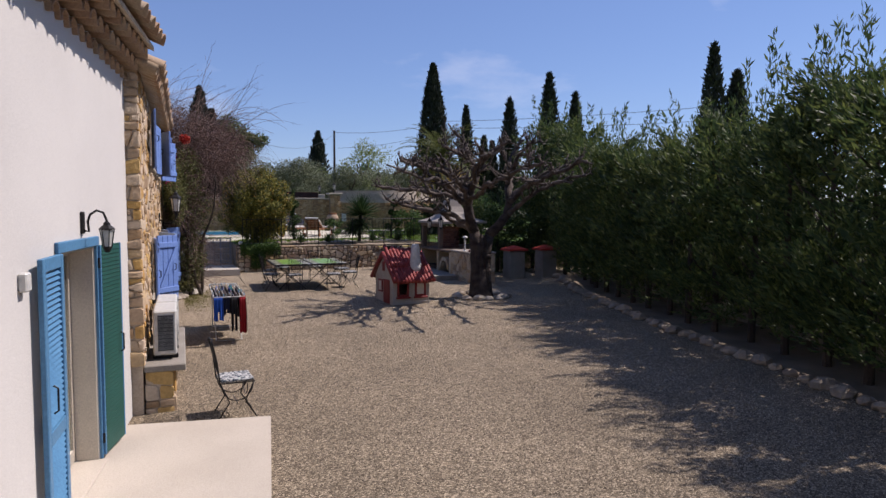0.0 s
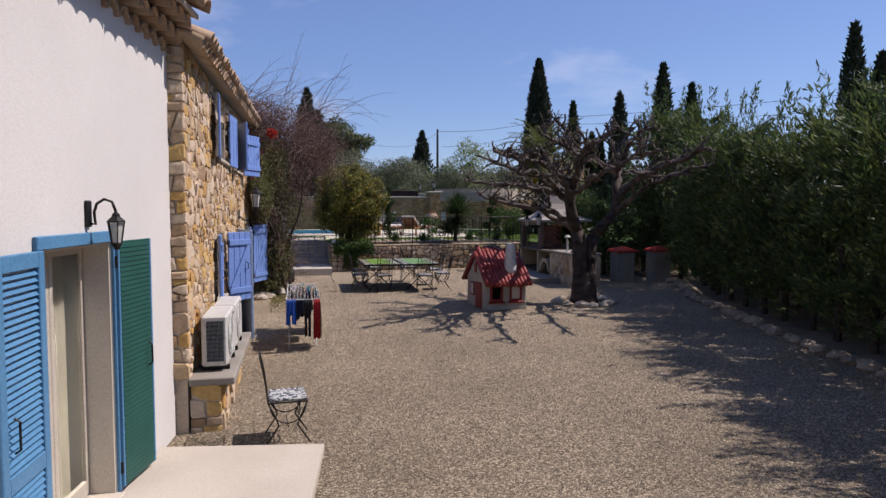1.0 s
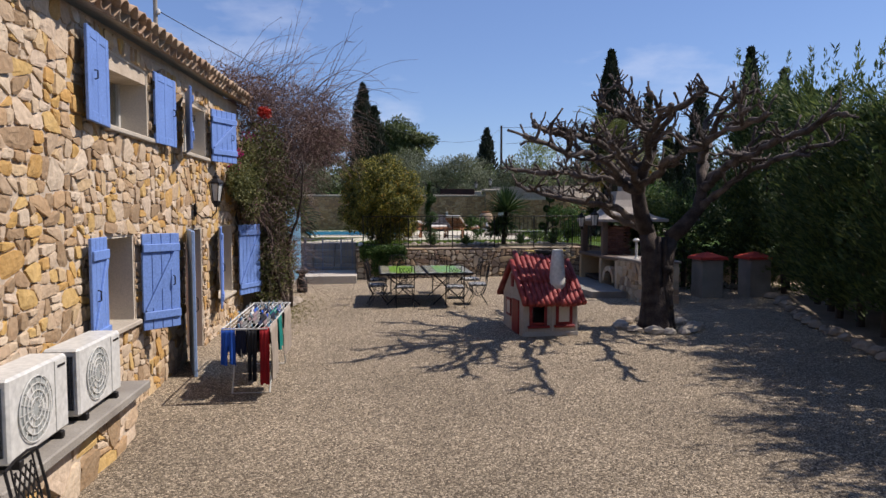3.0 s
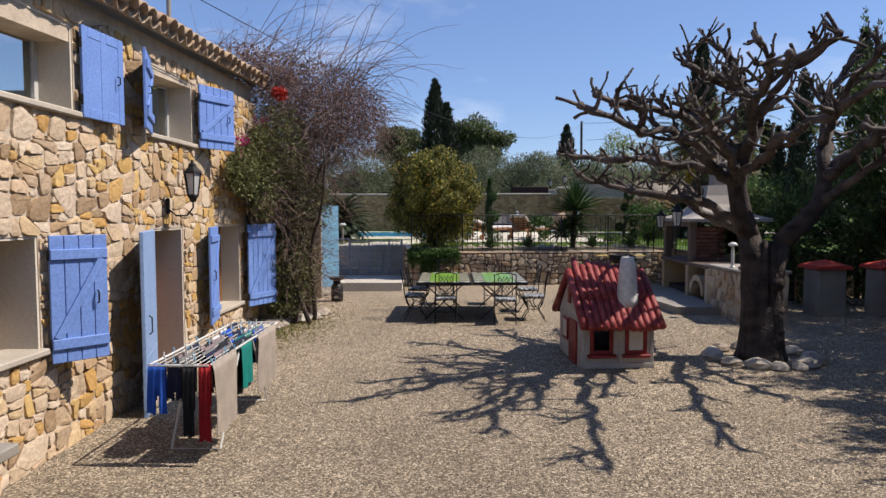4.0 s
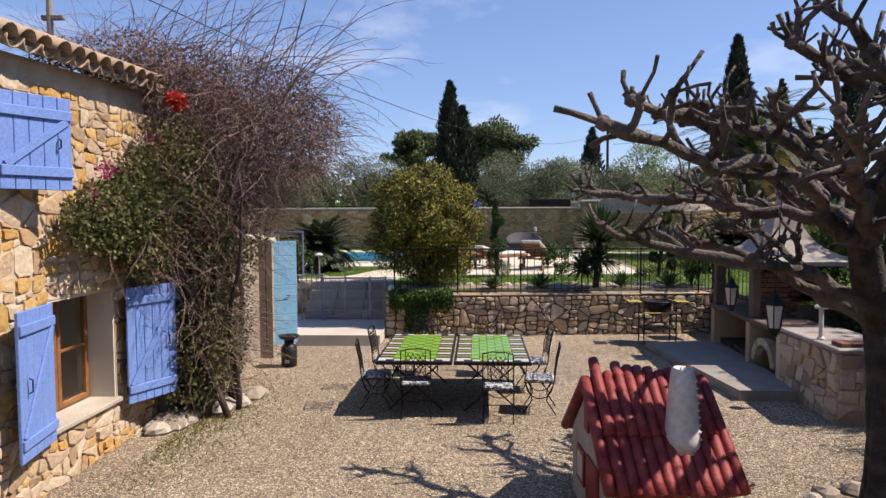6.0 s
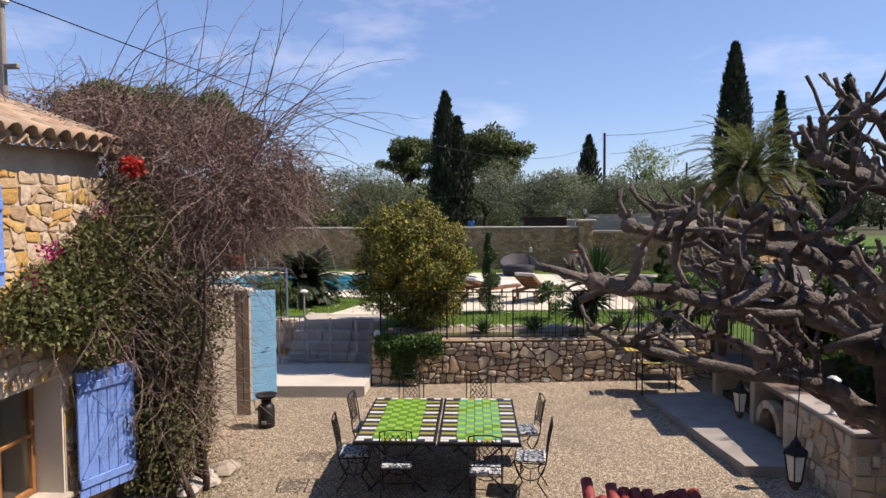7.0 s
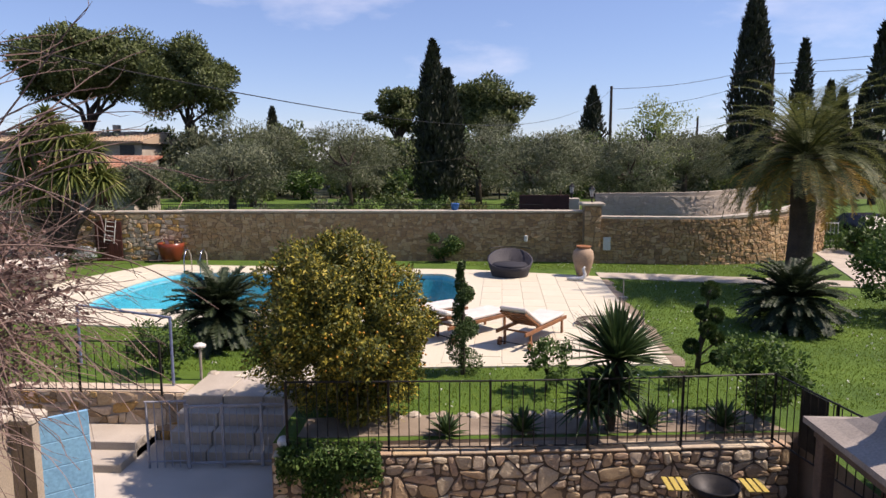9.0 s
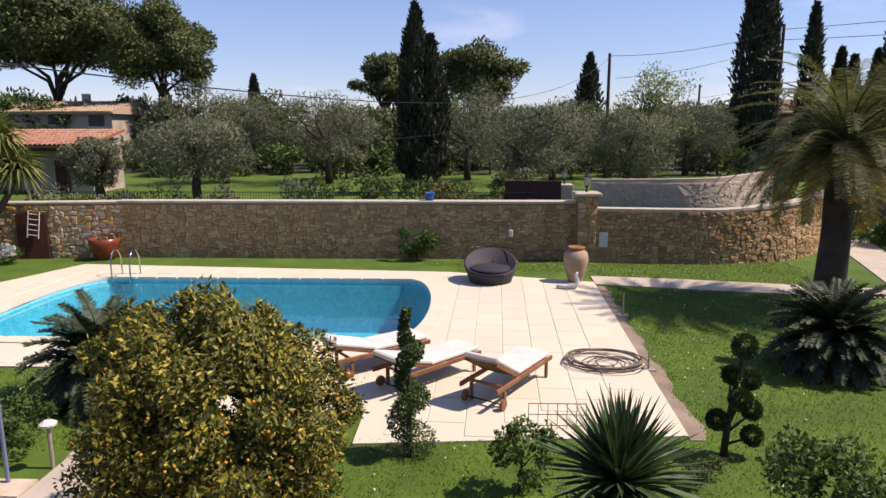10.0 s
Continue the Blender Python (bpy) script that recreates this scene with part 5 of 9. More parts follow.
def crown_tree(name, label, x, y, z, height, crown, n, leafm, size, seed, trunk=0.16, lumps=30, bark=None, stem_top=0.62, slim=0.5, shell=0.5, lump=0.34, category="tree", group="", lean=(0, 0)):
    """Trunk, limbs to the clumps, and a crown of leaves. crown: (rx, ry, rz) about the middle of the head."""
    t = thing(name, label, category, pose(x, y, z), group)
    r = random.Random(seed)
    cz = height - crown[2]
    g = Geo()
    fork = (lean[0] * 0.6, lean[1] * 0.6, max(0.3, cz - crown[2] * stem_top))
    g.tube([(0, 0, -0.1), (lean[0] * 0.3 + r.uniform(-.1, .1) * trunk * 5, lean[1] * 0.3, fork[2] * 0.5), fork], [trunk * 1.15, trunk * 0.9, trunk * 0.75], 9)
    for _ in range(9):
        d = Vector((r.uniform(-1, 1), r.uniform(-1, 1), r.uniform(0.1, 1))).normalized()
        e = Vector((lean[0] + d.x * crown[0] * 0.75, lean[1] + d.y * crown[1] * 0.75, cz + (d.z - 0.25) * crown[2] * 0.75))
        w = e - Vector(fork)
        q = w.length * 0.07
        kink = [Vector(fork) + Vector((w.x * a + r.uniform(-q, q), w.y * a + r.uniform(-q, q), w.z * b + r.uniform(-q, q) * 0.6)) for a, b in ((0.16, 0.30), (0.48, 0.50), (0.75, 0.72))]
        g.tube([fork] + kink + [e], [trunk * 0.48, trunk * 0.40, trunk * 0.27, trunk * 0.17, trunk * 0.06], 6)
    part("trunk", g, bark or TRUNK, t, smooth=True)
    p, way = lumpy((lean[0], lean[1], cz), crown, n, seed, lumps, shell, lump)
    part("crown", leaves("crown", p, size, way * 0.3 + np.array([0, 0, 0.15]), 0.8, slim, seed, leafm, face=way), leafm, t)
    return t


def column_tree(label, x, y, z, height, rad, n, seed, leafm=None, size=0.5, ragged=0.15, group="cypresses", heads=((0.0, 1.0, 1.0),)):
    """An upright Italian cypress. heads: each spire's shift, share of the height and share of the girth."""
    t = thing("cypress_tree", label, "tree", pose(x, y, z), group)
    part("trunk", Geo().tube([(0, 0, -0.2), (0, 0, height * 0.9)], [rad * 0.25, rad * 0.05], 7), TRUNK, t)
    r = np.random.default_rng(seed)
    ps, ws = [], []
    for k, (dx, hs, gs) in enumerate(heads):
        m = int(n * hs * gs / sum(q[1] * q[2] for q in heads))
        u = r.uniform(0, 1, m) ** 0.85
        a = r.uniform(0, 2 * np.pi, m)
        prof = np.clip(np.minimum(1.0, 0.38 + u * 4.5) * (1 - u ** 2.4) ** 0.85, 0.03, 1)
        bumps = 1 + ragged * np.sin(a * 3 + u * 19 + seed + k) + ragged * np.sin(a * 5 - u * 31) + ragged * 0.8 * np.sin(a * 9 + u * 57)
        q = rad * gs * prof * bumps * r.uniform(0.70, 1.06, m)
        ps.append(np.stack([np.cos(a) * q + dx * np.minimum(1, 0.3 + u), np.sin(a) * q, 0.03 * height + u * height * hs * 0.97], 1))
        ws.append(np.stack([np.cos(a) * 0.35, np.sin(a) * 0.35, np.ones(m) * 1.3], 1))
    part("crown", leaves("crown", np.concatenate(ps), size, np.concatenate(ws), 0.4, 0.36, seed, leafm or L_CYP, face=np.concatenate(ws) * np.array([2.8, 2.8, 0.1])), leafm or L_CYP, t)
    return t


def fronds(g, center, count, length, rise, droop, seed, leaflets=22, width=0.05, leaf_len=0.4, up=0.35):
    """Feathered palm fronds from a crown point, real blades on both sides of each rib."""
    r = random.Random(seed)
    for k in range(count):
        a = 2 * math.pi * (k * 0.381966) + r.uniform(-.15, .15)
        e = rise + up * (1 - 2 * (k + 0.5) / count) + r.uniform(-.12, .12)
        ln = length * r.uniform(0.85, 1.1)
        d = Vector((math.cos(a), math.sin(a), 0))
        q = Vector(center)
        pts = [q.copy()]
        for i in range(8):
            f = e - droop * ((i + 0.5) / 8) ** 1.35
            q = q + d * (ln / 8 * math.cos(f)) + Vector((0, 0, ln / 8 * math.sin(f)))
            pts.append(q.copy())
        g.tube(pts, [0.028 * (1 - 0.85 * i / 8) for i in range(9)], 4, False)
        side = d.cross(Vector((0, 0, 1)))
        for i in range(leaflets):
            s = 0.12 + 0.88 * (i + 0.5) / leaflets
            f = s * 8
            k0 = min(7, int(f))
            p = pts[k0].lerp(pts[k0 + 1], f - k0)
            tan = (pts[k0 + 1] - pts[k0]).normalized()
            nrm = side.cross(tan)
            L = leaf_len * (0.45 + 0.55 * math.sin(math.pi * min(1, s * 0.9 + 0.1)))
            for sg in (-1, 1):
                w = (side * sg * 0.9 + tan * 0.55 + nrm * r.uniform(-0.1, 0.35)).normalized()
                q = p + w * L
                b = tan * width * 0.5
                mid = p + w * L * 0.5 + Vector((0, 0, -0.03))
                g.add([p - b, p + b, mid + b, mid - b, q + Vector((0, 0, -0.10 * L))], [(0, 1, 2, 3), (3, 2, 4)])


# orange tree by the gate
ot = crown_tree("orange_tree", "dense rounded orange tree with yellow-green leaves and fruit", 2.65, 25.70, LAWN, 2.80, (1.42, 1.35, 1.40), 96000, L_ORANGE, 0.068, 43, 0.09, 190, shell=0.45, lump=0.18, slim=0.42)

# the palms
L_SAGO = leafmat("sago_leaf", (0.014, 0.026, 0.011), (0.032, 0.052, 0.022), (0.075, 0.095, 0.045), 0.2)
pt = thing("date_palm", "tall date palm with arching grey-green fronds on the lawn", "palm tree", pose(14.08, 35.8, LAWN))
pg = Geo()
pg.tube([(0, 0, -0.1), (0.02, 0, 0.6), (0.05, 0, 1.8), (0.04, 0, 3.4), (0.03, 0, 4.0)], [0.44, 0.36, 0.33, 0.36, 0.46], 14)
part("trunk", pg, TRUNK, pt, "rough scaly palm trunk", smooth=True)
fg = Geo()
fronds(fg, (0.03, 0, 3.95), 86, 3.05, 0.58, 1.35, 5, 70, 0.018, 0.34, 0.85)
fronds(fg, (0.03, 0, 3.80), 20, 2.9, 0.10, 1.05, 25, 60, 0.022, 0.36, 0.35)
part("crown", fg, L_PALM, pt)
og = Geo()
fronds(og, (0.03, 0, 3.80), 20, 2.45, -0.12, 1.25, 15, 34, 0.045, 0.34, 0.35)
part("old_fronds", og, leafmat("old_frond", (0.22, 0.12, 0.02), (0.40, 0.24, 0.03), (0.55, 0.36, 0.06), 0.2), pt, "hanging yellow-orange old fronds")

for label, x, y, n, ln, rise, seed in (("broad dark sago palm by the pool terrace", -0.8, 29.6, 62, 1.25, 0.7, 6), ("broad dark sago palm on the lawn", 11.85, 31.3, 70, 1.25, 0.7, 7)):
    c = thing("sago_palm", label, "palm", pose(x, y, LAWN), "sago palms")
    part("trunk", Geo().lathe([(0.34, -0.05), (0.33, 0.3), (0.28, 0.6), (0.12, 0.75)], 12), TRUNK, c, smooth=True)
    cg = Geo()
    fronds(cg, (0, 0, 0.64), int(n * 1.7), ln, 0.50, 0.95, seed, 38, 0.034, 0.22, 0.9)
    part("crown", cg, L_SAGO, c)

# distant trees beyond the wall
column_tree("tall dark double-headed cypress beyond the wall", 2.15, 62.4, 1.35, 11.7, 1.65, 18000, 21, size=0.39, ragged=0.14, heads=((-0.42, 1.0, 0.82), (0.55, 0.83, 0.74), (1.05, 0.66, 0.55), (-0.85, 0.62, 0.5)))
column_tree("very tall slender cypress on the skyline", 32.5, 85.5, 1.5, 20.6, 2.2, 12000, 22, size=0.54, ragged=0.08)
for k, (x, y, top, rad) in enumerate(((36.8, 83.9, 16.5, 1.15), (37.7, 72.7, 15.9, 1.35), (34.5, 58.0, 15.8, 1.2), (38.3, 59.2, 14.4, 1.0), (43.1, 45, 16.6, 1.2), (45.7, 45, 14.5, 1.5), (50.9, 45, 11.7, 1.1), (53.6, 45, 12.3, 1.3), (40.0, 85, 12.6, 0.9), (41.8, 86, 12.0, 0.9), (43.4, 85, 12.4, 0.9), (17.5, 90, 12.7, 1.6), (-24.0, 110, 12.4, 1.2))):
    column_tree("slender dark cypress on the skyline", x, y, 1.5, top - 1.5, rad, 3800, 50 + k, size=0.52, ragged=0.14)
crown_tree("umbrella_pine", "broad umbrella pine with bare forked trunk", -42.0, 95, 1.6, 20.0, (9.4, 8.0, 5.2), 55000, L_PINE, 0.47, 61, 0.55, 44, stem_top=1.55, shell=0.45, lump=0.31, slim=0.4, group="pines")
crown_tree("umbrella_pine", "broad umbrella pine with rounded head", -28.4, 93, 1.6, 17.2, (5.6, 5.2, 4.8), 32000, L_PINE, 0.44, 62, 0.50, 40, stem_top=1.55, shell=0.4, lump=0.32, slim=0.4, group="pines")
crown_tree("umbrella_pine", "dense rounded pine on the skyline", 6.1, 100, 1.6, 13.7, (5.9, 5, 4.1), 27000, L_PINE, 0.50, 63, 0.4, 80, stem_top=1.2, shell=0.2, lump=0.27, slim=0.4, group="pines")
crown_tree("umbrella_pine", "open rounded pine on the skyline", -5.0, 100, 1.6, 12.6, (4.7, 4, 2.9), 12000, L_PINE, 0.44, 64, 0.4, 36, stem_top=1.5, shell=0.45, lump=0.24, slim=0.4, group="pines")
for k, (x, y, h, rx, rz) in enumerate(((-5.6, 70, 6.8, 4.2, 2.6), (-13.7, 70, 6.9, 4.6, 2.7), (-16.8, 58, 3.8, 1.9, 1.4), (5.0, 73, 7.2, 4.4, 3.0), (11.3, 69, 6.6, 4.4, 2.8), (24, 78, 6.5, 3.6, 2.5), (17, 82, 6, 4, 2.5), (-10.5, 57, 5.2, 3.2, 2.1), (8.6, 60, 5.6, 3.3, 2.3), (15.5, 63, 5.4, 3.2, 2.2))):
    crown_tree("olive_tree", "grey-green olive tree with gnarled trunk beyond the wall", x, y, 1.4, h, (rx, rx * 0.85, rz), 13000, L_OLIVE, 0.205, 80 + k, 0.28, 34, slim=0.3, group="olives")
crown_tree("spring_tree", "pale tree in new leaf with visible branches", 19.7, 75, 1.4, 9.3, (4.2, 3.8, 3.8), 3600, L_LIGHT, 0.22, 95, 0.2, 34, lump=0.24, shell=0.4)
# thickets that close the view
r9 = random.Random(9)
for k in range(46):
    x = -78 + k * 3.9 + r9.uniform(-2, 2)
    y = 108 + r9.uniform(-8, 14)
    crown_tree("background_tree", "mixed green woodland tree closing the view", x, y, 1.5, r9.uniform(6.0, 9.0), (r9.uniform(3.4, 4.8), 3, r9.uniform(2.8, 3.8)), 1700, r9.choice((L_OLIVE, L_GREEN, L_PINE)), 0.60, 300 + k, 0.2, 16, group="far woodland")
for k in range(44):
    x, y = -34 + k * 1.6 + r9.uniform(-.8, .8), 80 + r9.uniform(-6, 9)
    crown_tree("shrub", "dark evergreen shrub beyond the wall", x, y, 1.4, r9.uniform(2.2, 3.6), (r9.uniform(1.6, 2.4), 1.6, r9.uniform(1.0, 1.7)), 700, r9.choice((L_GREEN, L_HEDGE, L_OLIVE)), 0.40, 400 + k, 0.08, 12, category="shrub", group="far shrubs")

for k in range(30):
    x, y = -46 + k * 2.75 + r9.uniform(-.9, .9), 88 + r9.uniform(-4, 5)
    hh = r9.uniform(5.6, 7.9)
    crown_tree("background_tree", "dense mixed woodland tree behind the olive grove", x, y, 1.4, hh, (r9.uniform(2.6, 3.8), 2.4, hh * 0.46), 2400, r9.choice((L_OLIVE, L_GREEN, L_PINE, L_HEDGE, L_OLIVE)), 0.44, 1300 + k, 0.16, 22, group="grove woodland")

# undergrowth between the garden wall and the olives
for k in range(46):
    x, y = -16 + k * 0.85 + r9.uniform(-.8, .8), r9.choice((44.5, 47, 51, 56)) + r9.uniform(-1, 1)
    hh = r9.uniform(0.9, 1.6) + 0.035 * (y - 44)
    crown_tree("shrub", "low dark shrub in the undergrowth beyond the wall", x, y, 1.35, hh, (r9.uniform(1.0, 1.9), 1.2, hh * 0.55), 850, r9.choice((L_GREEN, L_HEDGE, L_OLIVE, L_VINE)), 0.20, 700 + k, 0.05, 14, category="shrub", group="undergrowth")



# ---- the white wing's doorway ----
def on_white(y, z=0.0, x=0.0):
    return WM @ Vector((x, y, z))


def white_shutter(label, y_hinge, y_tip, out, paint, side, style="louvre"):
    a, b = on_white(y_hinge, 0, 0.035), on_white(y_tip, 0, out)
    s = shutter(label, (a.x, a.y), (b.x, b.y), 0.17, 2.24, paint, style, side)
    s.name = "door_shutter"
    return s


white_shutter("blue louvred door shutter folded against the white wall", WHOLE[0] - 0.02, WHOLE[0] - 0.64, 0.07, TEAL, 1)
white_shutter("dark green louvred back of a door shutter on white wall", WHOLE[2] + 0.02, WHOLE[2] + 0.62, 0.10, GREEN, -1, "ribbed")
dw = thing("door_2", "cream doorway with blue timber frame, glazed leaves and curtain", "door", WM, kind="structure")
y0, z0, y1, z1 = WHOLE
g = Geo().box((-0.11, y0 + 0.012, (z0 + z1) / 2), (0.20, 0.022, z1 - z0)).box((-0.11, y1 - 0.012, (z0 + z1) / 2), (0.20, 0.022, z1 - z0)).box((-0.11, (y0 + y1) / 2, z1 - 0.012), (0.20, y1 - y0 - 0.05, 0.022))
part("reveal", g, CREAM, dw)
part("lintel_board", Geo().box((0.018, (y0 + y1) / 2, z1 + 0.045), (0.034, y1 - y0 + 0.12, 0.09), 0.006), TEAL, dw)
for yy in (y0 - 0.012, y1 + 0.012):
    part("frame_post", Geo().box((0.012, yy, (z0 + z1) / 2), (0.03, 0.03, z1 - z0), 0.005), TEAL, dw)
part("threshold", Geo().box((-0.16, (y0 + y1) / 2, z0 - 0.02), (0.46, y1 - y0 - 0.004, 0.045), 0.01), TERRACE, dw)
DOORWOOD = mat("cream_door_paint", (0.58, 0.52, 0.43), (0.52, 0.46, 0.38), scale=3, fine=60, bump=0.05, rough=0.5)
ym_ = (y0 + y1) / 2
for a, b in ((y0 + 0.004, ym_ - 0.004), (ym_ + 0.004, y1 - 0.004)):
    leaf = part("door_leaf", Geo().box((-0.235, a + 0.03, (z0 + z1) / 2), (0.045, 0.06, z1 - z0 - 0.02), 0.006).box((-0.235, b - 0.03, (z0 + z1) / 2), (0.045, 0.06, z1 - z0 - 0.02), 0.006)
                .box((-0.235, (a + b) / 2, z0 + 0.07), (0.045, b - a - 0.12, 0.12), 0.006).box((-0.235, (a + b) / 2, z1 - 0.05), (0.045, b - a - 0.12, 0.08), 0.006), DOORWOOD, dw, "cream painted glazed door leaf")
    part("pane", Geo().box((-0.235, (a + b) / 2, (z0 + z1) / 2 + 0.02), (0.006, b - a - 0.11, z1 - z0 - 0.20)), GLASS, leaf).visible_shadow = False
cl = Geo()
cv, cf = [], []
for i in range(25):
    yy = y0 + 0.05 + (y1 - y0 - 0.1) * i / 24
    xx = -0.36 + 0.025 * math.sin(i * 1.7)
    cv += [(xx, yy, z0 + 0.01), (xx, yy, z1 - 0.03), (xx - 0.006, yy, z0 + 0.01), (xx - 0.006, yy, z1 - 0.03)]
for i in range(24):
    a, b = 4 * i, 4 * i + 4
    cf += [(a, b, b + 1, a + 1), (a + 2, a + 3, b + 3, b + 2)]
part("curtain", cl.add(cv, cf), mat("curtain_cloth", (0.50, 0.44, 0.34), (0.44, 0.38, 0.30), scale=5, fine=200, bump=0.05), dw, "cream curtain", True)
bx = tagged(part("wall_box", Geo().box((0.03, -3.62, 2.10), (0.055, 0.10, 0.13), 0.01), WHITE, None, "", False, WM), "small pale plastic electrical box on the wall", "box")


def lantern_body(s, parent, z=0.0, x=0.0):
    """A six-sided glazed coach lantern hanging from (x, 0, z)."""
    def ring(r, zz):
        return [(x + r * math.cos(2 * math.pi * i / 6), r * math.sin(2 * math.pi * i / 6), zz) for i in range(6)]
    g = Geo()
    g.lathe([(0.012 * s, 0), (0.02 * s, -0.03 * s), (0.045 * s, -0.05 * s), (0.05 * s, -0.08 * s), (0.105 * s, -0.13 * s), (0.11 * s, -0.15 * s)], 6, (x, 0, z))
    part("cap", g, IRON, parent)
    g = Geo()
    t, b = ring(0.095 * s, z - 0.15 * s), ring(0.058 * s, z - 0.40 * s)
    for i in range(6):
        part("cage_bar", Geo().tube([t[i], b[i]], 0.007 * s, 5), IRON, parent)
    g.lathe([(0.03 * s, z - 0.47 * s), (0.045 * s, z - 0.43 * s), (0.066 * s, z - 0.40 * s), (0.06 * s, z - 0.385 * s)], 6, (x, 0, 0))
    part("base_cup", g, IRON, parent)
    g = Geo().add(ring(0.088 * s, z - 0.155 * s) + ring(0.052 * s, z - 0.395 * s), [(i, (i + 1) % 6, 6 + (i + 1) % 6, 6 + i) for i in range(6)])
    part("glass", g, FROST, parent, "pale frosted glass").visible_shadow = False


FROST = mat("lantern_glass", (0.62, 0.62, 0.58), (0.55, 0.55, 0.5), bump=0, rough=0.15, gloss=0.6)


def wall_lantern(label, m, reach, s=1.0, under=False):
    """local x points out of the wall."""
    w = thing("wall_lantern", label, "lantern", m, "wall lanterns")
    part("backplate", Geo().box((0.012, 0, 0), (0.024, 0.085, 0.20), 0.008), IRON, w)
    if under:
        pts = [(0.02, 0, -0.04), (reach * 0.35, 0, -0.12), (reach * 0.75, 0, -0.12), (reach, 0, -0.02), (reach, 0, 0.06)]
        lantern_z = 0.06 + 0.46 * s
    else:
        pts = [(0.02, 0, -0.07), (reach * 0.30, 0, -0.08), (reach * 0.26, 0, 0.01), (reach * 0.36, 0, 0.075), (reach * 0.62, 0, 0.11), (reach * 0.88, 0, 0.09), (reach, 0, 0.02)]
        lantern_z = 0.03
    part("bracket", Geo().tube(pts, 0.011, 7), IRON, w, smooth=True)
    lantern_body(s, w, lantern_z, reach)
    return w


p = on_white(-2.05, 2.47, 0.0)
wall_lantern("black iron coach lantern on a curved bracket, white wall", Matrix.Translation(p) @ Matrix.Rotation(radians(-WA), 4, "Z"), 0.21, 0.64)
wall_lantern("black iron coach lantern on a scrolled bracket, stone wall", pose(FX + 0.02, 15.06, 2.40), 0.33, 1.12, True)


# ---- air conditioners on the ledge ----
def aircon(y0, y1, x0, x1, z0, z1, label):
    a = thing("air_conditioner", label, "air conditioner", pose(x0, y0, z0), "air conditioners")
    L, D, H = y1 - y0, x1 - x0, z1 - z0
    f = 0.06
    part("casing", Geo().box((D / 2, L / 2, f + (H - f) / 2), (D, L, H - f), 0.018), WHITE, a)
    cy, cz, R = L * 0.40, f + (H - f) / 2, min(H - f, L) * 0.40
    ring = Geo()
    for rr in (R, R * 0.78, R * 0.56, R * 0.34):
        pts = [(D + 0.012, cy + rr * math.cos(2 * math.pi * i / 28), cz + rr * math.sin(2 * math.pi * i / 28)) for i in range(29)]
        ring.tube(pts, 0.0045, 5, False)
    for i in range(16):
        c, s = math.cos(2 * math.pi * i / 16), math.sin(2 * math.pi * i / 16)
        ring.tube([(D + 0.012, cy + 0.05 * c, cz + 0.05 * s), (D + 0.012, cy + R * c, cz + R * s)], 0.003, 4, False)
    part("fan_grille", ring, WHITE, a)
    part("fan_shroud", Geo().tube([(D - 0.004, cy, cz), (D + 0.004, cy, cz)], R * 0.98, 28), mat("fan_shade", (0.46, 0.48, 0.45), bump=0.1), a, "grey fan opening")
    bl = Geo()
    for i in range(3):
        t = 2 * math.pi * i / 3
        bl.add([(D + 0.006, cy + 0.03 * math.cos(t), cz + 0.03 * math.sin(t)), (D + 0.008, cy + R * 0.85 * math.cos(t - 0.35), cz + R * 0.85 * math.sin(t - 0.35)), (D + 0.006, cy + R * 0.85 * math.cos(t + 0.4), cz + R * 0.85 * math.sin(t + 0.4))], [(0, 1, 2)])
    part("fan", bl, WHITE, a)
    part("access_panel", Geo().box((D + 0.004, L * 0.86, cz), (0.008, L * 0.22, (H - f) * 0.92), 0.003), WHITE, a)
    part("badge", Geo().box((D + 0.010, L * 0.86, f + (H - f) * 0.88), (0.004, L * 0.14, 0.018)), IRON, a, "dark maker's plate")
    end = Geo()
    for i in range(14):
        end.box((D * (0.22 + 0.62 * i / 13), -0.006, cz), (0.006, 0.012, (H - f) * 0.80))
    for i in range(10):
        end.box((D * 0.53, -0.009, f + (H - f) * (0.12 + 0.76 * i / 9)), (D * 0.64, 0.006, 0.005))
    part("coil_grille", end, mat("coil", (0.05, 0.06, 0.075), (0.03, 0.035, 0.045), bump=0, rough=0.5), a, "dark finned coil behind a wire guard")
    for yy in (0.12, L - 0.12):
        part("foot", Geo().box((D / 2, yy, f / 2), (D * 1.1, 0.05, f), 0.008), IRON, a)
    return a


AL = "white air-conditioner outdoor unit on the concrete ledge"
aircon(9.02, 9.86, -0.36, -0.08, 0.668, 1.30, AL + ", ribbed coil guard")
aircon(10.06, 10.94, -0.36, -0.08, 0.668, 1.28, AL + " by the window")


# ---- wrought iron chairs and the tiled tables ----
CUSHION = mat("patterned_cushion", (0.62, 0.62, 0.60), (0.05, 0.07, 0.09), scale=26, fine=60, bump=0.2, spread=(0.47, 0.53))


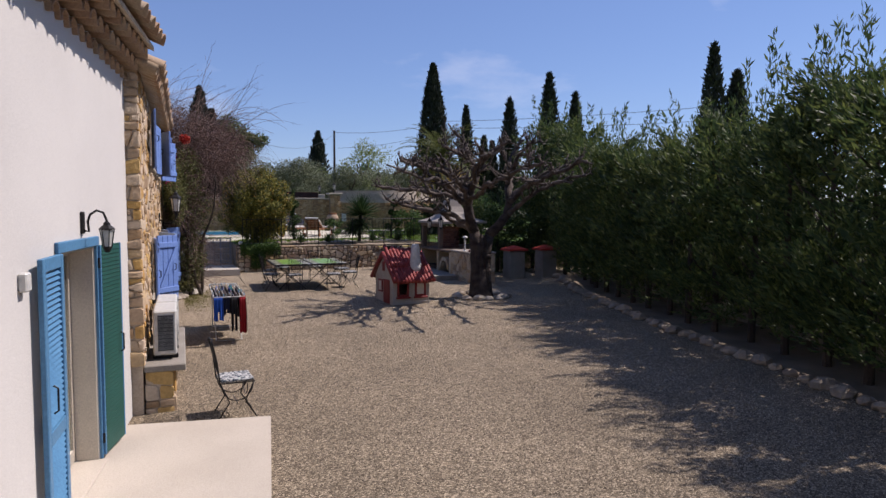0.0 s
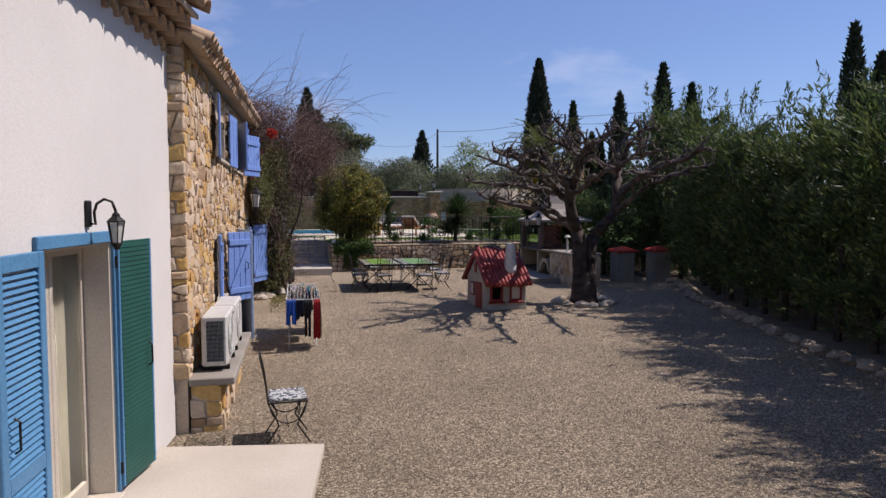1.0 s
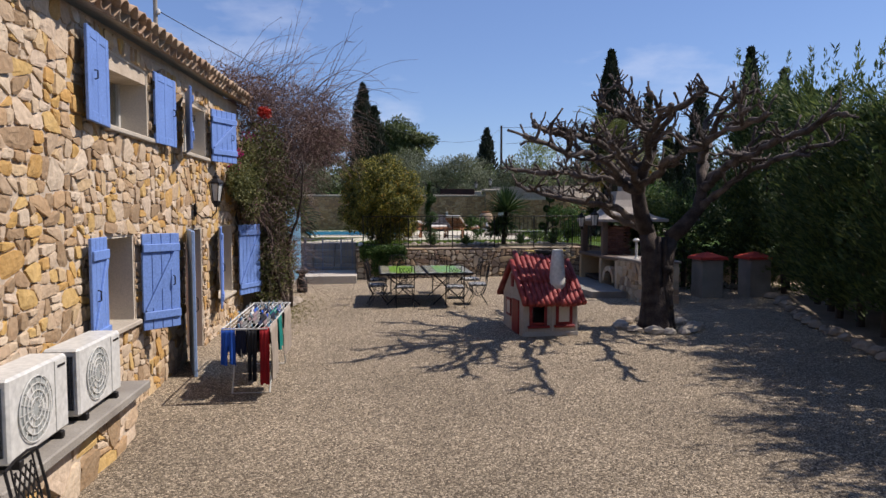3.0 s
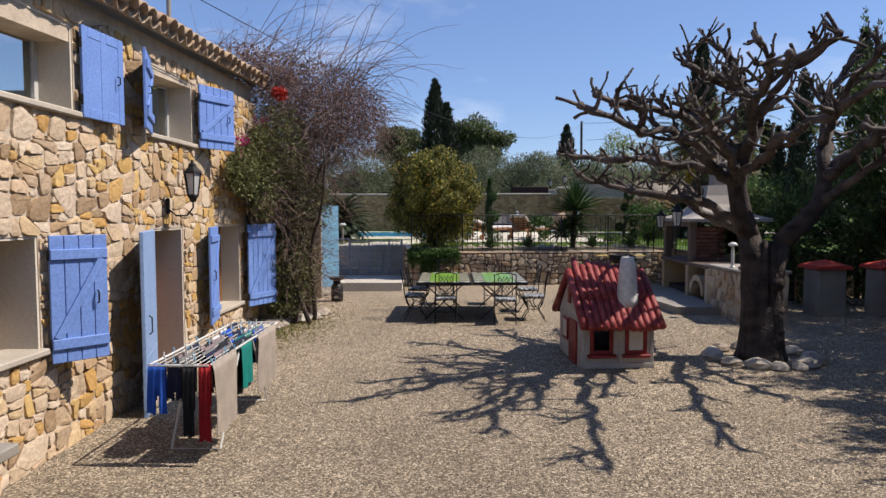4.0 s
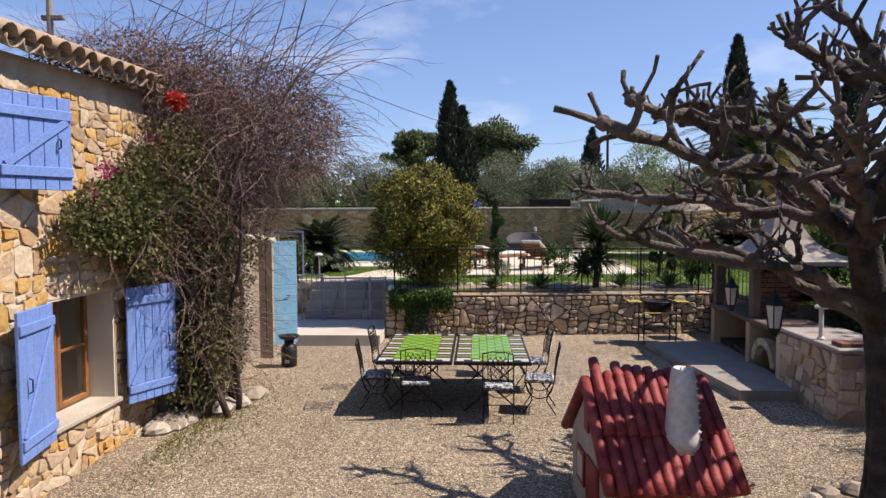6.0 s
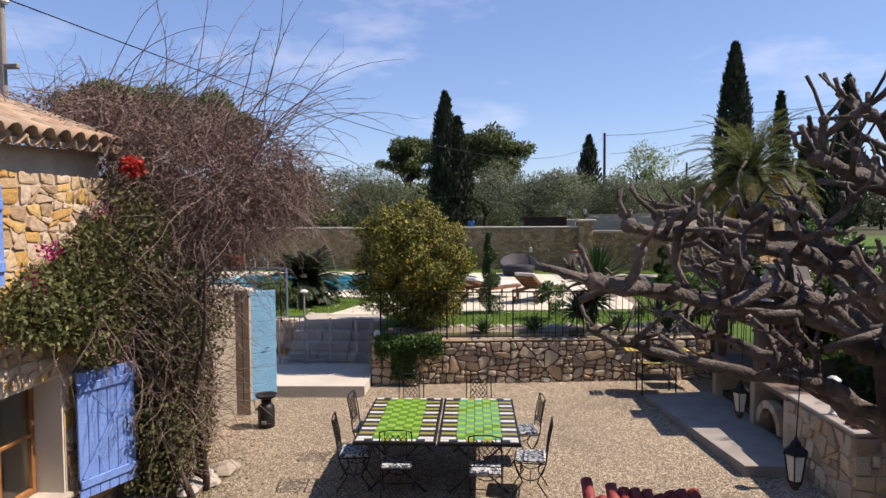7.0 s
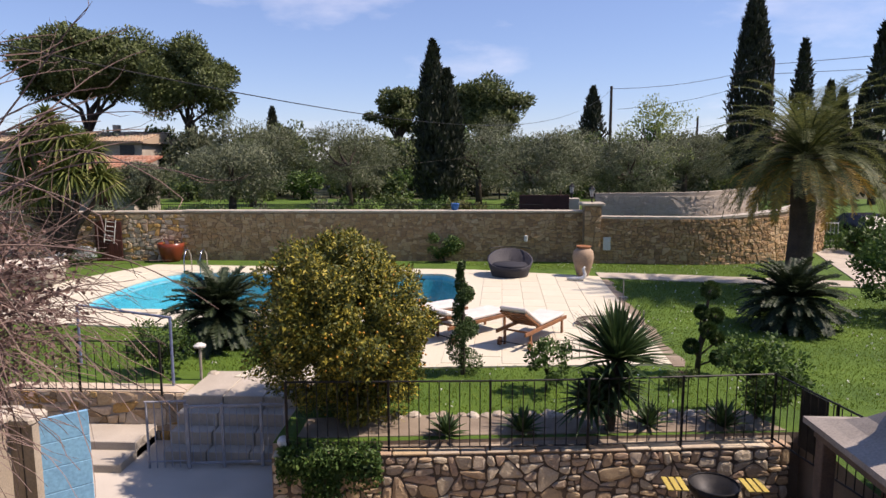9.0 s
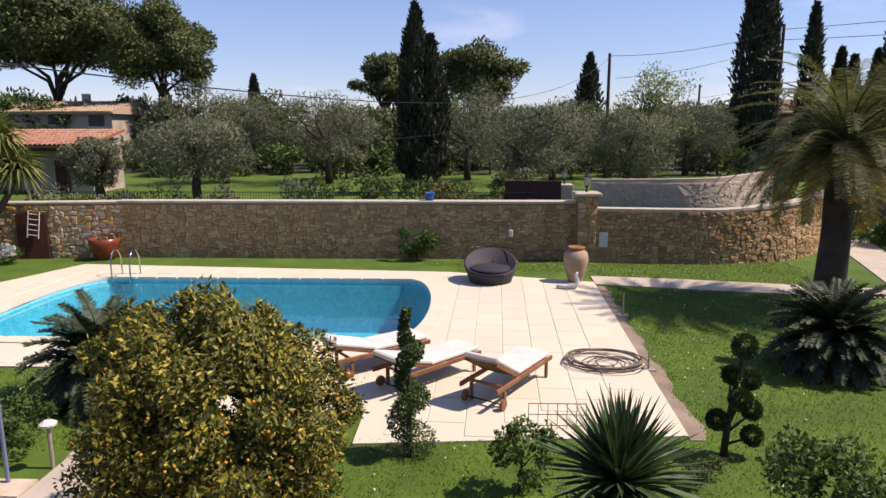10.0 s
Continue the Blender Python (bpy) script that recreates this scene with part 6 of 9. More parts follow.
def iron_chair():
    """Faces +y; the seat's middle over the origin."""
    c = thing("garden_chair", "black wrought iron chair with lattice back and patterned cushion", "chair", None, "garden chairs")
    w, d, h = 0.40, 0.40, 0.44
    fr = Geo()
    for x in (-w / 2, w / 2):
        fr.tube([(x, -d / 2, h), (x, d / 2, h)], 0.009, 6)
    for y in (-d / 2, d / 2):
        fr.tube([(-w / 2, y, h), (w / 2, y, h)], 0.009, 6)
    part("seat_frame", fr, IRON, c)
    part("cushion", Geo().box((0, 0, h + 0.028), (w * 0.98, d * 0.98, 0.045), 0.018), CUSHION, c, "black and white patterned cushion")
    for x in (-w / 2, w / 2):
        for sy in (-1, 1):
            pts = [(x, sy * d / 2, h), (x, sy * d * 0.30, h * 0.62), (x, sy * d * 0.24, h * 0.45), (x, sy * d * 0.42, h * 0.2), (x, sy * d * 0.56, 0.0)]
            part("leg", Geo().tube(pts, 0.009, 6), IRON, c, smooth=True)
        arc = [(x, d * 0.46 * math.cos(math.pi * i / 12), h - 0.02 - 0.20 * math.sin(math.pi * i / 12)) for i in range(13)]
        part("arch", Geo().tube(arc, 0.007, 6), IRON, c, smooth=True)
    arc2 = [(w / 2 * math.cos(math.pi * i / 12), d * 0.30, h - 0.02 - 0.17 * math.sin(math.pi * i / 12)) for i in range(13)]
    part("front_arch", Geo().tube(arc2, 0.007, 6), IRON, c, smooth=True)
    part("stretcher", Geo().tube([(-w / 2, 0, h * 0.42), (w / 2, 0, h * 0.42)], 0.007, 6), IRON, c)
    H = 0.94
    bk = Geo()
    for x in (-w / 2, w / 2):
        bk.tube([(x, -d / 2, h), (x, -d / 2 - 0.03, 0.7), (x * 0.98, -d / 2 - 0.08, H)], 0.009, 6)
    bk.tube([(-w * 0.49, -d / 2 - 0.08, H), (-w * 0.2, -d / 2 - 0.08, H + 0.025), (w * 0.2, -d / 2 - 0.08, H + 0.025), (w * 0.49, -d / 2 - 0.08, H)], 0.009, 6)
    bk.tube([(-w / 2, -d / 2 - 0.014, 0.56), (w / 2, -d / 2 - 0.014, 0.56)], 0.007, 6)
    for x in (-w * 0.33, w * 0.33):
        bk.tube([(x, -d / 2 - 0.014, 0.56), (x, -d / 2 - 0.08, H)], 0.006, 5)
    part("back_frame", bk, IRON, c)
    lt = Geo()
    x0, x1, za, zb = -w * 0.33, w * 0.33, 0.58, 0.90
    for k in range(-4, 8):
        for sg in (1, -1):
            a, b = [], []
            s0 = x0 + k * 0.065
            pts = []
            for zz in (za, zb):
                xx = s0 + (zz - za) * 0.75
                pts.append([xx, zz])
            lo, hi = pts
            if hi[0] < x0 or lo[0] > x1:
                continue
            if lo[0] < x0:
                lo[1] += (x0 - lo[0]) / 0.75
                lo[0] = x0
            if hi[0] > x1:
                hi[1] -= (hi[0] - x1) / 0.75
                hi[0] = x1
            f = lambda z: -d / 2 - 0.014 - 0.066 * (z - 0.56) / 0.38
            lt.tube([(sg * lo[0], f(lo[1]), lo[1]), (sg * hi[0], f(hi[1]), hi[1])], 0.0055, 4)
    part("lattice", lt, IRON, c)
    return c


first = iron_chair()
first.matrix_basis = pose(0.58, 8.42, yard(8.4), 0, 0, -86)
first["label"] = "black wrought iron chair with patterned cushion near the ledge"
TX0, TX1, TY0, TY1 = 2.47, 4.58, 19.15, 21.14
for x, y, a in ((3.02, 19.27, 3), (4.14, 19.12, -4), (2.98, 21.42, 182), (4.06, 21.44, 178), (2.42, 19.62, -84), (2.46, 20.58, -95), (4.72, 19.52, 84), (4.70, 20.52, 96)):
    ch = copy_thing(first, pose(x, y, yard(y), 0, 0, a))
    ch["label"] = "black wrought iron chair with lattice back at the tiled table"

T_DARK = mat("dark_tile", (0.045, 0.045, 0.05), (0.03, 0.03, 0.035), bump=0.05, rough=0.35)
T_WHITE = mat("white_tile", (0.70, 0.68, 0.60), (0.62, 0.60, 0.53), bump=0.05, rough=0.35)
T_G1 = mat("light_green_tile", (0.30, 0.48, 0.06), (0.26, 0.42, 0.05), bump=0.05, rough=0.35)
T_G2 = mat("dark_green_tile", (0.10, 0.27, 0.03), (0.09, 0.23, 0.03), bump=0.05, rough=0.35)
T_OCH = mat("olive_tile", (0.33, 0.30, 0.06), (0.28, 0.26, 0.05), bump=0.05, rough=0.35)
TEALT = mat("sea_green_tile", (0.12, 0.35, 0.16), (0.10, 0.30, 0.14), bump=0.05, rough=0.35)


def tiled_table(x0, x1, dark2):
    t = thing("garden_table", "iron garden table topped with green, white and black tiles", "table", pose(x0, TY0, yard(20)), "garden tables")
    w, l, h = x1 - x0, TY1 - TY0, 0.75
    part("top_frame", Geo().box((w / 2, l / 2, h - 0.025), (w, l, 0.05), 0.008), IRON, t)
    meshes = {}

    def tile(mat_, sx, sy, x, y, rot=0):
        key = (mat_.name, round(sx, 3), round(sy, 3))
        if key not in meshes:
            meshes[key] = Geo().box((0, 0, 0.004), (sx, sy, 0.009), 0.002).mesh("tile")
            meshes[key].materials.append(mat_)
        ob = new("tile", meshes[key])
        ob.parent, ob.matrix_basis = t, pose(x, y, h - 0.001, 0, 0, rot)

    m, bw = 0.03, 0.2
    rows = 20
    pitch = (l - 2 * m - 0.16) / rows
    for k in range(rows):
        y = m + 0.08 + (k + 0.5) * pitch
        a = (T_WHITE, T_DARK, T_OCH, T_DARK)[k % 4]
        for x in (m + bw / 2, w - m - bw / 2):
            tile(a, bw - 0.006, pitch - 0.006, x, y)
    # lozenges in the middle
    cw = w - 2 * m - 2 * bw
    nx, ny = 5, 15
    tile_w, tile_l = cw / nx, (rows * pitch) / ny
    for i in range(nx):
        for j in range(ny):
            tile(T_G1 if (i + j) % 2 else dark2 if (i * 7 + j * 3) % 5 else T_G2, tile_w - 0.005, tile_l - 0.005, m + bw + (i + 0.5) * tile_w, m + 0.08 + (j + 0.5) * tile_l)
    n = 9
    for y in (m + 0.035, l - m - 0.035):
        for i in range(n):
            tile((T_WHITE, T_DARK)[i % 2] if i not in (3, 5) else T_OCH, (w - 2 * m) / n - 0.006, 0.07, m + (i + 0.5) * (w - 2 * m) / n, y)
    for y in (0.28, l - 0.28):
        for sx in (0, 1):
            xa, xb = (0.14, w - 0.14) if sx else (w - 0.14, 0.14)
            pts = [(xa + (xb - xa) * i / 8, y, (h - 0.05) * (1 - i / 8) ) for i in range(9)]
            part("leg", Geo().tube(pts, 0.013, 6), IRON, t)
    part("stretcher", Geo().tube([(w / 2, 0.28, 0.35), (w / 2, l - 0.28, 0.35)], 0.010, 6), IRON, t)
    return t


tiled_table(TX0, (TX0 + TX1) / 2 - 0.012, T_G2)
tiled_table((TX0 + TX1) / 2 + 0.012, TX1, TEALT)


# ---- the playhouse ----
def playhouse():
    P = thing("playhouse", "little white playhouse with red log roof and white chimney", "playhouse", pose(4.905, 15.74, yard(16), 0, 0, 4) @ Matrix.Diagonal((0.90, 0.96, 0.92, 1)))
    w, d, e, ap = 1.12, 1.30, 0.74, 1.38
    WALLW = mat("playhouse_wall", (0.55, 0.50, 0.43), (0.44, 0.39, 0.33), scale=4, fine=50, bump=0.3)
    ym = d / 2
    g = Geo()
    # front wall with an opening
    for a, b, c, dd_ in ((0, 0.16, 0, e), (0.16, 0.46, 0, 0.26), (0.16, 0.46, 0.62, e), (0.46, w, 0, e)):
        g.box(((a + b) / 2, 0.03, (c + dd_) / 2), (b - a, 0.06, dd_ - c))
    g.box((w / 2, d - 0.03, e / 2), (w, 0.06, e))
    for x in (0.03, w - 0.03):
        g.add([(x - 0.03, 0.06, 0), (x + 0.03, 0.06, 0), (x + 0.03, d - 0.06, 0), (x - 0.03, d - 0.06, 0), (x - 0.03, 0.06, e + 0.05), (x + 0.03, 0.06, e + 0.05), (x + 0.03, d - 0.06, e + 0.05), (x - 0.03, d - 0.06, e + 0.05), (x - 0.03, ym, ap - 0.06), (x + 0.03, ym, ap - 0.06)],
              [(0, 3, 7, 8, 4), (1, 5, 9, 6, 2), (0, 4, 5, 1), (3, 2, 6, 7), (4, 8, 9, 5), (8, 7, 6, 9), (0, 1, 2, 3)])
    part("wall", g, WALLW, P, "scuffed cream wall")
    part("floor", Geo().box((w / 2, d / 2, 0.02), (w - 0.13, d - 0.13, 0.04)), WOOD, P)
    part("plinth", Geo().box((w / 2, -0.012, 0.04), (w + 0.02, 0.02, 0.08), 0.005), WALLW, P)

    def frame_(x0, x1, za, zb, panel):
        for q in (Geo().box((x0, -0.012, (za + zb) / 2), (0.06, 0.03, zb - za + 0.06), 0.006), Geo().box((x1, -0.012, (za + zb) / 2), (0.06, 0.03, zb - za + 0.06), 0.006),
                  Geo().box(((x0 + x1) / 2, -0.012, za), (x1 - x0 - 0.06, 0.028, 0.06), 0.006), Geo().box(((x0 + x1) / 2, -0.012, zb), (x1 - x0 - 0.06, 0.028, 0.06), 0.006)):
            part("window_frame", q, RED, P)
        part("sill", Geo().box(((x0 + x1) / 2, -0.035, za - 0.05), (x1 - x0 + 0.14, 0.08, 0.05), 0.01), RED, P)
        if panel:
            part("window_panel", Geo().box(((x0 + x1) / 2, -0.006, (za + zb) / 2), (x1 - x0 - 0.06, 0.012, zb - za - 0.06), 0.003), CREAM, P, "cream board in the window")

    frame_(0.16, 0.46, 0.24, 0.60, False)
    frame_(0.70, 0.98, 0.24, 0.60, True)
    for x in (0.03, 0.60, w - 0.03):
        part("post", Geo().box((x, -0.008, e / 2), (0.05, 0.02, e), 0.005), WALLW, P)
    # side door and shutter, on the face towards -x
    part("side_door", Geo().box((-0.014, 0.42, 0.34), (0.03, 0.42, 0.66), 0.008), RED, P, "red plank door")
    part("side_window", Geo().box((-0.012, 0.88, 0.46), (0.026, 0.30, 0.36), 0.006), RED, P)
    part("gable_ornament", Geo().box((-0.012, ym, 1.02), (0.024, 0.16, 0.26), 0.006), RED, P)
    part("side_window_panel", Geo().box((-0.02, 0.88, 0.46), (0.02, 0.2, 0.26), 0.004), CREAM, P)
    # roof boards and logs
    slope = math.atan2(ap - e, ym + 0.12)
    for sg in (-1, 1):
        ye = -0.22 if sg < 0 else d + 0.22
        ze = ap - abs(ye - ym) * math.tan(slope)
        b = Geo().add([(-0.01, ym, ap - 0.04), (w + 0.01, ym, ap - 0.04), (w + 0.01, ye, ze - 0.04), (-0.01, ye, ze - 0.04), (-0.01, ym, ap), (w + 0.01, ym, ap), (w + 0.01, ye, ze), (-0.01, ye, ze)],
                      [(0, 1, 2, 3), (4, 7, 6, 5), (0, 4, 5, 1), (2, 6, 7, 3), (1, 5, 6, 2), (0, 3, 7, 4)])
        part("roof_board", b, RED, P)
        r = random.Random(8)
        n = 10
        for tier, (t0, t1) in enumerate(((-0.03, 0.60), (0.50, 1.06))):
            for k in range(n):
                x = 0.03 + (w - 0.06) * (k + 0.5) / n
                a0, a1 = t0 + r.uniform(-.02, .02) - (r.uniform(0, 0.15) if tier == 0 and sg < 0 else 0), t1 + r.uniform(-.02, .02)
                lift = 0.045 + (0.03 if tier == 0 else 0.0)
                q = []
                for i in range(5):
                    s = a0 + (a1 - a0) * i / 4
                    q.append((x + r.uniform(-.006, .006), ym + (ye - ym) * s, ap + (ze - ap) * s + lift * math.cos(slope) + r.uniform(-.004, .004)))
                part("roof_log", Geo().tube(q, [0.052, 0.058, 0.061, 0.059, 0.063], 9), REDLOG, P, smooth=True)
        for x in (-0.03, w + 0.03):
            q = [(x, ym + (ye - ym) * s, ap + (ze - ap) * s + 0.02) for s in (0, 0.5, 1.03)]
            part("verge_log", Geo().tube(q, 0.058, 9), REDLOG, P, smooth=True)
    r = random.Random(2)
    prof = [(0.165, 0.0), (0.158, 0.12), (0.15, 0.24), (0.14, 0.38), (0.128, 0.52), (0.112, 0.66), (0.10, 0.74), (0.09, 0.75), (0.085, 0.70)]
    part("chimney", Geo().lathe(prof, 14, (0.74, 0.12, 0.90)), WHITE, P, "rough white tapered chimney", True)
    for k in range(9):
        part("chimney_tile", Geo().box((0.74 + 0.128 - 0.006 * k, 0.06, 1.02 + 0.066 * k), (0.05, 0.07, 0.018), 0.006), WHITE, P)
    return P


playhouse()

# stones round the mulberry
r = random.Random(17)
for k in range(15):
    a = 2 * math.pi * k / 15 + r.uniform(-.1, .1)
    x, y = 7.62 + math.cos(a) * r.uniform(0.62, 0.76), 16.35 + math.sin(a) * r.uniform(0.58, 0.72)
    boulder("ring_stone", "rounded pale stone in the ring round the mulberry", x, y, yard(y), r.uniform(0.12, 0.20), r, "stones round the mulberry", "stone", flat=0.75)
for k in range(26):
    t = r.random()
    x, y = -0.28 + 0.80 * t + r.uniform(-.12, .12), 18.45 + 1.6 * t + r.uniform(-.2, .2)
    boulder("bed_stone", "pale rough stone at the foot of the creeper", x, y, yard(y), r.uniform(0.12, 0.25), r, "creeper bed stones", "stone")


# ---- drying rack ----
def cloth(name, mat_, y0, y1, x, front, back, top, seed, label="", taper=1.0, parent=None, legs=9.0):
    """A piece of washing folded over a bar along y at (x, top); front hangs towards +x."""
    r = random.Random(seed)
    n, m = 14, 10
    ph = r.uniform(0, 6)
    path = [(0.014, -front * (1 - i / m)) for i in range(m)] + [(0.0, 0.012)] + [(-0.014, -back * (i + 1) / m) for i in range(m)]
    grid = []
    for ox, oz in path:
        row = []
        for i in range(n + 1):
            u = i / n
            k = 1 + (taper - 1) * min(1, -oz / max(front, 0.01)) if oz < 0 else 1
            yy = (y0 + y1) / 2 + (u - 0.5) * (y1 - y0) * k
            a = min(1, max(0, -oz) * 3) * 0.016
            row.append((x + ox + a * math.sin(u * 17 + ph) + 0.5 * a * math.sin(u * 31 + ph * 2), yy, top + oz + 0.01 * math.sin(u * 9 + ph) * (oz < -0.2)))
        grid.append(row)
    g = Geo()
    R, C = len(grid), n + 1
    for off in (0.0, 0.005):
        g.add([(px + off, py, pz + off * 0.5) for row in grid for px, py, pz in row], [(a * C + b, a * C + b + 1, (a + 1) * C + b + 1, (a + 1) * C + b) if off else (a * C + b, (a + 1) * C + b, (a + 1) * C + b + 1, a * C + b + 1) for a in range(R - 1) for b in range(C - 1) if not (path[a][1] < -legs and b in (n // 2 - 1, n // 2))])
    ob = part(name, g, mat_, parent, "", True)
    return tagged(ob, label, "laundry", "washing on the rack")


def drying_rack():
    x0, x1, y0, y1, h = 0.52, 1.05, 12.42, 14.62, 0.865
    gz = yard(13.4)
    K = thing("drying_rack", "white wire clothes drying rack on the gravel", "drying rack")
    t = gz + h
    part("end_rail", Geo().tube([(x0, y0, t), (x1, y0, t)], 0.012, 7), WHITE, K)
    part("end_rail", Geo().tube([(x0, y1, t), (x1, y1, t)], 0.012, 7), WHITE, K)
    part("side_rail", Geo().tube([(x0, y0, t), (x0, y1, t)], 0.011, 7), WHITE, K)
    part("side_rail", Geo().tube([(x1, y0, t), (x1, y1, t)], 0.011, 7), WHITE, K)
    n = 8
    for i in range(n):
        x = x0 + (x1 - x0) * (i + 1) / (n + 1)
        part("wire", Geo().tube([(x, y0, t), (x, y1, t)], 0.004, 5), WHITE, K)
    for ya, yb in ((12.75, 13.30), (14.30, 13.70)):
        pts = [(x0 + 0.02, yb, t - 0.02), (x0 + 0.04, ya, gz + 0.015), (x1 - 0.04, ya, gz + 0.015), (x1 - 0.02, yb, t - 0.02)]
        part("leg", Geo().tube(pts, 0.011, 7), WHITE, K)
    r = random.Random(4)
    for k in range(46):
        x = x0 + (x1 - x0) * r.randint(0, 9) / 9
        y = r.uniform(y0 + 0.05, y1 - 0.05)
        tagged(part("clothes_peg", Geo().box((x, y, t + 0.015), (0.014, 0.012, 0.07), 0.003, Matrix.Rotation(r.uniform(-.4, .4), 3, "Y")), (WHITE, SKYBLUE)[r.random() < 0.3], None), "plastic clothes peg clipped to the rack", "peg", "clothes pegs")
    C = lambda n_, c: mat(n_, c, tuple(v * 0.8 for v in c), scale=8, fine=220, bump=0.2, dist=0.002)
    BEIGE, REDC, BLACK, TEALC, BLUEC, GREYC, MAUVE = C("beige_towel", (0.42, 0.35, 0.28)), C("red_cloth", (0.42, 0.015, 0.02)), C("black_cloth", (0.015, 0.015, 0.018)), C("teal_cloth", (0.0, 0.22, 0.18)), C("blue_cloth", (0.015, 0.10, 0.50)), C("grey_cloth", (0.20, 0.19, 0.18)), C("mauve_cloth", (0.28, 0.20, 0.20))
    cloth("towel", BEIGE, 12.46, 13.08, x1 + 0.005, 0.66, 0.22, t, 1, "beige bath towel folded over the rack", 0.98)
    cloth("towel", BEIGE, 13.80, 14.48, x1 + 0.005, 0.62, 0.25, t, 2, "second beige bath towel folded over the rack")
    cloth("sports_shirt", TEALC, 13.26, 13.60, x1 - 0.01, 0.44, 0.16, t, 3, "teal green sports shirt on the rack", 1.15)
    cloth("black_shirt", BLACK, 13.10, 13.78, x1 - 0.06, 0.50, 0.12, t, 4, "black garment hung behind the teal shirt", 0.8)

    def end_cloth(name, m_, xa, xb, front, back, seed, label, taper=1.0, legs=9.0, y=None):
        """A piece folded over the end rail, so that it faces along the yard."""
        ob = cloth(name, m_, -(xb - xa) / 2, (xb - xa) / 2, 0, front, back, t, seed, label, taper, None, legs)
        ob.matrix_basis = pose((xa + xb) / 2, y0 if y is None else y, 0, 0, 0, -90)

    NAVY = C("navy_cloth", (0.012, 0.018, 0.05))
    end_cloth("blue_shorts", BLUEC, x0 + 0.0, x0 + 0.15, 0.42, 0.30, 7, "blue and white striped shorts on the rack", 1.15, 0.24)
    end_cloth("navy_shorts", NAVY, x0 + 0.16, x0 + 0.27, 0.30, 0.30, 8, "navy shorts hanging from the rack end", 1.1, 0.22, y0 + 0.03)
    end_cloth("black_trousers", BLACK, x0 + 0.29, x0 + 0.40, 0.62, 0.4, 6, "black trousers hanging from the rack end", 0.95, 0.30)
    end_cloth("red_trousers", REDC, x0 + 0.44, x0 + 0.545, 0.66, 0.35, 5, "red trousers hanging from the rack end", 1.1, 0.72)
    for k in range(38):
        y = r.uniform(y0 + 0.15, y1 - 0.4)
        m_ = r.choice((GREYC, NAVY, BLACK, BLUEC, WHITE, GREYC, MAUVE, C("pale_blue_cloth", (0.25, 0.34, 0.48)) if k == 0 else NAVY))
        cloth("undershirt", m_, y, y + r.uniform(0.2, 0.4), x0 + (x1 - x0) * r.randint(1, 7) / 9, r.uniform(0.18, 0.4), r.uniform(0.18, 0.4), t, 60 + k, "garment draped over the wires of the rack")
    cloth("teal_top", TEALC, 13.5, 14.3, x1 - 0.14, 0.30, 0.30, t, 95, "teal cloth draped over the rack wires")
    for k in range(9):
        y = 12.95 + k * 0.16
        cloth("sock", r.choice((GREYC, MAUVE, BLACK, BLUEC, BEIGE)), y, y + 0.11, x0 + (x1 - x0) * r.choice((2, 3, 4, 5, 6)) / 9, 0.14, 0.12, t, 20 + k, "small garment pegged on the rack wires")


drying_rack()


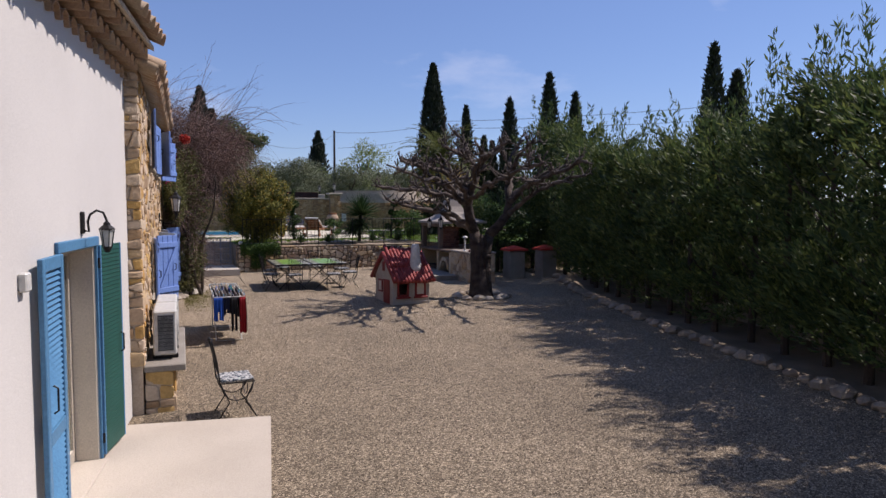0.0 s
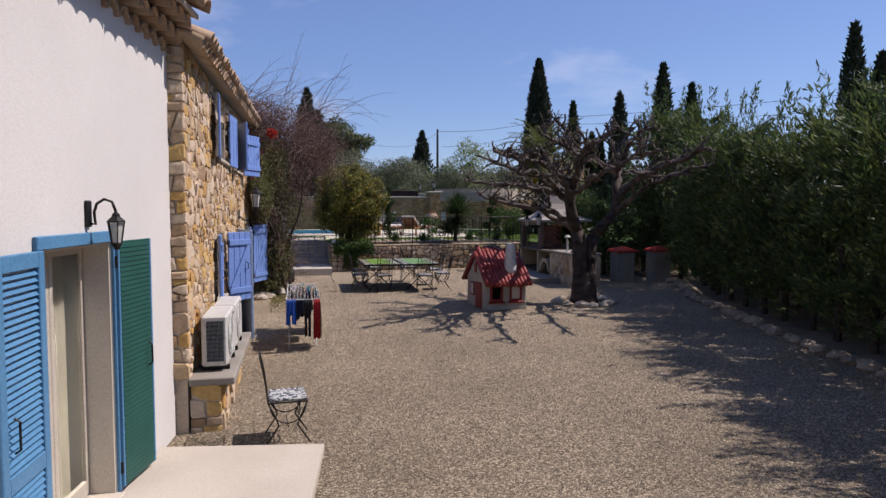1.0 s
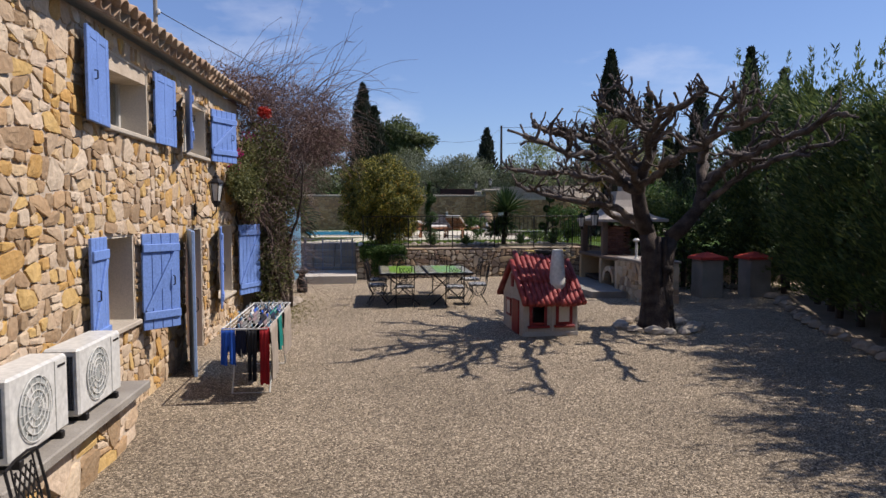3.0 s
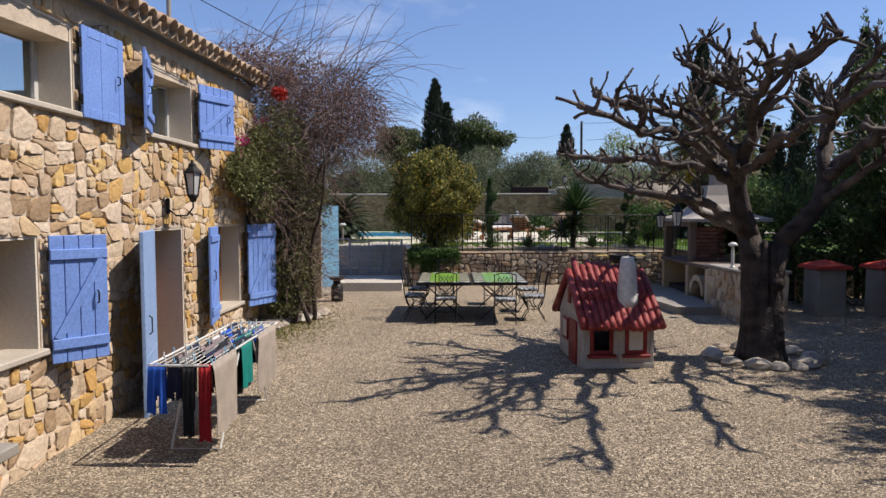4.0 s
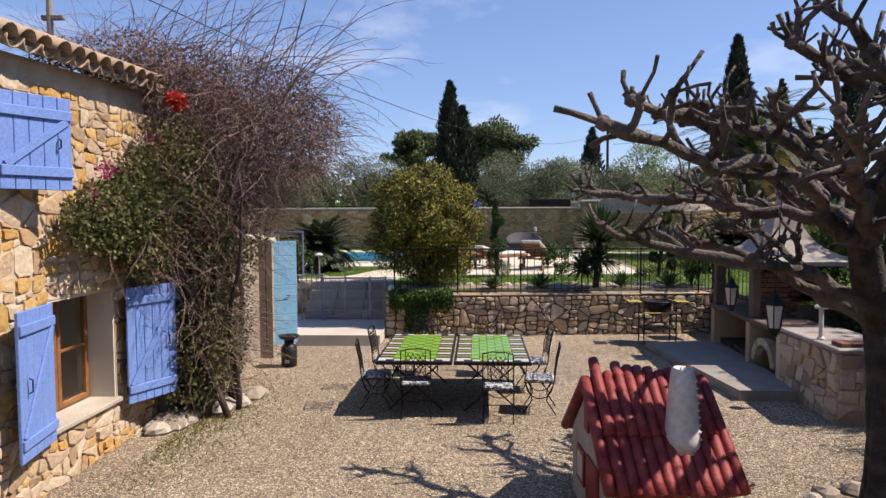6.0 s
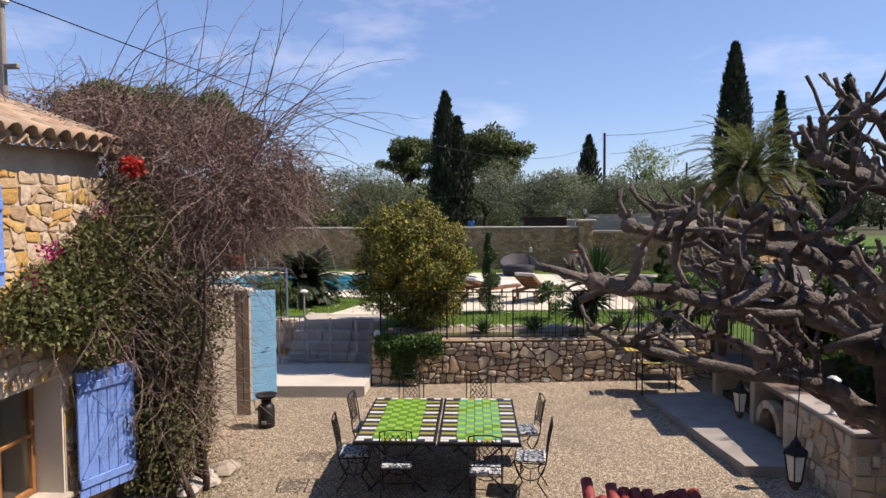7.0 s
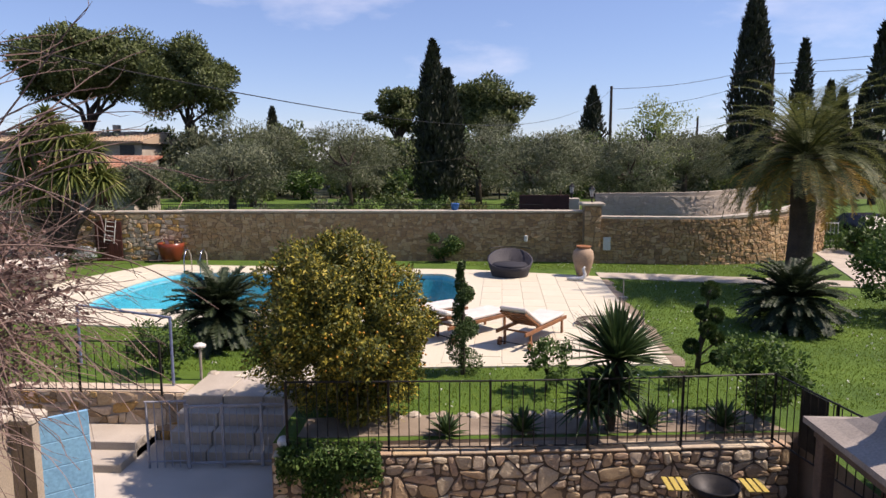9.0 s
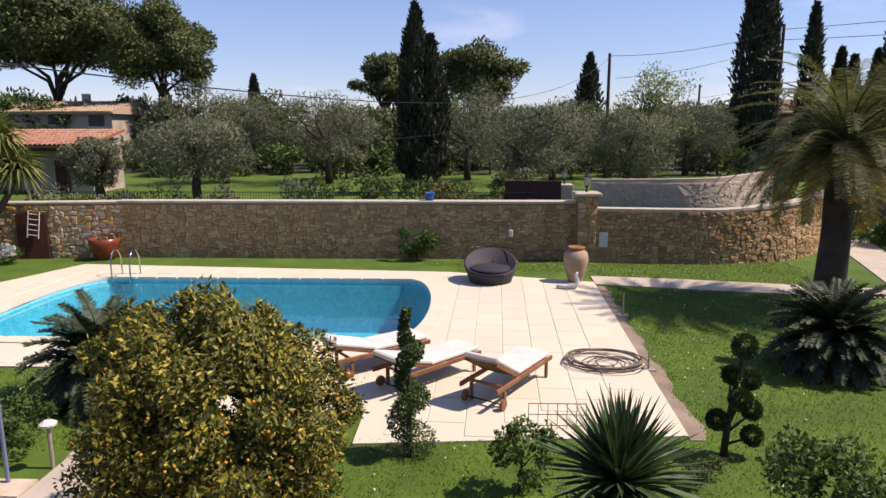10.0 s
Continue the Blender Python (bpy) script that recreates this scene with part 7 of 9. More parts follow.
# ---- creeper on the house corner ----
def creeper():
    v = thing("bougainvillea", "huge half-bare bougainvillea tangle on the house corner", "climbing plant")
    r = random.Random(31)
    V = Vector
    for k in range(9):
        p = V((0.15 + r.uniform(-.25, .35), 19.25 + r.uniform(-.3, .4), 0.15))
        pts = [p]
        d = V((r.uniform(-.15, .15), r.uniform(-.15, .2), 1)).normalized()
        for _ in range(13):
            d = (d + V((r.uniform(-.22, .22), r.uniform(-.22, .22), r.uniform(0, .12)))).normalized()
            p = p + d * 0.27
            pts.append(p.copy())
        part("stem", Geo().tube(pts, [0.05 - 0.0028 * i for i in range(len(pts))], 7), TRUNK, v, "", True)
    blobs = [((0.15, 19.6, 3.3), (0.95, 1.05, 1.25), 0.9), ((0.45, 19.9, 4.25), (1.42, 1.4, 1.0), 1.7), ((-0.9, 19.2, 4.9), (1.35, 0.9, 0.55), 0.8), ((0.12, 19.4, 1.5), (0.55, 0.72, 1.3), 0.8), ((-0.2, 18.3, 3.0), (0.35, 0.7, 0.95), 0.35), ((1.1, 20.3, 4.15), (0.85, 1.0, 0.7), 0.35)]
    tot = sum(b[2] for b in blobs)
    tw = Geo()
    n = 4200
    for _ in range(n):
        q, k = r.uniform(0, tot), 0
        while q > blobs[k][2]:
            q -= blobs[k][2]
            k += 1
        c, rad, _w = blobs[k]
        o = V((r.gauss(0, 1), r.gauss(0, 1), r.gauss(0, 1))).normalized() * r.uniform(0.2, 1.0) ** 0.6
        p = V((c[0] + o.x * rad[0], c[1] + o.y * rad[1], c[2] + o.z * rad[2]))
        if p.z < 0.35 or (p.x < -0.38 and p.y < 18.98 and p.z < 4.5) or p.y < 17.3:
            continue
        d = (V((o.x, o.y, o.z * 0.6 + 0.1)) + V((r.uniform(-.9, .9), r.uniform(-.9, .9), r.uniform(-.7, .8)))).normalized()
        pts = [p]
        step = r.uniform(0.09, 0.17)
        for i in range(r.randint(4, 7)):
            d = (d + V((r.uniform(-.35, .35), r.uniform(-.35, .35), r.uniform(-.4, .15)))).normalized()
            p = p + d * step
            pts.append(p.copy())
        if any((q.x < -0.38 and q.y < 18.98 and q.z < 4.5) or q.z < 0.3 for q in pts):
            continue
        rr = r.uniform(0.0025, 0.0055)
        tw.tube(pts, [rr * (1 - 0.6 * i / len(pts)) for i in range(len(pts))], 3, False)
    # long arching canes over the top
    for _ in range(95):
        p = V((r.uniform(-1.2, 1.3), r.uniform(18.9, 20.6), r.uniform(4.3, 5.0)))
        a = r.uniform(-0.9, 2.2)
        d = V((math.cos(a) * r.uniform(0.3, 1.0), math.sin(a) * 0.7, r.uniform(0.5, 1.3))).normalized()
        pts = [p]
        drop = r.uniform(0.05, 0.13)
        for i in range(r.randint(9, 15)):
            d = (d + V((r.uniform(-.1, .1), r.uniform(-.1, .1), -drop + r.uniform(-.04, .04)))).normalized()
            p = p + d * 0.17
            pts.append(p.copy())
            if i > 3 and r.random() < 0.5:
                w = (d + V((r.uniform(-.9, .9), r.uniform(-.9, .9), r.uniform(-.6, .6)))).normalized()
                tw.tube([p, p + w * 0.12, p + w * 0.2 + V((0, 0, 0.03))], [0.003, 0.002, 0.0012], 3, False)
        tw.tube(pts, [0.0090 * (1 - 0.75 * i / len(pts)) for i in range(len(pts))], 4, False)
    part("twig_tangle", tw, TWIG, v, "bare reddish-brown twigs")["kind"] = "stuff"
    rng = np.random.default_rng(5)

    def cloud(c, rad, n_):
        o = rng.normal(size=(n_, 3))
        o /= np.linalg.norm(o, axis=1, keepdims=True)
        o *= rng.uniform(0.15, 1.0, (n_, 1)) ** 0.6
        p = o * np.array(rad) + np.array(c)
        return p[(p[:, 2] > 0.25) & ~((p[:, 0] < -0.36) & (p[:, 1] < 18.98) & (p[:, 2] < 4.5))]

    dry = np.concatenate([cloud(c, rad, int(8000 * w)) for c, rad, w in blobs])
    part("dry_leaves", leaves("dry_leaves", dry, 0.046, None, 1, 0.6, 7, L_DRY), L_DRY, v, "dry brown-pink bracts")
    green = np.concatenate([cloud((-0.16, 17.45, 2.95), (0.22, 0.85, 0.42), 4200), cloud((-0.12, 18.15, 3.0), (0.30, 0.75, 0.85), 7000), cloud((0.10, 19.25, 1.3), (0.55, 0.74, 1.0), 6600), cloud((0.15, 19.3, 2.6), (0.75, 0.8, 0.9), 4200), cloud((0.0, 19.1, 0.6), (0.36, 0.7, 0.3), 800), cloud((0.1, 18.7, 3.5), (0.5, 0.8, 0.8), 2200)])
    part("green_leaves", leaves("green_leaves", green, 0.062, None, 1, 0.55, 8, L_VINE), L_VINE, v, "green leaves low on the wall")
    fl = np.concatenate([cloud(c, (0.12, 0.14, 0.12), 70) for c in ((-0.22, 17.47, 3.47), (-0.2, 17.12, 3.21), (-0.18, 17.2, 3.1), (-0.1, 18.2, 2.5), (-0.2, 18.4, 3.9))])
    MAG = leafmat("magenta_bract", (0.30, 0.01, 0.10), (0.45, 0.02, 0.16), (0.55, 0.05, 0.25))
    part("blossom", leaves("blossom", fl, 0.045, None, 1, 0.7, 9, MAG), MAG, v, "magenta blossoms")
    rp = np.concatenate([cloud((0.13, 18.45, 4.40), (0.13, 0.13, 0.12), 420)])
    RR = leafmat("red_bract", (0.35, 0.02, 0.015), (0.50, 0.035, 0.02), (0.60, 0.08, 0.05))
    part("red_blossom", leaves("red_blossom", rp, 0.05, None, 1, 0.7, 10, RR), RR, v, "bright red blossom cluster")


creeper()

# ---- rendered garden wall with the blue door ----
gw = setting("wall_gate", Geo().box((-0.42, 20.85, 1.25), (0.36, 3.7, 2.5)).box((-0.30, 22.62, 1.22), (0.62, 0.22, 2.44)), WORN_CREAM, "cream rendered garden wall beside the blue door")
part("stone_cap", Geo().box((-0.40, 20.85, 2.55), (0.46, 3.7, 0.10), 0.03).box((-0.30, 22.62, 2.49), (0.66, 0.30, 0.10), 0.03), COPING, gw)
bd = thing("garden_door", "sky-blue plank garden door standing open by the gate", "door", pose(-0.09, 22.56, 0.48, 0, 0, 40))
for k in range(7):
    part("plank", Geo().box((0.29, 0, 0.015 + (k + 0.5) * 0.282), (0.58, 0.04, 0.278), 0.006), SKYBLUE, bd)
part("door_handle", Geo().tube([(0.42, -0.02, 0.95), (0.42, -0.06, 0.95), (0.34, -0.06, 0.95)], 0.009, 6), IRON, bd)
part("door_frame", Geo().box((-0.03, 0, 0.98), (0.05, 0.06, 1.98), 0.006), IRON, bd, "dark door post")

# ---- charcoal burner by the door ----
sk = thing("charcoal_burner", "black cylindrical charcoal burner with a bowl on top", "brazier", pose(0.49, 21.90, yard(21.9)))
part("body", Geo().lathe([(0.135, 0), (0.14, 0.02), (0.14, 0.34), (0.11, 0.37), (0.085, 0.40), (0.085, 0.48)], 18), IRON, sk, smooth=True)
part("bowl", Geo().lathe([(0.085, 0.47), (0.16, 0.50), (0.185, 0.545), (0.18, 0.55), (0.15, 0.52), (0.02, 0.505)], 18), IRON, sk, "shallow iron bowl", True)
part("ash_vent", Geo().box((0.0, -0.142, 0.10), (0.08, 0.012, 0.06), 0.004), CONCRETE, sk)


# ---- outdoor kitchen ----
def kitchen():
    setting("kitchen_slab", Geo().prism([(7.22, 23.6), (7.66, 20.05), (8.55, 20.05), (8.75, 23.9)], 0.15, 0.40), CONCRETE, "raised concrete slab before the outdoor kitchen", category="pavement")
    K = thing("barbecue", "stone and brick outdoor barbecue kitchen with a flared roof", "barbecue", pose(8.5, 19.3, 0.2))
    BRICKM = mat("kitchen_brick", (0.20, 0.085, 0.055), (0.13, 0.06, 0.042), scale=6, fine=40, bump=0.4, rand="object", c3=[(0.11, 0.05, 0.035), (0.20, 0.085, 0.055), (0.26, 0.12, 0.07)])
    HOOD = mat("hood_render", (0.43, 0.38, 0.325), (0.33, 0.29, 0.245), scale=2, fine=40, bump=0.2)
    BROWNR = mat("brown_render", (0.22, 0.15, 0.105), (0.14, 0.10, 0.075), scale=3, fine=40, bump=0.3)
    # low stone counter nearest the tree
    part("counter", Geo().box((0.45, 0.55, 0.48), (0.86, 1.6, 0.96), 0.02), MORTAR, K)
    part("counter_top", Geo().box((0.45, 0.55, 0.99), (0.94, 1.68, 0.06), 0.015), HOOD, K)
    rr = random.Random(6)
    for frame_m, w, h, sd in ((Matrix.Translation((0.02, -0.25, 0)) , 0.86, 0.95, 3), (Matrix.Translation((0.02, 1.35, 0)) @ Matrix.Rotation(radians(-90), 4, "Z"), 1.6, 0.95, 4)):
        stone_face(K, frame_m, rubble(w, h, 0.26, 0.2, sd), GSTONE, GSTONE_I, sd, 60)
    for k in range(5):
        for j in range(2):
            part("brick", Geo().box((0.14 + 0.14 * k, -0.12 + 0.13 * j, 1.05), (0.13, 0.11, 0.055), 0.008, Matrix.Rotation(rr.uniform(-.15, .15), 3, "Z")), BRICKM, K)
    # the oven bay: piers, arch, hearth and brick back
    for y in (1.48, 2.65, 4.35):
        part("pier", Geo().box((0.42, y, 0.45), (0.80, 0.16, 0.92), 0.012), GSTONE, K)
    part("hearth", Geo().box((0.45, 2.92, 0.94), (0.92, 3.06, 0.08), 0.015), BROWNR, K)
    part("wood_store_back", Geo().box((0.80, 2.9, 0.45), (0.08, 2.9, 0.90)), DARK, K)
    for i in range(12):
        a0, a1 = math.pi * i / 12, math.pi * (i + 1) / 12
        q = [(2.06 + r_ * math.cos(a), 0.30 + r_ * math.sin(a)) for r_, a in ((0.30, a0), (0.42, a0), (0.42, a1), (0.30, a1))]
        part("arch_stone", Geo().add([(x, y, z) for x in (0.02, 0.16) for y, z in q], [(0, 1, 2, 3), (4, 7, 6, 5), (0, 4, 5, 1), (1, 5, 6, 2), (2, 6, 7, 3), (3, 7, 4, 0)]), GSTONE, K)
    for k in range(22):
        y = 2.80 + 0.14 * (k % 11)
        part("firewood_log", Geo().tube([(0.15, y, 0.12 + 0.15 * (k // 11)), (0.65, y + rr.uniform(-.03, .03), 0.12 + 0.15 * (k // 11))], rr.uniform(0.05, 0.07), 7), TRUNK, K)
    # brick hood walls
    for row in range(9):
        for k in range(8):
            y = 2.78 + 0.19 * k + (0.09 if row % 2 else 0)
            part("brick", Geo().box((0.84, y, 1.03 + 0.085 * row), (0.14, 0.18, 0.075), 0.006), BRICKM, K)
        for x in (0.16, 0.36, 0.56):
            part("brick", Geo().box((x + (0.05 if row % 2 else 0), 2.64, 1.03 + 0.085 * row), (0.19, 0.12, 0.075), 0.006), BRICKM, K)
    part("end_pillar", Geo().box((0.12, 4.30, 1.42), (0.16, 0.16, 0.88), 0.01), BROWNR, K)
    part("front_pillar", Geo().box((0.12, 2.62, 1.42), (0.14, 0.18, 0.88), 0.01), BROWNR, K)
    part("lintel", Geo().box((0.10, 3.46, 1.84), (0.16, 1.9, 0.16), 0.015), BROWNR, K)
    # flared roof and chimney
    x0, x1, y0_, y1_, ze = -0.12, 1.75, 2.35, 4.55, 1.95
    cx, cy = 0.90, 3.45
    vs, fs = [], []
    prof = [(1.0, 0.0), (0.86, 0.04), (0.70, 0.10), (0.54, 0.20), (0.40, 0.34), (0.29, 0.54), (0.23, 0.78)]
    hx, hy = (x1 - x0) / 2, (y1_ - y0_) / 2
    for s, z in [(1.0, -0.07)] + prof:
        vs += [(cx + a * hx * s, cy + b * hy * s, ze + z) for a, b in ((-1, -1), (1, -1), (1, 1), (-1, 1))]
    for k in range(len(prof)):
        fs += [(4 * k + i, 4 * k + (i + 1) % 4, 4 * k + 4 + (i + 1) % 4, 4 * k + 4 + i) for i in range(4)]
    fs += [(3, 2, 1, 0), tuple(4 * len(prof) + i for i in range(4))]
    part("roof", Geo().add(vs, fs), HOOD, K, "smooth flared beige roof")
    part("chimney", Geo().box((cx + 0.1, cy, ze + 0.92), (0.30, 0.32, 0.34), 0.03), HOOD, K)
    for ox, oy in ((-0.02, -0.12), (0.21, -0.12), (-0.02, 0.12), (0.21, 0.12)):
        part("chimney_post", Geo().box((cx + ox, cy + oy, ze + 1.19), (0.07, 0.07, 0.22), 0.01), HOOD, K)
    part("chimney_cap", Geo().box((cx + 0.1, cy, ze + 1.33), (0.42, 0.44, 0.06), 0.02), COPING, K)
    m = thing("mushroom_light", "small steel mushroom garden light on the counter", "lamp", pose(8.62, 19.72, 1.22))
    part("stem", Geo().lathe([(0.05, 0), (0.05, 0.02), (0.03, 0.04), (0.03, 0.42)], 12), WHITE, m)
    part("cap", Geo().lathe([(0.03, 0.42), (0.085, 0.43), (0.09, 0.46), (0.04, 0.50)], 12), WHITE, m)


kitchen()

# kettle grill on its iron trolley
kg = thing("kettle_grill", "black round grill on an iron trolley with yellow slatted shelves", "grill", pose(7.55, 24.05, yard(24)))
part("bowl", Geo().lathe([(0.05, 0.62), (0.2, 0.66), (0.29, 0.78), (0.30, 0.86), (0.28, 0.86), (0.18, 0.74), (0.02, 0.70)], 18), IRON, kg, smooth=True)
part("lid_rim", Geo().tube([(0.3 * math.cos(2 * math.pi * i / 20), 0.3 * math.sin(2 * math.pi * i / 20), 0.87) for i in range(21)], 0.012, 6), IRON, kg)
for x in (-0.32, 0.32):
    for y in (-0.22, 0.22):
        part("leg", Geo().tube([(x, y, 0), (x, y, 0.80)], 0.014, 6), IRON, kg)
    part("crossbar", Geo().tube([(x, -0.22, 0.3), (x, 0.22, 0.3)], 0.012, 6), IRON, kg)
part("tray", Geo().box((0, 0, 0.32), (0.62, 0.42, 0.02), 0.004), IRON, kg)
YEL = mat("yellow_slat", (0.55, 0.42, 0.10), (0.48, 0.36, 0.08), scale=8, fine=60, bump=0.2)
for x in (-0.48, 0.48):
    for k in range(3):
        part("slat", Geo().box((x + (k - 1) * 0.09, 0, 0.86), (0.07, 0.34, 0.02), 0.004), YEL, kg)
part("front_shelf", Geo().box((0, -0.30, 0.66), (0.66, 0.10, 0.02), 0.004), YEL, kg)

# lanterns hung in the mulberry
for x, y, z in ((6.34, 16.95, 2.36), (6.02, 15.28, 2.42)):
    h = thing("hanging_lantern", "black lantern hung by a wire in the mulberry", "lantern", pose(x, y, z), "hanging lanterns")
    part("wire", Geo().tube([(0, 0, 0), (0.02, 0, 0.45), (0.05, 0.03, 0.8)], 0.004, 4), IRON, h)
    lantern_body(0.72, h, 0.0, 0.0)

# gate piers with red tiled caps at the yard's far corner
REDT = mat("red_roof_tile", (0.58, 0.06, 0.035), (0.46, 0.045, 0.028), scale=6, fine=40, bump=0.3)
for x, y in ((10.6, 20.05), (11.85, 20.05)):
    gp2 = thing("yard_pier", "pale rendered pier with a red tiled cap in shade", "pier", pose(x, y, yard(y)), "yard piers")
    part("shaft", Geo().box((0, 0, 0.45), (0.55, 0.55, 0.95), 0.015), CONCRETE, gp2)
    part("cap", Geo().add([(-0.36, -0.36, 0.94), (0.36, -0.36, 0.94), (0.36, 0.36, 0.94), (-0.36, 0.36, 0.94), (-0.34, -0.34, 1.0), (0.34, -0.34, 1.0), (0.34, 0.34, 1.0), (-0.34, 0.34, 1.0), (0, 0, 1.12)], [(3, 2, 1, 0), (0, 1, 5, 4), (1, 2, 6, 5), (2, 3, 7, 6), (3, 0, 4, 7), (4, 5, 8), (5, 6, 8), (6, 7, 8), (7, 4, 8)]), REDT, gp2, "red clay tile cap")



# ---- garden fence and gate ----
def fence(name, label, pts, z0, h, pitch=0.135, post_every=1.34, material=None):
    """Iron railing along a run of points: posts, two rails a bay and round bars."""
    material = material or IRON
    f = thing(name, label, "fence")
    bar = Geo().tube([(0, 0, 0.06), (0, 0, h - 0.02)], 0.0075, 5).mesh("bar")
    post = Geo().box((0, 0, h / 2), (0.032, 0.032, h + 0.04), 0.004).mesh("post")
    for me in (bar, post):
        me.materials.append(material)
    for k, (a, b) in enumerate(zip(pts, pts[1:])):
        a, b = Vector((*a, z0)), Vector((*b, z0))
        d = (b - a)
        n = max(1, round(d.length / post_every))
        for i in range(n + 1):
            if i == 0 and k:
                continue
            ob = new("post", post)
            ob.parent, ob.matrix_basis = f, Matrix.Translation(a.lerp(b, i / n))
        for zz in (0.07, h):
            part("rail", Geo().tube([a + Vector((0, 0, zz)), b + Vector((0, 0, zz))], 0.014, 6), material, f)
        m = int(d.length / pitch)
        for i in range(1, m):
            ob = new("bar", bar)
            ob.parent, ob.matrix_basis = f, Matrix.Translation(a.lerp(b, i / m))
    return f


fence("garden_fence", "black iron garden railing on the retaining wall", [(2.05, 24.62), (4.80, 24.78), (6.14, 24.90), (8.76, 25.22), (9.20, 22.9)], 1.21, 1.0)
fence("terrace_fence", "short black iron railing above the gate ramp", [(-3.4, 26.55), (-0.62, 26.55)], 1.30, 0.90)
pl = tagged(part("fence_panel", Geo().box((0, 0, 0.52), (0.50, 0.02, 0.80), 0.006), IRON, None, "", False, pose(8.98, 24.60, 1.22, 0, 0, -79)), "dark sheet metal panel fixed to the railing", "panel")
gt = thing("garden_gate", "pale grey metal bar gate at the garden ramp", "gate", pose(0.25, 25.55, 0.50, 0, 0, 6.5))
for x in (0.0, 0.52, 1.10, 1.46):
    part("gate_post", Geo().box((x, 0, 0.51), (0.045, 0.045, 1.02), 0.006), GATEMETAL, gt)
for zz in (0.08, 0.98):
    part("gate_rail", Geo().box((0.73, 0, zz), (1.46, 0.03, 0.035), 0.004), GATEMETAL, gt)
gb = Geo().tube([(0, 0, 0.09), (0, 0, 0.97)], 0.007, 5).mesh("gate_bar")
gb.materials.append(GATEMETAL)
for k in range(13):
    ob = new("gate_bar", gb)
    ob.parent, ob.matrix_basis = gt, pose(0.06 + 0.113 * k, 0, 0)
hr = thing("handrail", "pale grey metal baluster panel beside the garden gate", "handrail", pose(0.20, 25.60, 0.50, 0, 0, 6.5))
for k in range(6):
    part("baluster", Geo().tube([(-0.115 * k, 0, 0.0), (-0.115 * k, 0, 1.05)], 0.011 if k % 5 else 0.02, 6), GATEMETAL, hr)
part("top_rail", Geo().tube([(0.02, 0, 1.05), (-0.60, 0, 1.05)], 0.018, 6), GATEMETAL, hr)
part("bottom_rail", Geo().tube([(0.02, 0, 0.10), (-0.60, 0, 0.10)], 0.014, 6), GATEMETAL, hr)
pf = thing("blue_pole_frame", "blue painted pipe frame beside the ramp", "frame", pose(-0.58, 26.90, LAWN))
part("upright", Geo().tube([(0, 0, -0.05), (0, 0, 1.24)], 0.026, 8), BLUEMETAL, pf)
part("crossbar", Geo().tube([(0.02, 0, 1.22), (-2.3, 1.1, 1.18)], 0.022, 8), BLUEMETAL, pf)
part("upright", Geo().tube([(-2.3, 1.1, -0.05), (-2.3, 1.1, 1.18)], 0.026, 8), BLUEMETAL, pf)
sw = setting("wall_ramp", Geo().box((-1.85, 26.78, 0.85), (3.2, 0.40, 0.96)), MORTAR, "low stone wall beside the garden ramp")
stone_face(sw, facing_y(-3.45, 26.58, 0.40), rubble(3.2, 0.92, 0.30, 0.2, 91), STONE, STONE_I, 91, 80)
for k in range(9):
    rr_ = random.Random(900 + k)
    boulder("loose_stone", "rough pale stone beside the garden ramp", -0.20 + rr_.uniform(-.12, .12), 26.35 + 0.16 * k, 0.50 + 0.09 * k, rr_.uniform(0.12, 0.2), rr_, "stones by the ramp", "stone")
gl_ = thing("garden_light", "small mushroom garden light on a stem", "lamp", pose(-0.26, 27.3, LAWN))
part("stem", Geo().tube([(0, 0, 0), (0, 0, 0.62)], 0.025, 8), CONCRETE, gl_)
part("cap", Geo().lathe([(0.03, 0.58), (0.10, 0.60), (0.11, 0.63), (0.05, 0.67)], 12), WHITE, gl_, "pale round cap")
lt_ = thing("globe_light", "round frosted light on the retaining wall end", "lamp", pose(1.98, 24.66, 1.235))
part("base", Geo().lathe([(0.07, 0), (0.07, 0.03), (0.05, 0.05)], 12), IRON, lt_)
part("globe", Geo().lathe([(0.05, 0.04), (0.085, 0.09), (0.085, 0.14), (0.05, 0.19), (0.02, 0.20)], 12), FROST, lt_, smooth=True)

# planting bed along the fence
setting("bed", Geo().prism([(2.1, 24.90), (9.05, 25.44), (8.75, 26.15), (3.3, 25.75), (2.1, 25.6)], LAWN - 0.12, LAWN + 0.012), EARTH, "bare brown planting bed behind the railing", category="ground")
setting("bed_front", Geo().add([(2.1, 24.66, 1.19), (9.1, 25.3, 1.19), (9.05, 25.47, LAWN + 0.013), (2.1, 24.93, LAWN + 0.013)], [(0, 1, 2, 3)]), EARTH, "sloping bare soil behind the wall", category="ground")
r = random.Random(77)
for k in range(26):
    t = k / 25
    boulder("bed_edging", "pale limestone lump edging the planting bed", 3.25 + 5.5 * t + r.uniform(-.06, .06), 25.68 + 0.42 * t + r.uniform(-.05, .05), LAWN - 0.02, r.uniform(0.08, 0.15), r, "bed edging", "stone")


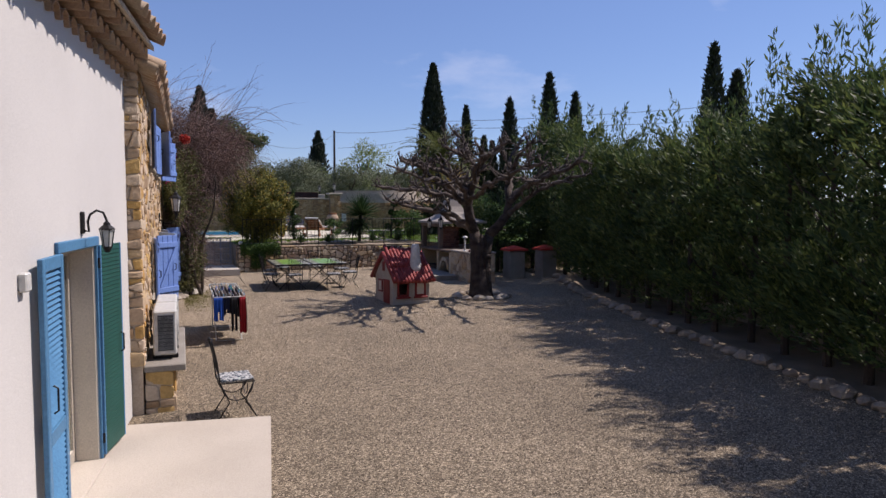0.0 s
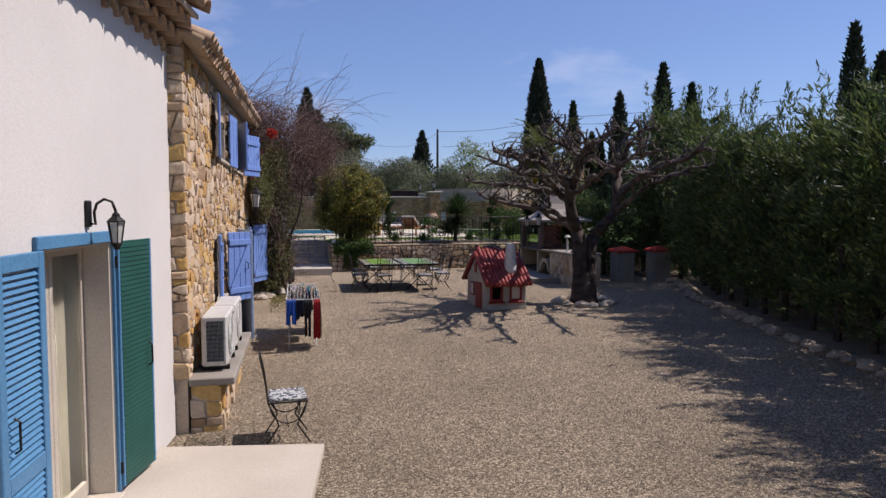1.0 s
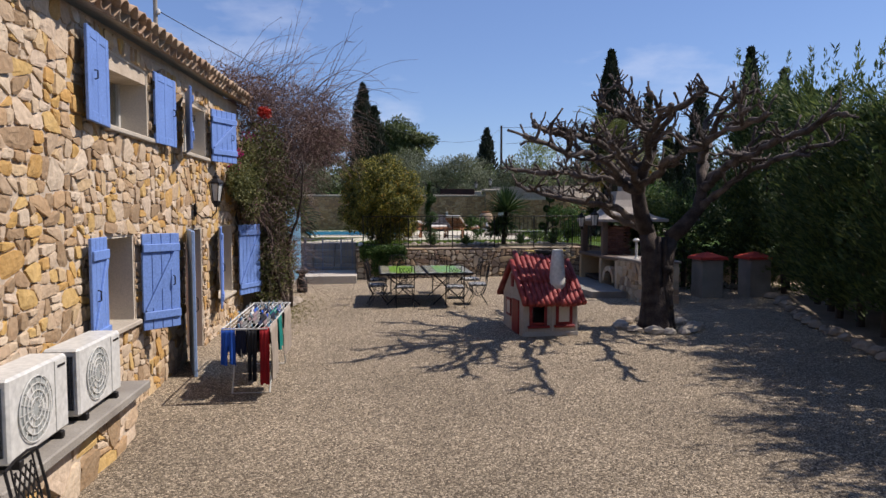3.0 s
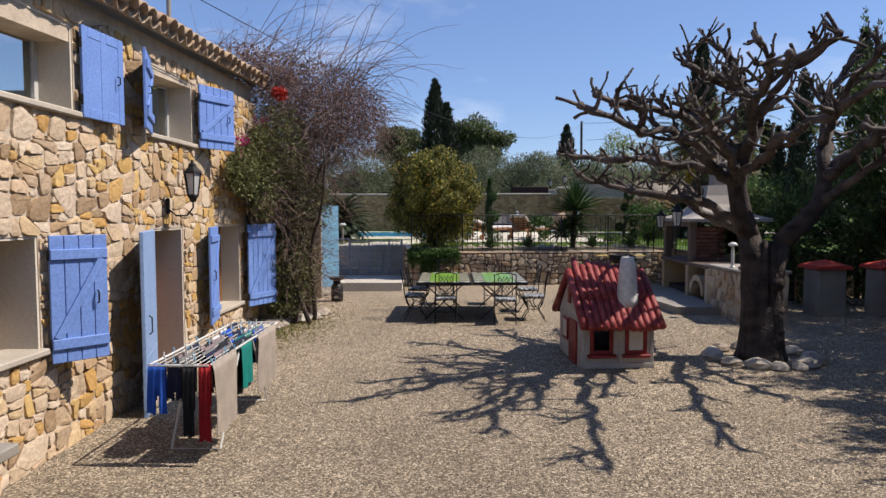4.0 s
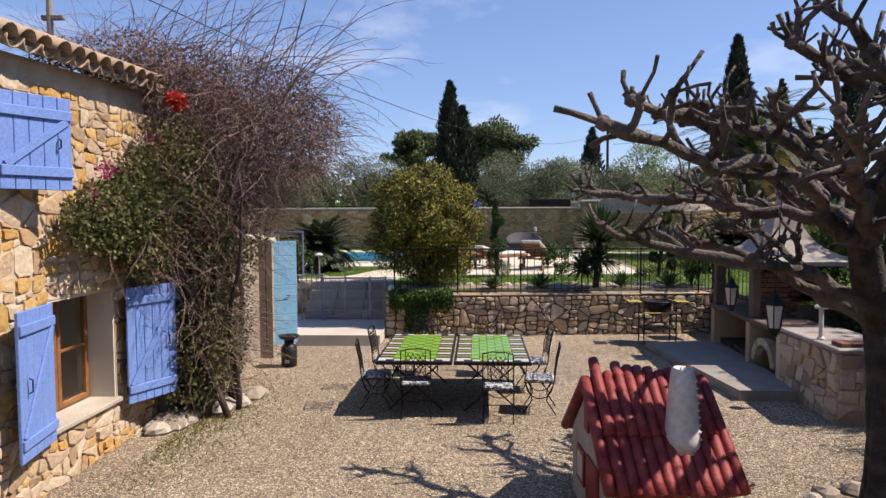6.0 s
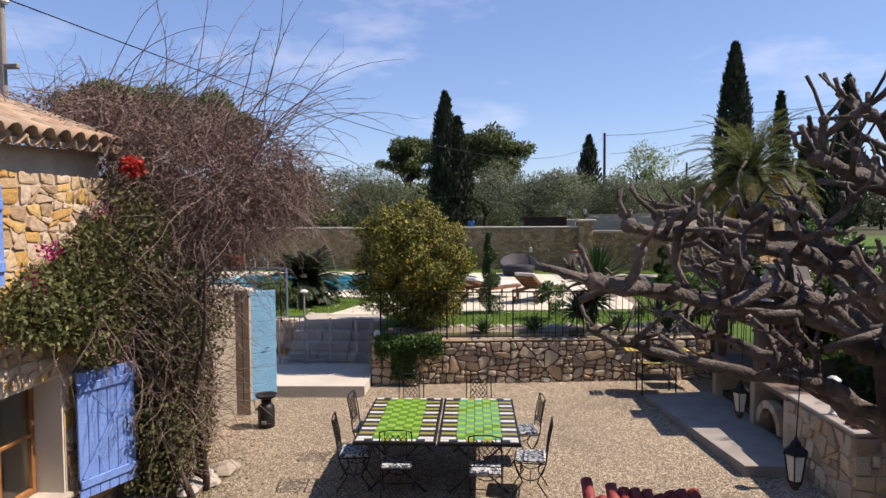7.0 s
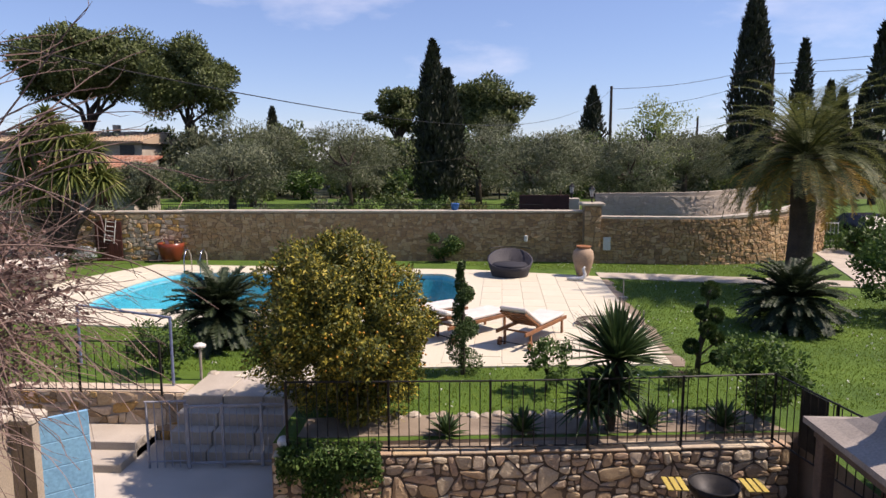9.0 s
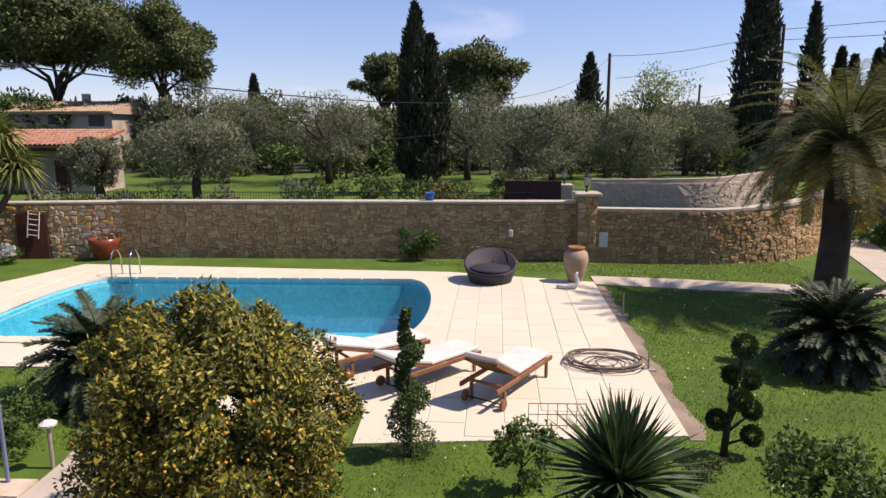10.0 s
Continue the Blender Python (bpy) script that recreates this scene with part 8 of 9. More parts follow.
def rosette(g, c, n, length, width, seed, lo=-0.5, hi=1.35, droop=0.15):
    """Stiff sword leaves from one point."""
    r = random.Random(seed)
    for k in range(n):
        a = k * 2.39996
        e = lo + (hi - lo) * (k + 0.5) / n + r.uniform(-.12, .12)
        d = Vector((math.cos(a) * math.cos(e), math.sin(a) * math.cos(e), math.sin(e)))
        s = d.cross(Vector((0, 0, 1)))
        s = s.normalized() if s.length > 1e-3 else Vector((1, 0, 0))
        up = s.cross(d)
        L = length * r.uniform(0.85, 1.1)
        p = Vector(c)
        a_, b_, t_ = p + d * L * 0.05, p + d * L * 0.5 + up * 0.02, p + d * L + Vector((0, 0, -droop * L))
        w = width
        g.add([a_ - s * w * 0.4, a_ + s * w * 0.4, b_ + s * w * 0.5, b_ - s * w * 0.5, t_, a_ - up * w * 0.2, b_ - up * w * 0.25], [(0, 5, 6, 3), (5, 1, 2, 6), (3, 6, 4), (6, 2, 4)])


YUC = leafmat("yucca_leaf", (0.018, 0.045, 0.014), (0.045, 0.085, 0.025), (0.11, 0.16, 0.06), 0.15)
yc = thing("yucca", "spiky yucca clump with sword leaves by the railing", "yucca", pose(6.52, 25.35, LAWN))
part("trunk", Geo().tube([(0, 0, -0.05), (0.05, 0.02, 0.6), (0.10, 0.05, 1.15)], [0.08, 0.07, 0.06], 8), TRUNK, yc)
yg = Geo()
rosette(yg, (0.10, 0.05, 1.05), 170, 0.92, 0.068, 1, -0.1, 1.52, 0.04)
rosette(yg, (0.05, 0.02, 0.65), 90, 0.62, 0.068, 4, -0.6, 0.9, 0.12)
rosette(yg, (-0.28, -0.05, 0.42), 100, 0.58, 0.068, 2, -0.5, 1.4)
part("leaves", yg, YUC, yc, "dark green sword leaves")
for k, (x, y, s) in enumerate(((4.2, 25.05, 0.36), (5.27, 25.2, 0.40), (7.12, 25.5, 0.40), (8.18, 25.5, 0.46))):
    a = thing("agave", "small spiky agave in the planting bed", "agave", pose(x, y, LAWN), "agaves")
    ag = Geo()
    rosette(ag, (0, 0, 0.03), 34, s, 0.07, 10 + k, 0.15, 1.3, 0.0)
    part("leaves", ag, YUC, a)


def ball_leaves(c, rad, n, seed):
    rng = np.random.default_rng(seed)
    o = rng.normal(size=(n, 3))
    o /= np.linalg.norm(o, axis=1, keepdims=True)
    return o * rad * rng.uniform(0.82, 1.03, (n, 1)) + np.array(c), o


TOP = leafmat("topiary_leaf", (0.022, 0.05, 0.014), (0.05, 0.095, 0.022), (0.10, 0.15, 0.035), 0.15)
tp_ = thing("spiral_topiary", "clipped spiral conifer topiary beside the pool terrace", "topiary", pose(4.38, 27.78, LAWN))
part("trunk", Geo().tube([(0, 0, -0.05), (0, 0, 1.9)], [0.05, 0.02], 7), TRUNK, tp_)
pp_, aa_ = [], []
for k in range(46):
    t = k / 45
    rad = (0.22, 0.165, 0.125)[0 if t < 0.22 else 1 if t < 0.5 else 2] * (1.0 if t < 0.85 else 1.0 - (t - 0.85) * 4.5)
    tw_ = 0.11 * (1 - t) + 0.045
    p, o = ball_leaves((tw_ * math.cos(t * 17), tw_ * math.sin(t * 17), 0.22 + 1.72 * t - (0.10 * math.sin(t * 17))), max(0.05, rad * (0.72 + 0.28 * abs(math.cos(t * 8.5)))), 230, 500 + k)
    pp_.append(p)
    aa_.append(o)
part("crown", leaves("crown", np.concatenate(pp_), 0.042, np.concatenate(aa_) * 0.5, 0.6, 0.5, 3, TOP, face=np.concatenate(aa_)), TOP, tp_)
cp_ = thing("pompom_tree", "cloud-pruned tree with clipped leaf balls on stems", "topiary", pose(8.62, 27.95, LAWN))
cg = Geo().tube([(0, 0, -0.05), (0.03, 0, 0.5), (0.10, 0.02, 1.0), (0.16, 0, 1.55)], [0.055, 0.045, 0.035, 0.02], 8)
balls = ((0.17, 0, 1.55, 0.20), (0.03, 0.0, 1.15, 0.14), (0.30, 0.05, 1.08, 0.17), (0.13, -0.1, 0.85, 0.18), (0.33, 0.0, 0.66, 0.15), (-0.12, 0.0, 0.52, 0.16), (0.34, -0.05, 0.32, 0.16))
for bx_, by_, bz_, br_ in balls[1:]:
    cg.tube([(0.05, 0, bz_ * 0.55), (bx_ * 0.7, by_ * 0.6, bz_ * 0.8), (bx_, by_, bz_)], [0.02, 0.016, 0.012], 6)
part("trunk", cg, TRUNK, cp_, smooth=True)
for k, (bx_, by_, bz_, br_) in enumerate(balls):
    p, o = ball_leaves((bx_, by_, bz_), br_ * 0.70, 2000, 560 + k)
    part("leaf_ball", leaves("leaf_ball", p, 0.045, o * 0.4, 0.7, 0.5, 560 + k, TOP, face=o), TOP, cp_)

crown_tree("rose_bush", "green rose bush behind the railing", 5.80, 26.95, LAWN, 0.92, (0.42, 0.42, 0.40), 1500, L_GREEN, 0.07, 601, 0.02, 16, category="shrub", group="rose bushes")
crown_tree("rose_bush", "grey-green bushy shrub at the railing corner", 8.80, 25.85, LAWN, 1.25, (0.62, 0.6, 0.52), 4200, L_GREEN, 0.075, 602, 0.025, 24, category="shrub", group="rose bushes")
crown_tree("rose_bush", "straggly grey-green rose by the ramp", -1.1, 27.6, LAWN, 1.0, (0.6, 0.5, 0.45), 2400, L_GREEN, 0.07, 603, 0.02, 20, category="shrub", group="rose bushes")
crown_tree("lawn_shrub", "large leafy yellow-green shrub on the lawn edge", 15.2, 32.6, LAWN, 2.3, (1.3, 1.2, 1.05), 6500, L_GREEN, 0.11, 604, 0.06, 26, category="shrub")
crown_tree("wall_shrub", "loose shrub growing against the garden wall", 3.45, 41.0, LAWN, 1.15, (0.75, 0.35, 0.5), 2200, L_GREEN, 0.09, 605, 0.03, 16, category="shrub", group="wall shrubs")
crown_tree("wall_shrub", "small round shrub at the pool terrace corner", 8.1, 27.2, LAWN, 0.35, (0.3, 0.25, 0.17), 700, L_HEDGE, 0.05, 606, 0.015, 8, category="shrub", group="wall shrubs")
iv = np.random.default_rng(4)
ip = np.stack([iv.uniform(1.95, 3.35, 3600), 24.45 + iv.normal(0, 0.035, 3600), 1.26 - np.abs(iv.normal(0, 0.16, 3600)) - 0.02], 1)
ip2 = np.stack([iv.uniform(1.95, 3.3, 1800), iv.uniform(24.45, 24.85, 1800), 1.25 + np.abs(iv.normal(0, 0.04, 1800))], 1)
ip3 = np.stack([iv.uniform(2.3, 2.8, 1200), 24.43 + iv.normal(0, 0.03, 1200), iv.uniform(0.45, 1.1, 1200)], 1)
ivy = thing("wall_creeper", "leafy green creeper spilling over the retaining wall", "climbing plant")
part("stem", Geo().tube([(2.5, 24.62, 1.22), (2.55, 24.44, 1.2), (2.6, 24.42, 0.9), (2.55, 24.42, 0.5)], [0.012, 0.012, 0.01, 0.006], 5), TRUNK, ivy)
part("leaves", leaves("leaves", np.concatenate([ip, ip2, ip3]), 0.055, np.array([0, -0.6, -0.4]), 0.8, 0.7, 8, L_GREEN), L_GREEN, ivy)

# oranges in the tree
orr = random.Random(3)
om = Geo().lathe([(0.009, -0.022), (0.020, -0.013), (0.025, 0.0), (0.020, 0.013), (0.009, 0.022)], 8).mesh("orange", True)
om.materials.append(mat("orange_peel", (0.60, 0.28, 0.03), (0.52, 0.24, 0.025), bump=0.1, rough=0.4))
for k in range(210):
    d = Vector((orr.gauss(0, 1), orr.gauss(0, 1), orr.gauss(0, 0.8))).normalized()
    ob = new("orange", om)
    q = orr.uniform(0.84, 0.95)
    ob.parent, ob.matrix_basis = ot, pose(d.x * 1.42 * q, d.y * 1.35 * q, 1.40 + d.z * 1.38 * q) @ Matrix.Scale(0.66, 4)


# ---- pool terrace furniture ----
CUSHW = mat("white_cushion", (0.74, 0.70, 0.64), (0.66, 0.62, 0.56), scale=4, fine=120, bump=0.1)


def lounger(x, y, a, label, tilt=16):
    t = thing("sun_lounger", label, "lounger", pose(x, y, LAWN + 0.047, 0, 0, a), "sun loungers")
    L, W, h = 1.95, 0.66, 0.34
    for yy in (-W / 2, W / 2):
        part("side_rail", Geo().box((L / 2, yy, h), (L, 0.04, 0.08), 0.008), WOOD, t)
    for k in range(9):
        part("slat", Geo().box((0.78 + k * 0.125, 0, h + 0.02), (0.09, W - 0.05, 0.018), 0.003), WOOD, t)
    for xx in (0.30, L - 0.14):
        for yy in (-W / 2 + 0.03, W / 2 - 0.03):
            part("leg", Geo().box((xx, yy, (h - 0.04) / 2), (0.06, 0.045, h - 0.04), 0.006), WOOD, t)
    for yy in (-W / 2 - 0.02, W / 2 + 0.02):
        part("wheel", Geo().tube([(0.18, yy - 0.02, 0.09), (0.18, yy + 0.02, 0.09)], 0.09, 14), WOOD, t)
    part("axle", Geo().tube([(0.18, -W / 2, 0.09), (0.18, W / 2, 0.09)], 0.012, 6), IRON, t)
    e = radians(tilt)
    turn = Matrix.Rotation(e, 3, "Y")
    bc = Vector((0.74 - 0.38 * math.cos(e), 0, h + 0.03 + 0.38 * math.sin(e)))
    for yy in (-W / 2 + 0.05, W / 2 - 0.05):
        part("back_rail", Geo().box((bc.x, yy, bc.z), (0.78, 0.035, 0.05), 0.006, turn), WOOD, t)
    for k in range(5):
        o = turn @ Vector((-0.32 + 0.16 * k, 0, 0))
        part("back_slat", Geo().box(bc + o, (0.09, W - 0.14, 0.018), 0.003, turn), WOOD, t)
    part("prop", Geo().box((0.30, 0, h - 0.02), (0.04, W - 0.1, 0.04), 0.005), WOOD, t)
    part("seat_cushion", Geo().box((0.74 + (L - 0.76) / 2, 0, h + 0.075), (L - 0.76, W - 0.04, 0.09), 0.03), CUSHW, t, "thick white cushion")
    part("back_cushion", Geo().box(bc + turn @ Vector((0.0, 0, 0.075)), (0.86, W - 0.04, 0.09), 0.03, turn), CUSHW, t, "thick white cushion")
    return t


LL = "teak sun lounger with a thick white cushion"
lounger(5.32, 29.22, 58, LL + " on wheels", 30)
lounger(3.80, 29.75, 46, LL + " near the pool edge")
lounger(2.70, 30.55, 38, LL + " beside the water")

db = thing("daybed", "round dark wicker daybed with a high curved back", "sofa", pose(5.78, 37.95, LAWN + 0.045))
WICK = mat("dark_wicker", (0.030, 0.028, 0.035), (0.05, 0.047, 0.055), scale=30, fine=120, bump=0.7, rough=0.6)
n = 36
vs, fs = [], []
for i in range(n):
    a = 2 * math.pi * i / n
    b = 0.5 + 0.5 * math.sin(a)
    top = 0.34 + 0.50 * b ** 1.3
    for rr_, zz in ((0.60, 0.0), (0.66, 0.2), (0.76, top), (0.70, top), (0.60, 0.30), (0.0, 0.30)):
        vs.append((rr_ * math.cos(a), rr_ * math.sin(a), zz))
for i in range(n):
    for k in range(5):
        fs.append((6 * i + k, 6 * ((i + 1) % n) + k, 6 * ((i + 1) % n) + k + 1, 6 * i + k + 1))
part("shell", Geo().add(vs, fs), WICK, db, smooth=True)
part("seat_pad", Geo().lathe([(0.56, 0.30), (0.585, 0.33), (0.585, 0.38), (0.55, 0.41), (0.02, 0.415)], 30), mat("charcoal_pad", (0.035, 0.035, 0.045), bump=0.1), db, "charcoal seat pad", True)
part("hood_rail", Geo().tube([(0.74 * math.cos(a), 0.74 * math.sin(a), 0.87) for a in (math.pi * (0.12 + 0.76 * i / 16) for i in range(17))], 0.014, 6), IRON, db)

TERRA = mat("pale_terracotta", (0.46, 0.33, 0.22), (0.36, 0.25, 0.17), scale=5, fine=40, bump=0.3)
jr = thing("oil_jar", "tall pale terracotta oil jar with a red-brown rim", "jar", pose(8.20, 38.0, LAWN + 0.04) @ Matrix.Scale(0.85, 4))
part("body", Geo().lathe([(0.20, 0.0), (0.24, 0.05), (0.36, 0.45), (0.42, 0.75), (0.38, 0.98), (0.24, 1.10)], 22), TERRA, jr, smooth=True)
part("rim", Geo().lathe([(0.23, 1.09), (0.28, 1.12), (0.29, 1.18), (0.25, 1.19), (0.20, 1.12)], 22), mat("rim_clay", (0.38, 0.16, 0.07), bump=0.2), jr, "red-brown rim", True)
pc = tagged(part("pool_cleaner", Geo().tube([(-0.45, -0.1, 0.06), (-0.2, -0.15, 0.06), (0.05, -0.15, 0.08), (0.12, -0.12, 0.2), (0.06, -0.1, 0.38), (0.12, -0.1, 0.45)], [0.05, 0.06, 0.07, 0.06, 0.05, 0.03], 9), WHITE, None, "", True, pose(8.0, 37.2, LAWN + 0.045)), "white pool cleaner hose coiled by the jar", "pool cleaner")
hs = Geo()
coil = []
for i in range(9 * 20):
    q = i / 20
    rad = 0.55 + 0.2 * math.sin(q * 2.3 + 1) + 0.06 * math.sin(q * 5.1)
    coil.append((0.13 * math.sin(q * 1.7) + rad * math.cos(2 * math.pi * q), 0.13 * math.cos(q * 2.1) + rad * 0.8 * math.sin(2 * math.pi * q), 0.02 + 0.007 * q + 0.012 * (1 + math.sin(i))))
hs.tube(coil, 0.013, 5)
tagged(part("garden_hose", hs, mat("hose_rubber", (0.20, 0.16, 0.13), (0.14, 0.11, 0.09), bump=0), None, "", True, pose(7.70, 31.3, LAWN + 0.05)), "coiled brown garden hose on the paving", "hose")
lowf = thing("border_fence", "low ornamental wire border fence by the terrace", "fence", pose(6.05, 28.62, LAWN))
for k in range(7):
    part("bar", Geo().tube([(0.14 * k, 0, -0.03), (0.14 * k, 0, 0.42)], 0.006, 4), IRON, lowf)
for zz in (0.08, 0.25, 0.42):
    part("rail", Geo().tube([(0, 0, zz), (0.84, 0, zz)], 0.006, 4), IRON, lowf)
for x, y, h in ((8.78, 34.6, 0.55), (8.45, 31.1, 0.45)):
    sp = thing("terrace_light", "small stake light at the terrace edge", "lamp", pose(x, y, LAWN), "terrace lights")
    part("stake", Geo().tube([(0, 0, -0.05), (0, 0, h)], 0.016, 6), CONCRETE, sp)
    part("base", Geo().box((0, 0, 0.02), (0.26, 0.16, 0.04), 0.008), CONCRETE, sp)
pld = thing("pool_ladder", "stainless steel pool ladder at the far edge", "ladder", pose(-5.05, 38.15, LAWN))
CHROME = mat("stainless", (0.62, 0.62, 0.62), bump=0, rough=0.18, metal=1.0)
for x in (-0.28, 0.28):
    part("rail", Geo().tube([(x, 0.5, 0.0), (x, 0.48, 0.6), (x, 0.30, 0.82), (x, 0.05, 0.80), (x, -0.10, 0.55), (x, -0.12, -0.6)], 0.022, 8), CHROME, pld, smooth=True)
for zz in (-0.15, -0.4):
    part("tread", Geo().box((0, -0.12, zz), (0.52, 0.08, 0.02), 0.004), CHROME, pld)
pot = thing("glazed_pot", "big red-brown glazed pot at the garden wall", "pot", pose(-7.15, 41.0, LAWN))
part("body", Geo().lathe([(0.30, 0), (0.34, 0.04), (0.48, 0.55), (0.50, 0.72), (0.46, 0.72), (0.42, 0.60), (0.02, 0.58)], 22), mat("red_glaze", (0.26, 0.055, 0.025), (0.18, 0.04, 0.02), bump=0.1, rough=0.3), pot, smooth=True)
ht = thing("hot_tub", "round pale rendered basin by the pool terrace", "tub", pose(-9.6, 36.2, LAWN))
part("wall", Geo().lathe([(1.0, 0), (1.05, 0.03), (1.12, 0.60), (1.16, 0.66), (1.0, 0.68), (0.95, 0.5), (0.02, 0.48)], 28), TERRACE, ht, smooth=True)
wfl = thing("white_flower_bush", "low cushion of white flowers by the wall", "flowers", pose(-10.4, 40.0, LAWN))
p, way = lumpy((0, 0, 0.28), (0.9, 0.6, 0.35), 2600, 44, 18)
part("leaves", leaves("leaves", p, 0.07, way, 0.6, 0.5, 44, L_GREEN), L_GREEN, wfl)
p2, way2 = lumpy((0, 0, 0.30), (0.95, 0.62, 0.38), 2600, 45, 18)
PET = leafmat("white_petal", (0.62, 0.62, 0.60), (0.72, 0.72, 0.70), (0.80, 0.80, 0.78), 0.2)
part("flowers", leaves("flowers", p2[way2[:, 2] > -0.1], 0.07, way2[way2[:, 2] > -0.1], 0.5, 0.9, 45, PET), PET, wfl, "white blossoms")

# door and ladder in the west wall, plaques, wall lanterns, cover
ad = thing("door_3", "arched red-brown plank door in the garden wall", "door", bl.matrix_basis @ Matrix.Translation((4.85, -0.05, 0)), kind="structure")
DW = mat("red_brown_door", (0.13, 0.04, 0.025), (0.09, 0.03, 0.02), scale=6, fine=40, bump=0.2)
for k in range(6):
    x = 0.083 + 0.167 * k
    part("plank", Geo().box((x, 0, (1.50 + 0.12 * math.sin(math.pi * x)) / 2), (0.163, 0.05, 1.50 + 0.12 * math.sin(math.pi * x)), 0.006), DW, ad)
ld_ = thing("wooden_ladder", "short white wooden ladder hung on the door", "ladder", bl.matrix_basis @ pose(5.2, -0.12, 0.75, 0, 8, 0))
for x in (0.0, 0.36):
    part("rail", Geo().tube([(x, 0, 0), (x, 0, 0.92)], 0.02, 6), WHITE, ld_)
for k in range(5):
    part("rung", Geo().tube([(0, 0, 0.1 + 0.18 * k), (0.36, 0, 0.1 + 0.18 * k)], 0.016, 6), WHITE, ld_)
for x, z, s in ((6.55, 2.20, 0.20), (9.55, 2.05, 0.42)):
    tagged(part("wall_plaque", Geo().box((x, 41.20 if x < 8 else 40.92, z), (s * 0.7, 0.05, s * 1.2), 0.02), WHITE, None), "pale cement plaque on the stone wall", "plaque", "wall plaques")
bc_ = tagged(part("bucket", Geo().lathe([(0.12, 0), (0.16, 0.24), (0.17, 0.26), (0.14, 0.25), (0.10, 0.03)], 14), mat("blue_plastic", (0.02, 0.16, 0.50), bump=0, rough=0.4), None, "", True, pose(3.85, 41.5, WTOP + 0.115)), "bright blue plastic bucket on the wall coping", "bucket")
for x, y, z in ((PIERX, 41.2, 3.58), (8.75, 44.6, 3.55)):
    wl_ = thing("pier_lantern", "black iron lantern on a wall pier", "lantern", pose(x, y, z), "pier lanterns")
    part("foot", Geo().lathe([(0.06, 0), (0.03, 0.03), (0.025, 0.12)], 8), IRON, wl_)
    lantern_body(1.15, wl_, 0.12 + 0.54, 0.0)
p2_ = setting("gate_pier_far", Geo().box((8.75, 44.6, 2.45), (0.6, 0.6, 2.2), 0.02), COPING, "second pale pier behind the garden wall", category="pier")
setting("fence_brown", Geo().box((7.55, 44.3, 2.55), (2.1, 0.06, 2.3), 0.01), mat("brown_fence", (0.075, 0.03, 0.025), (0.05, 0.022, 0.018), scale=3, fine=30, bump=0.3), "dark red-brown solid drive fence beyond the wall")
nf = Geo()
for k in range(170):
    x = -9.5 + 0.1 * k
    nf.tube([(x, 43.2, 1.3), (x, 43.2, 3.42)], 0.008, 4)
for zz in (1.6, 3.36):
    nf.tube([(-9.5, 43.2, zz), (7.4, 43.2, zz)], 0.012, 5)
setting("fence_neighbour", nf, IRON, "thin green-black neighbour's railing behind the wall")

# drive gate and parked car at the end of the path
dg = thing("drive_gate", "white metal bar gate at the drive", "gate", pose(19.2, 45.6, LAWN))
for k in range(9):
    part("gate_bar", Geo().tube([(0.16 * k, 0, 0), (0.16 * k, 0, 1.15)], 0.02, 6), WHITE, dg)
for zz in (0.12, 1.1):
    part("gate_rail", Geo().tube([(0, 0, zz), (1.28, 0, zz)], 0.025, 6), WHITE, dg)
setting("pier_drive", Geo().box((18.7, 45.5, 2.1), (0.5, 0.5, 1.75), 0.02), COPING, "pale stone pier beside the drive gate", category="pier")


def car(x, y, a, paint, label):
    c = thing("car", label, "car", pose(x, y, LAWN + 0.01, 0, 0, a), "parked cars")
    body = Geo()
    prof = [(-2.0, 0.35), (-1.95, 0.75), (-1.2, 0.85), (-0.6, 1.35), (0.9, 1.40), (1.6, 0.95), (2.05, 0.85), (2.1, 0.35)]
    n = len(prof)
    body.add([(px, s * (0.85 if pz < 1.0 else 0.68), pz) for s in (-1, 1) for px, pz in prof], [tuple(range(n)), tuple(range(n, 2 * n))[::-1]] + [(i, n + i, n + (i + 1) % n, (i + 1) % n) for i in range(n)])
    part("body", body, paint, c)
    for s in (-1, 1):
        part("window", Geo().add([(-0.95, s * 0.80, 0.92), (1.25, s * 0.80, 0.96), (0.85, s * 0.71, 1.32), (-0.5, s * 0.71, 1.28)], [(0, 1, 2, 3) if s < 0 else (3, 2, 1, 0)]), T_DARK, c)
        for wx in (-1.3, 1.3):
            part("wheel", Geo().tube([(wx, s * 0.72, 0.31), (wx, s * 0.88, 0.31)], 0.31, 16), IRON, c)
    part("windscreen", Geo().add([(-1.13, -0.74, 0.90), (-0.66, -0.62, 1.30), (-0.66, 0.62, 1.30), (-1.13, 0.74, 0.90)], [(0, 1, 2, 3)]), T_DARK, c)
    for yy in (-0.6, 0.6):
        part("headlight", Geo().box((-1.96, yy, 0.66), (0.08, 0.3, 0.14), 0.02), FROST, c)
    return c


car(22.4, 46.6, 95, mat("dark_car_paint", (0.02, 0.012, 0.014), bump=0, rough=0.25), "dark parked car behind the drive gate")
car(-22.8, 94, 10, WHITE, "small white car parked under distant trees")


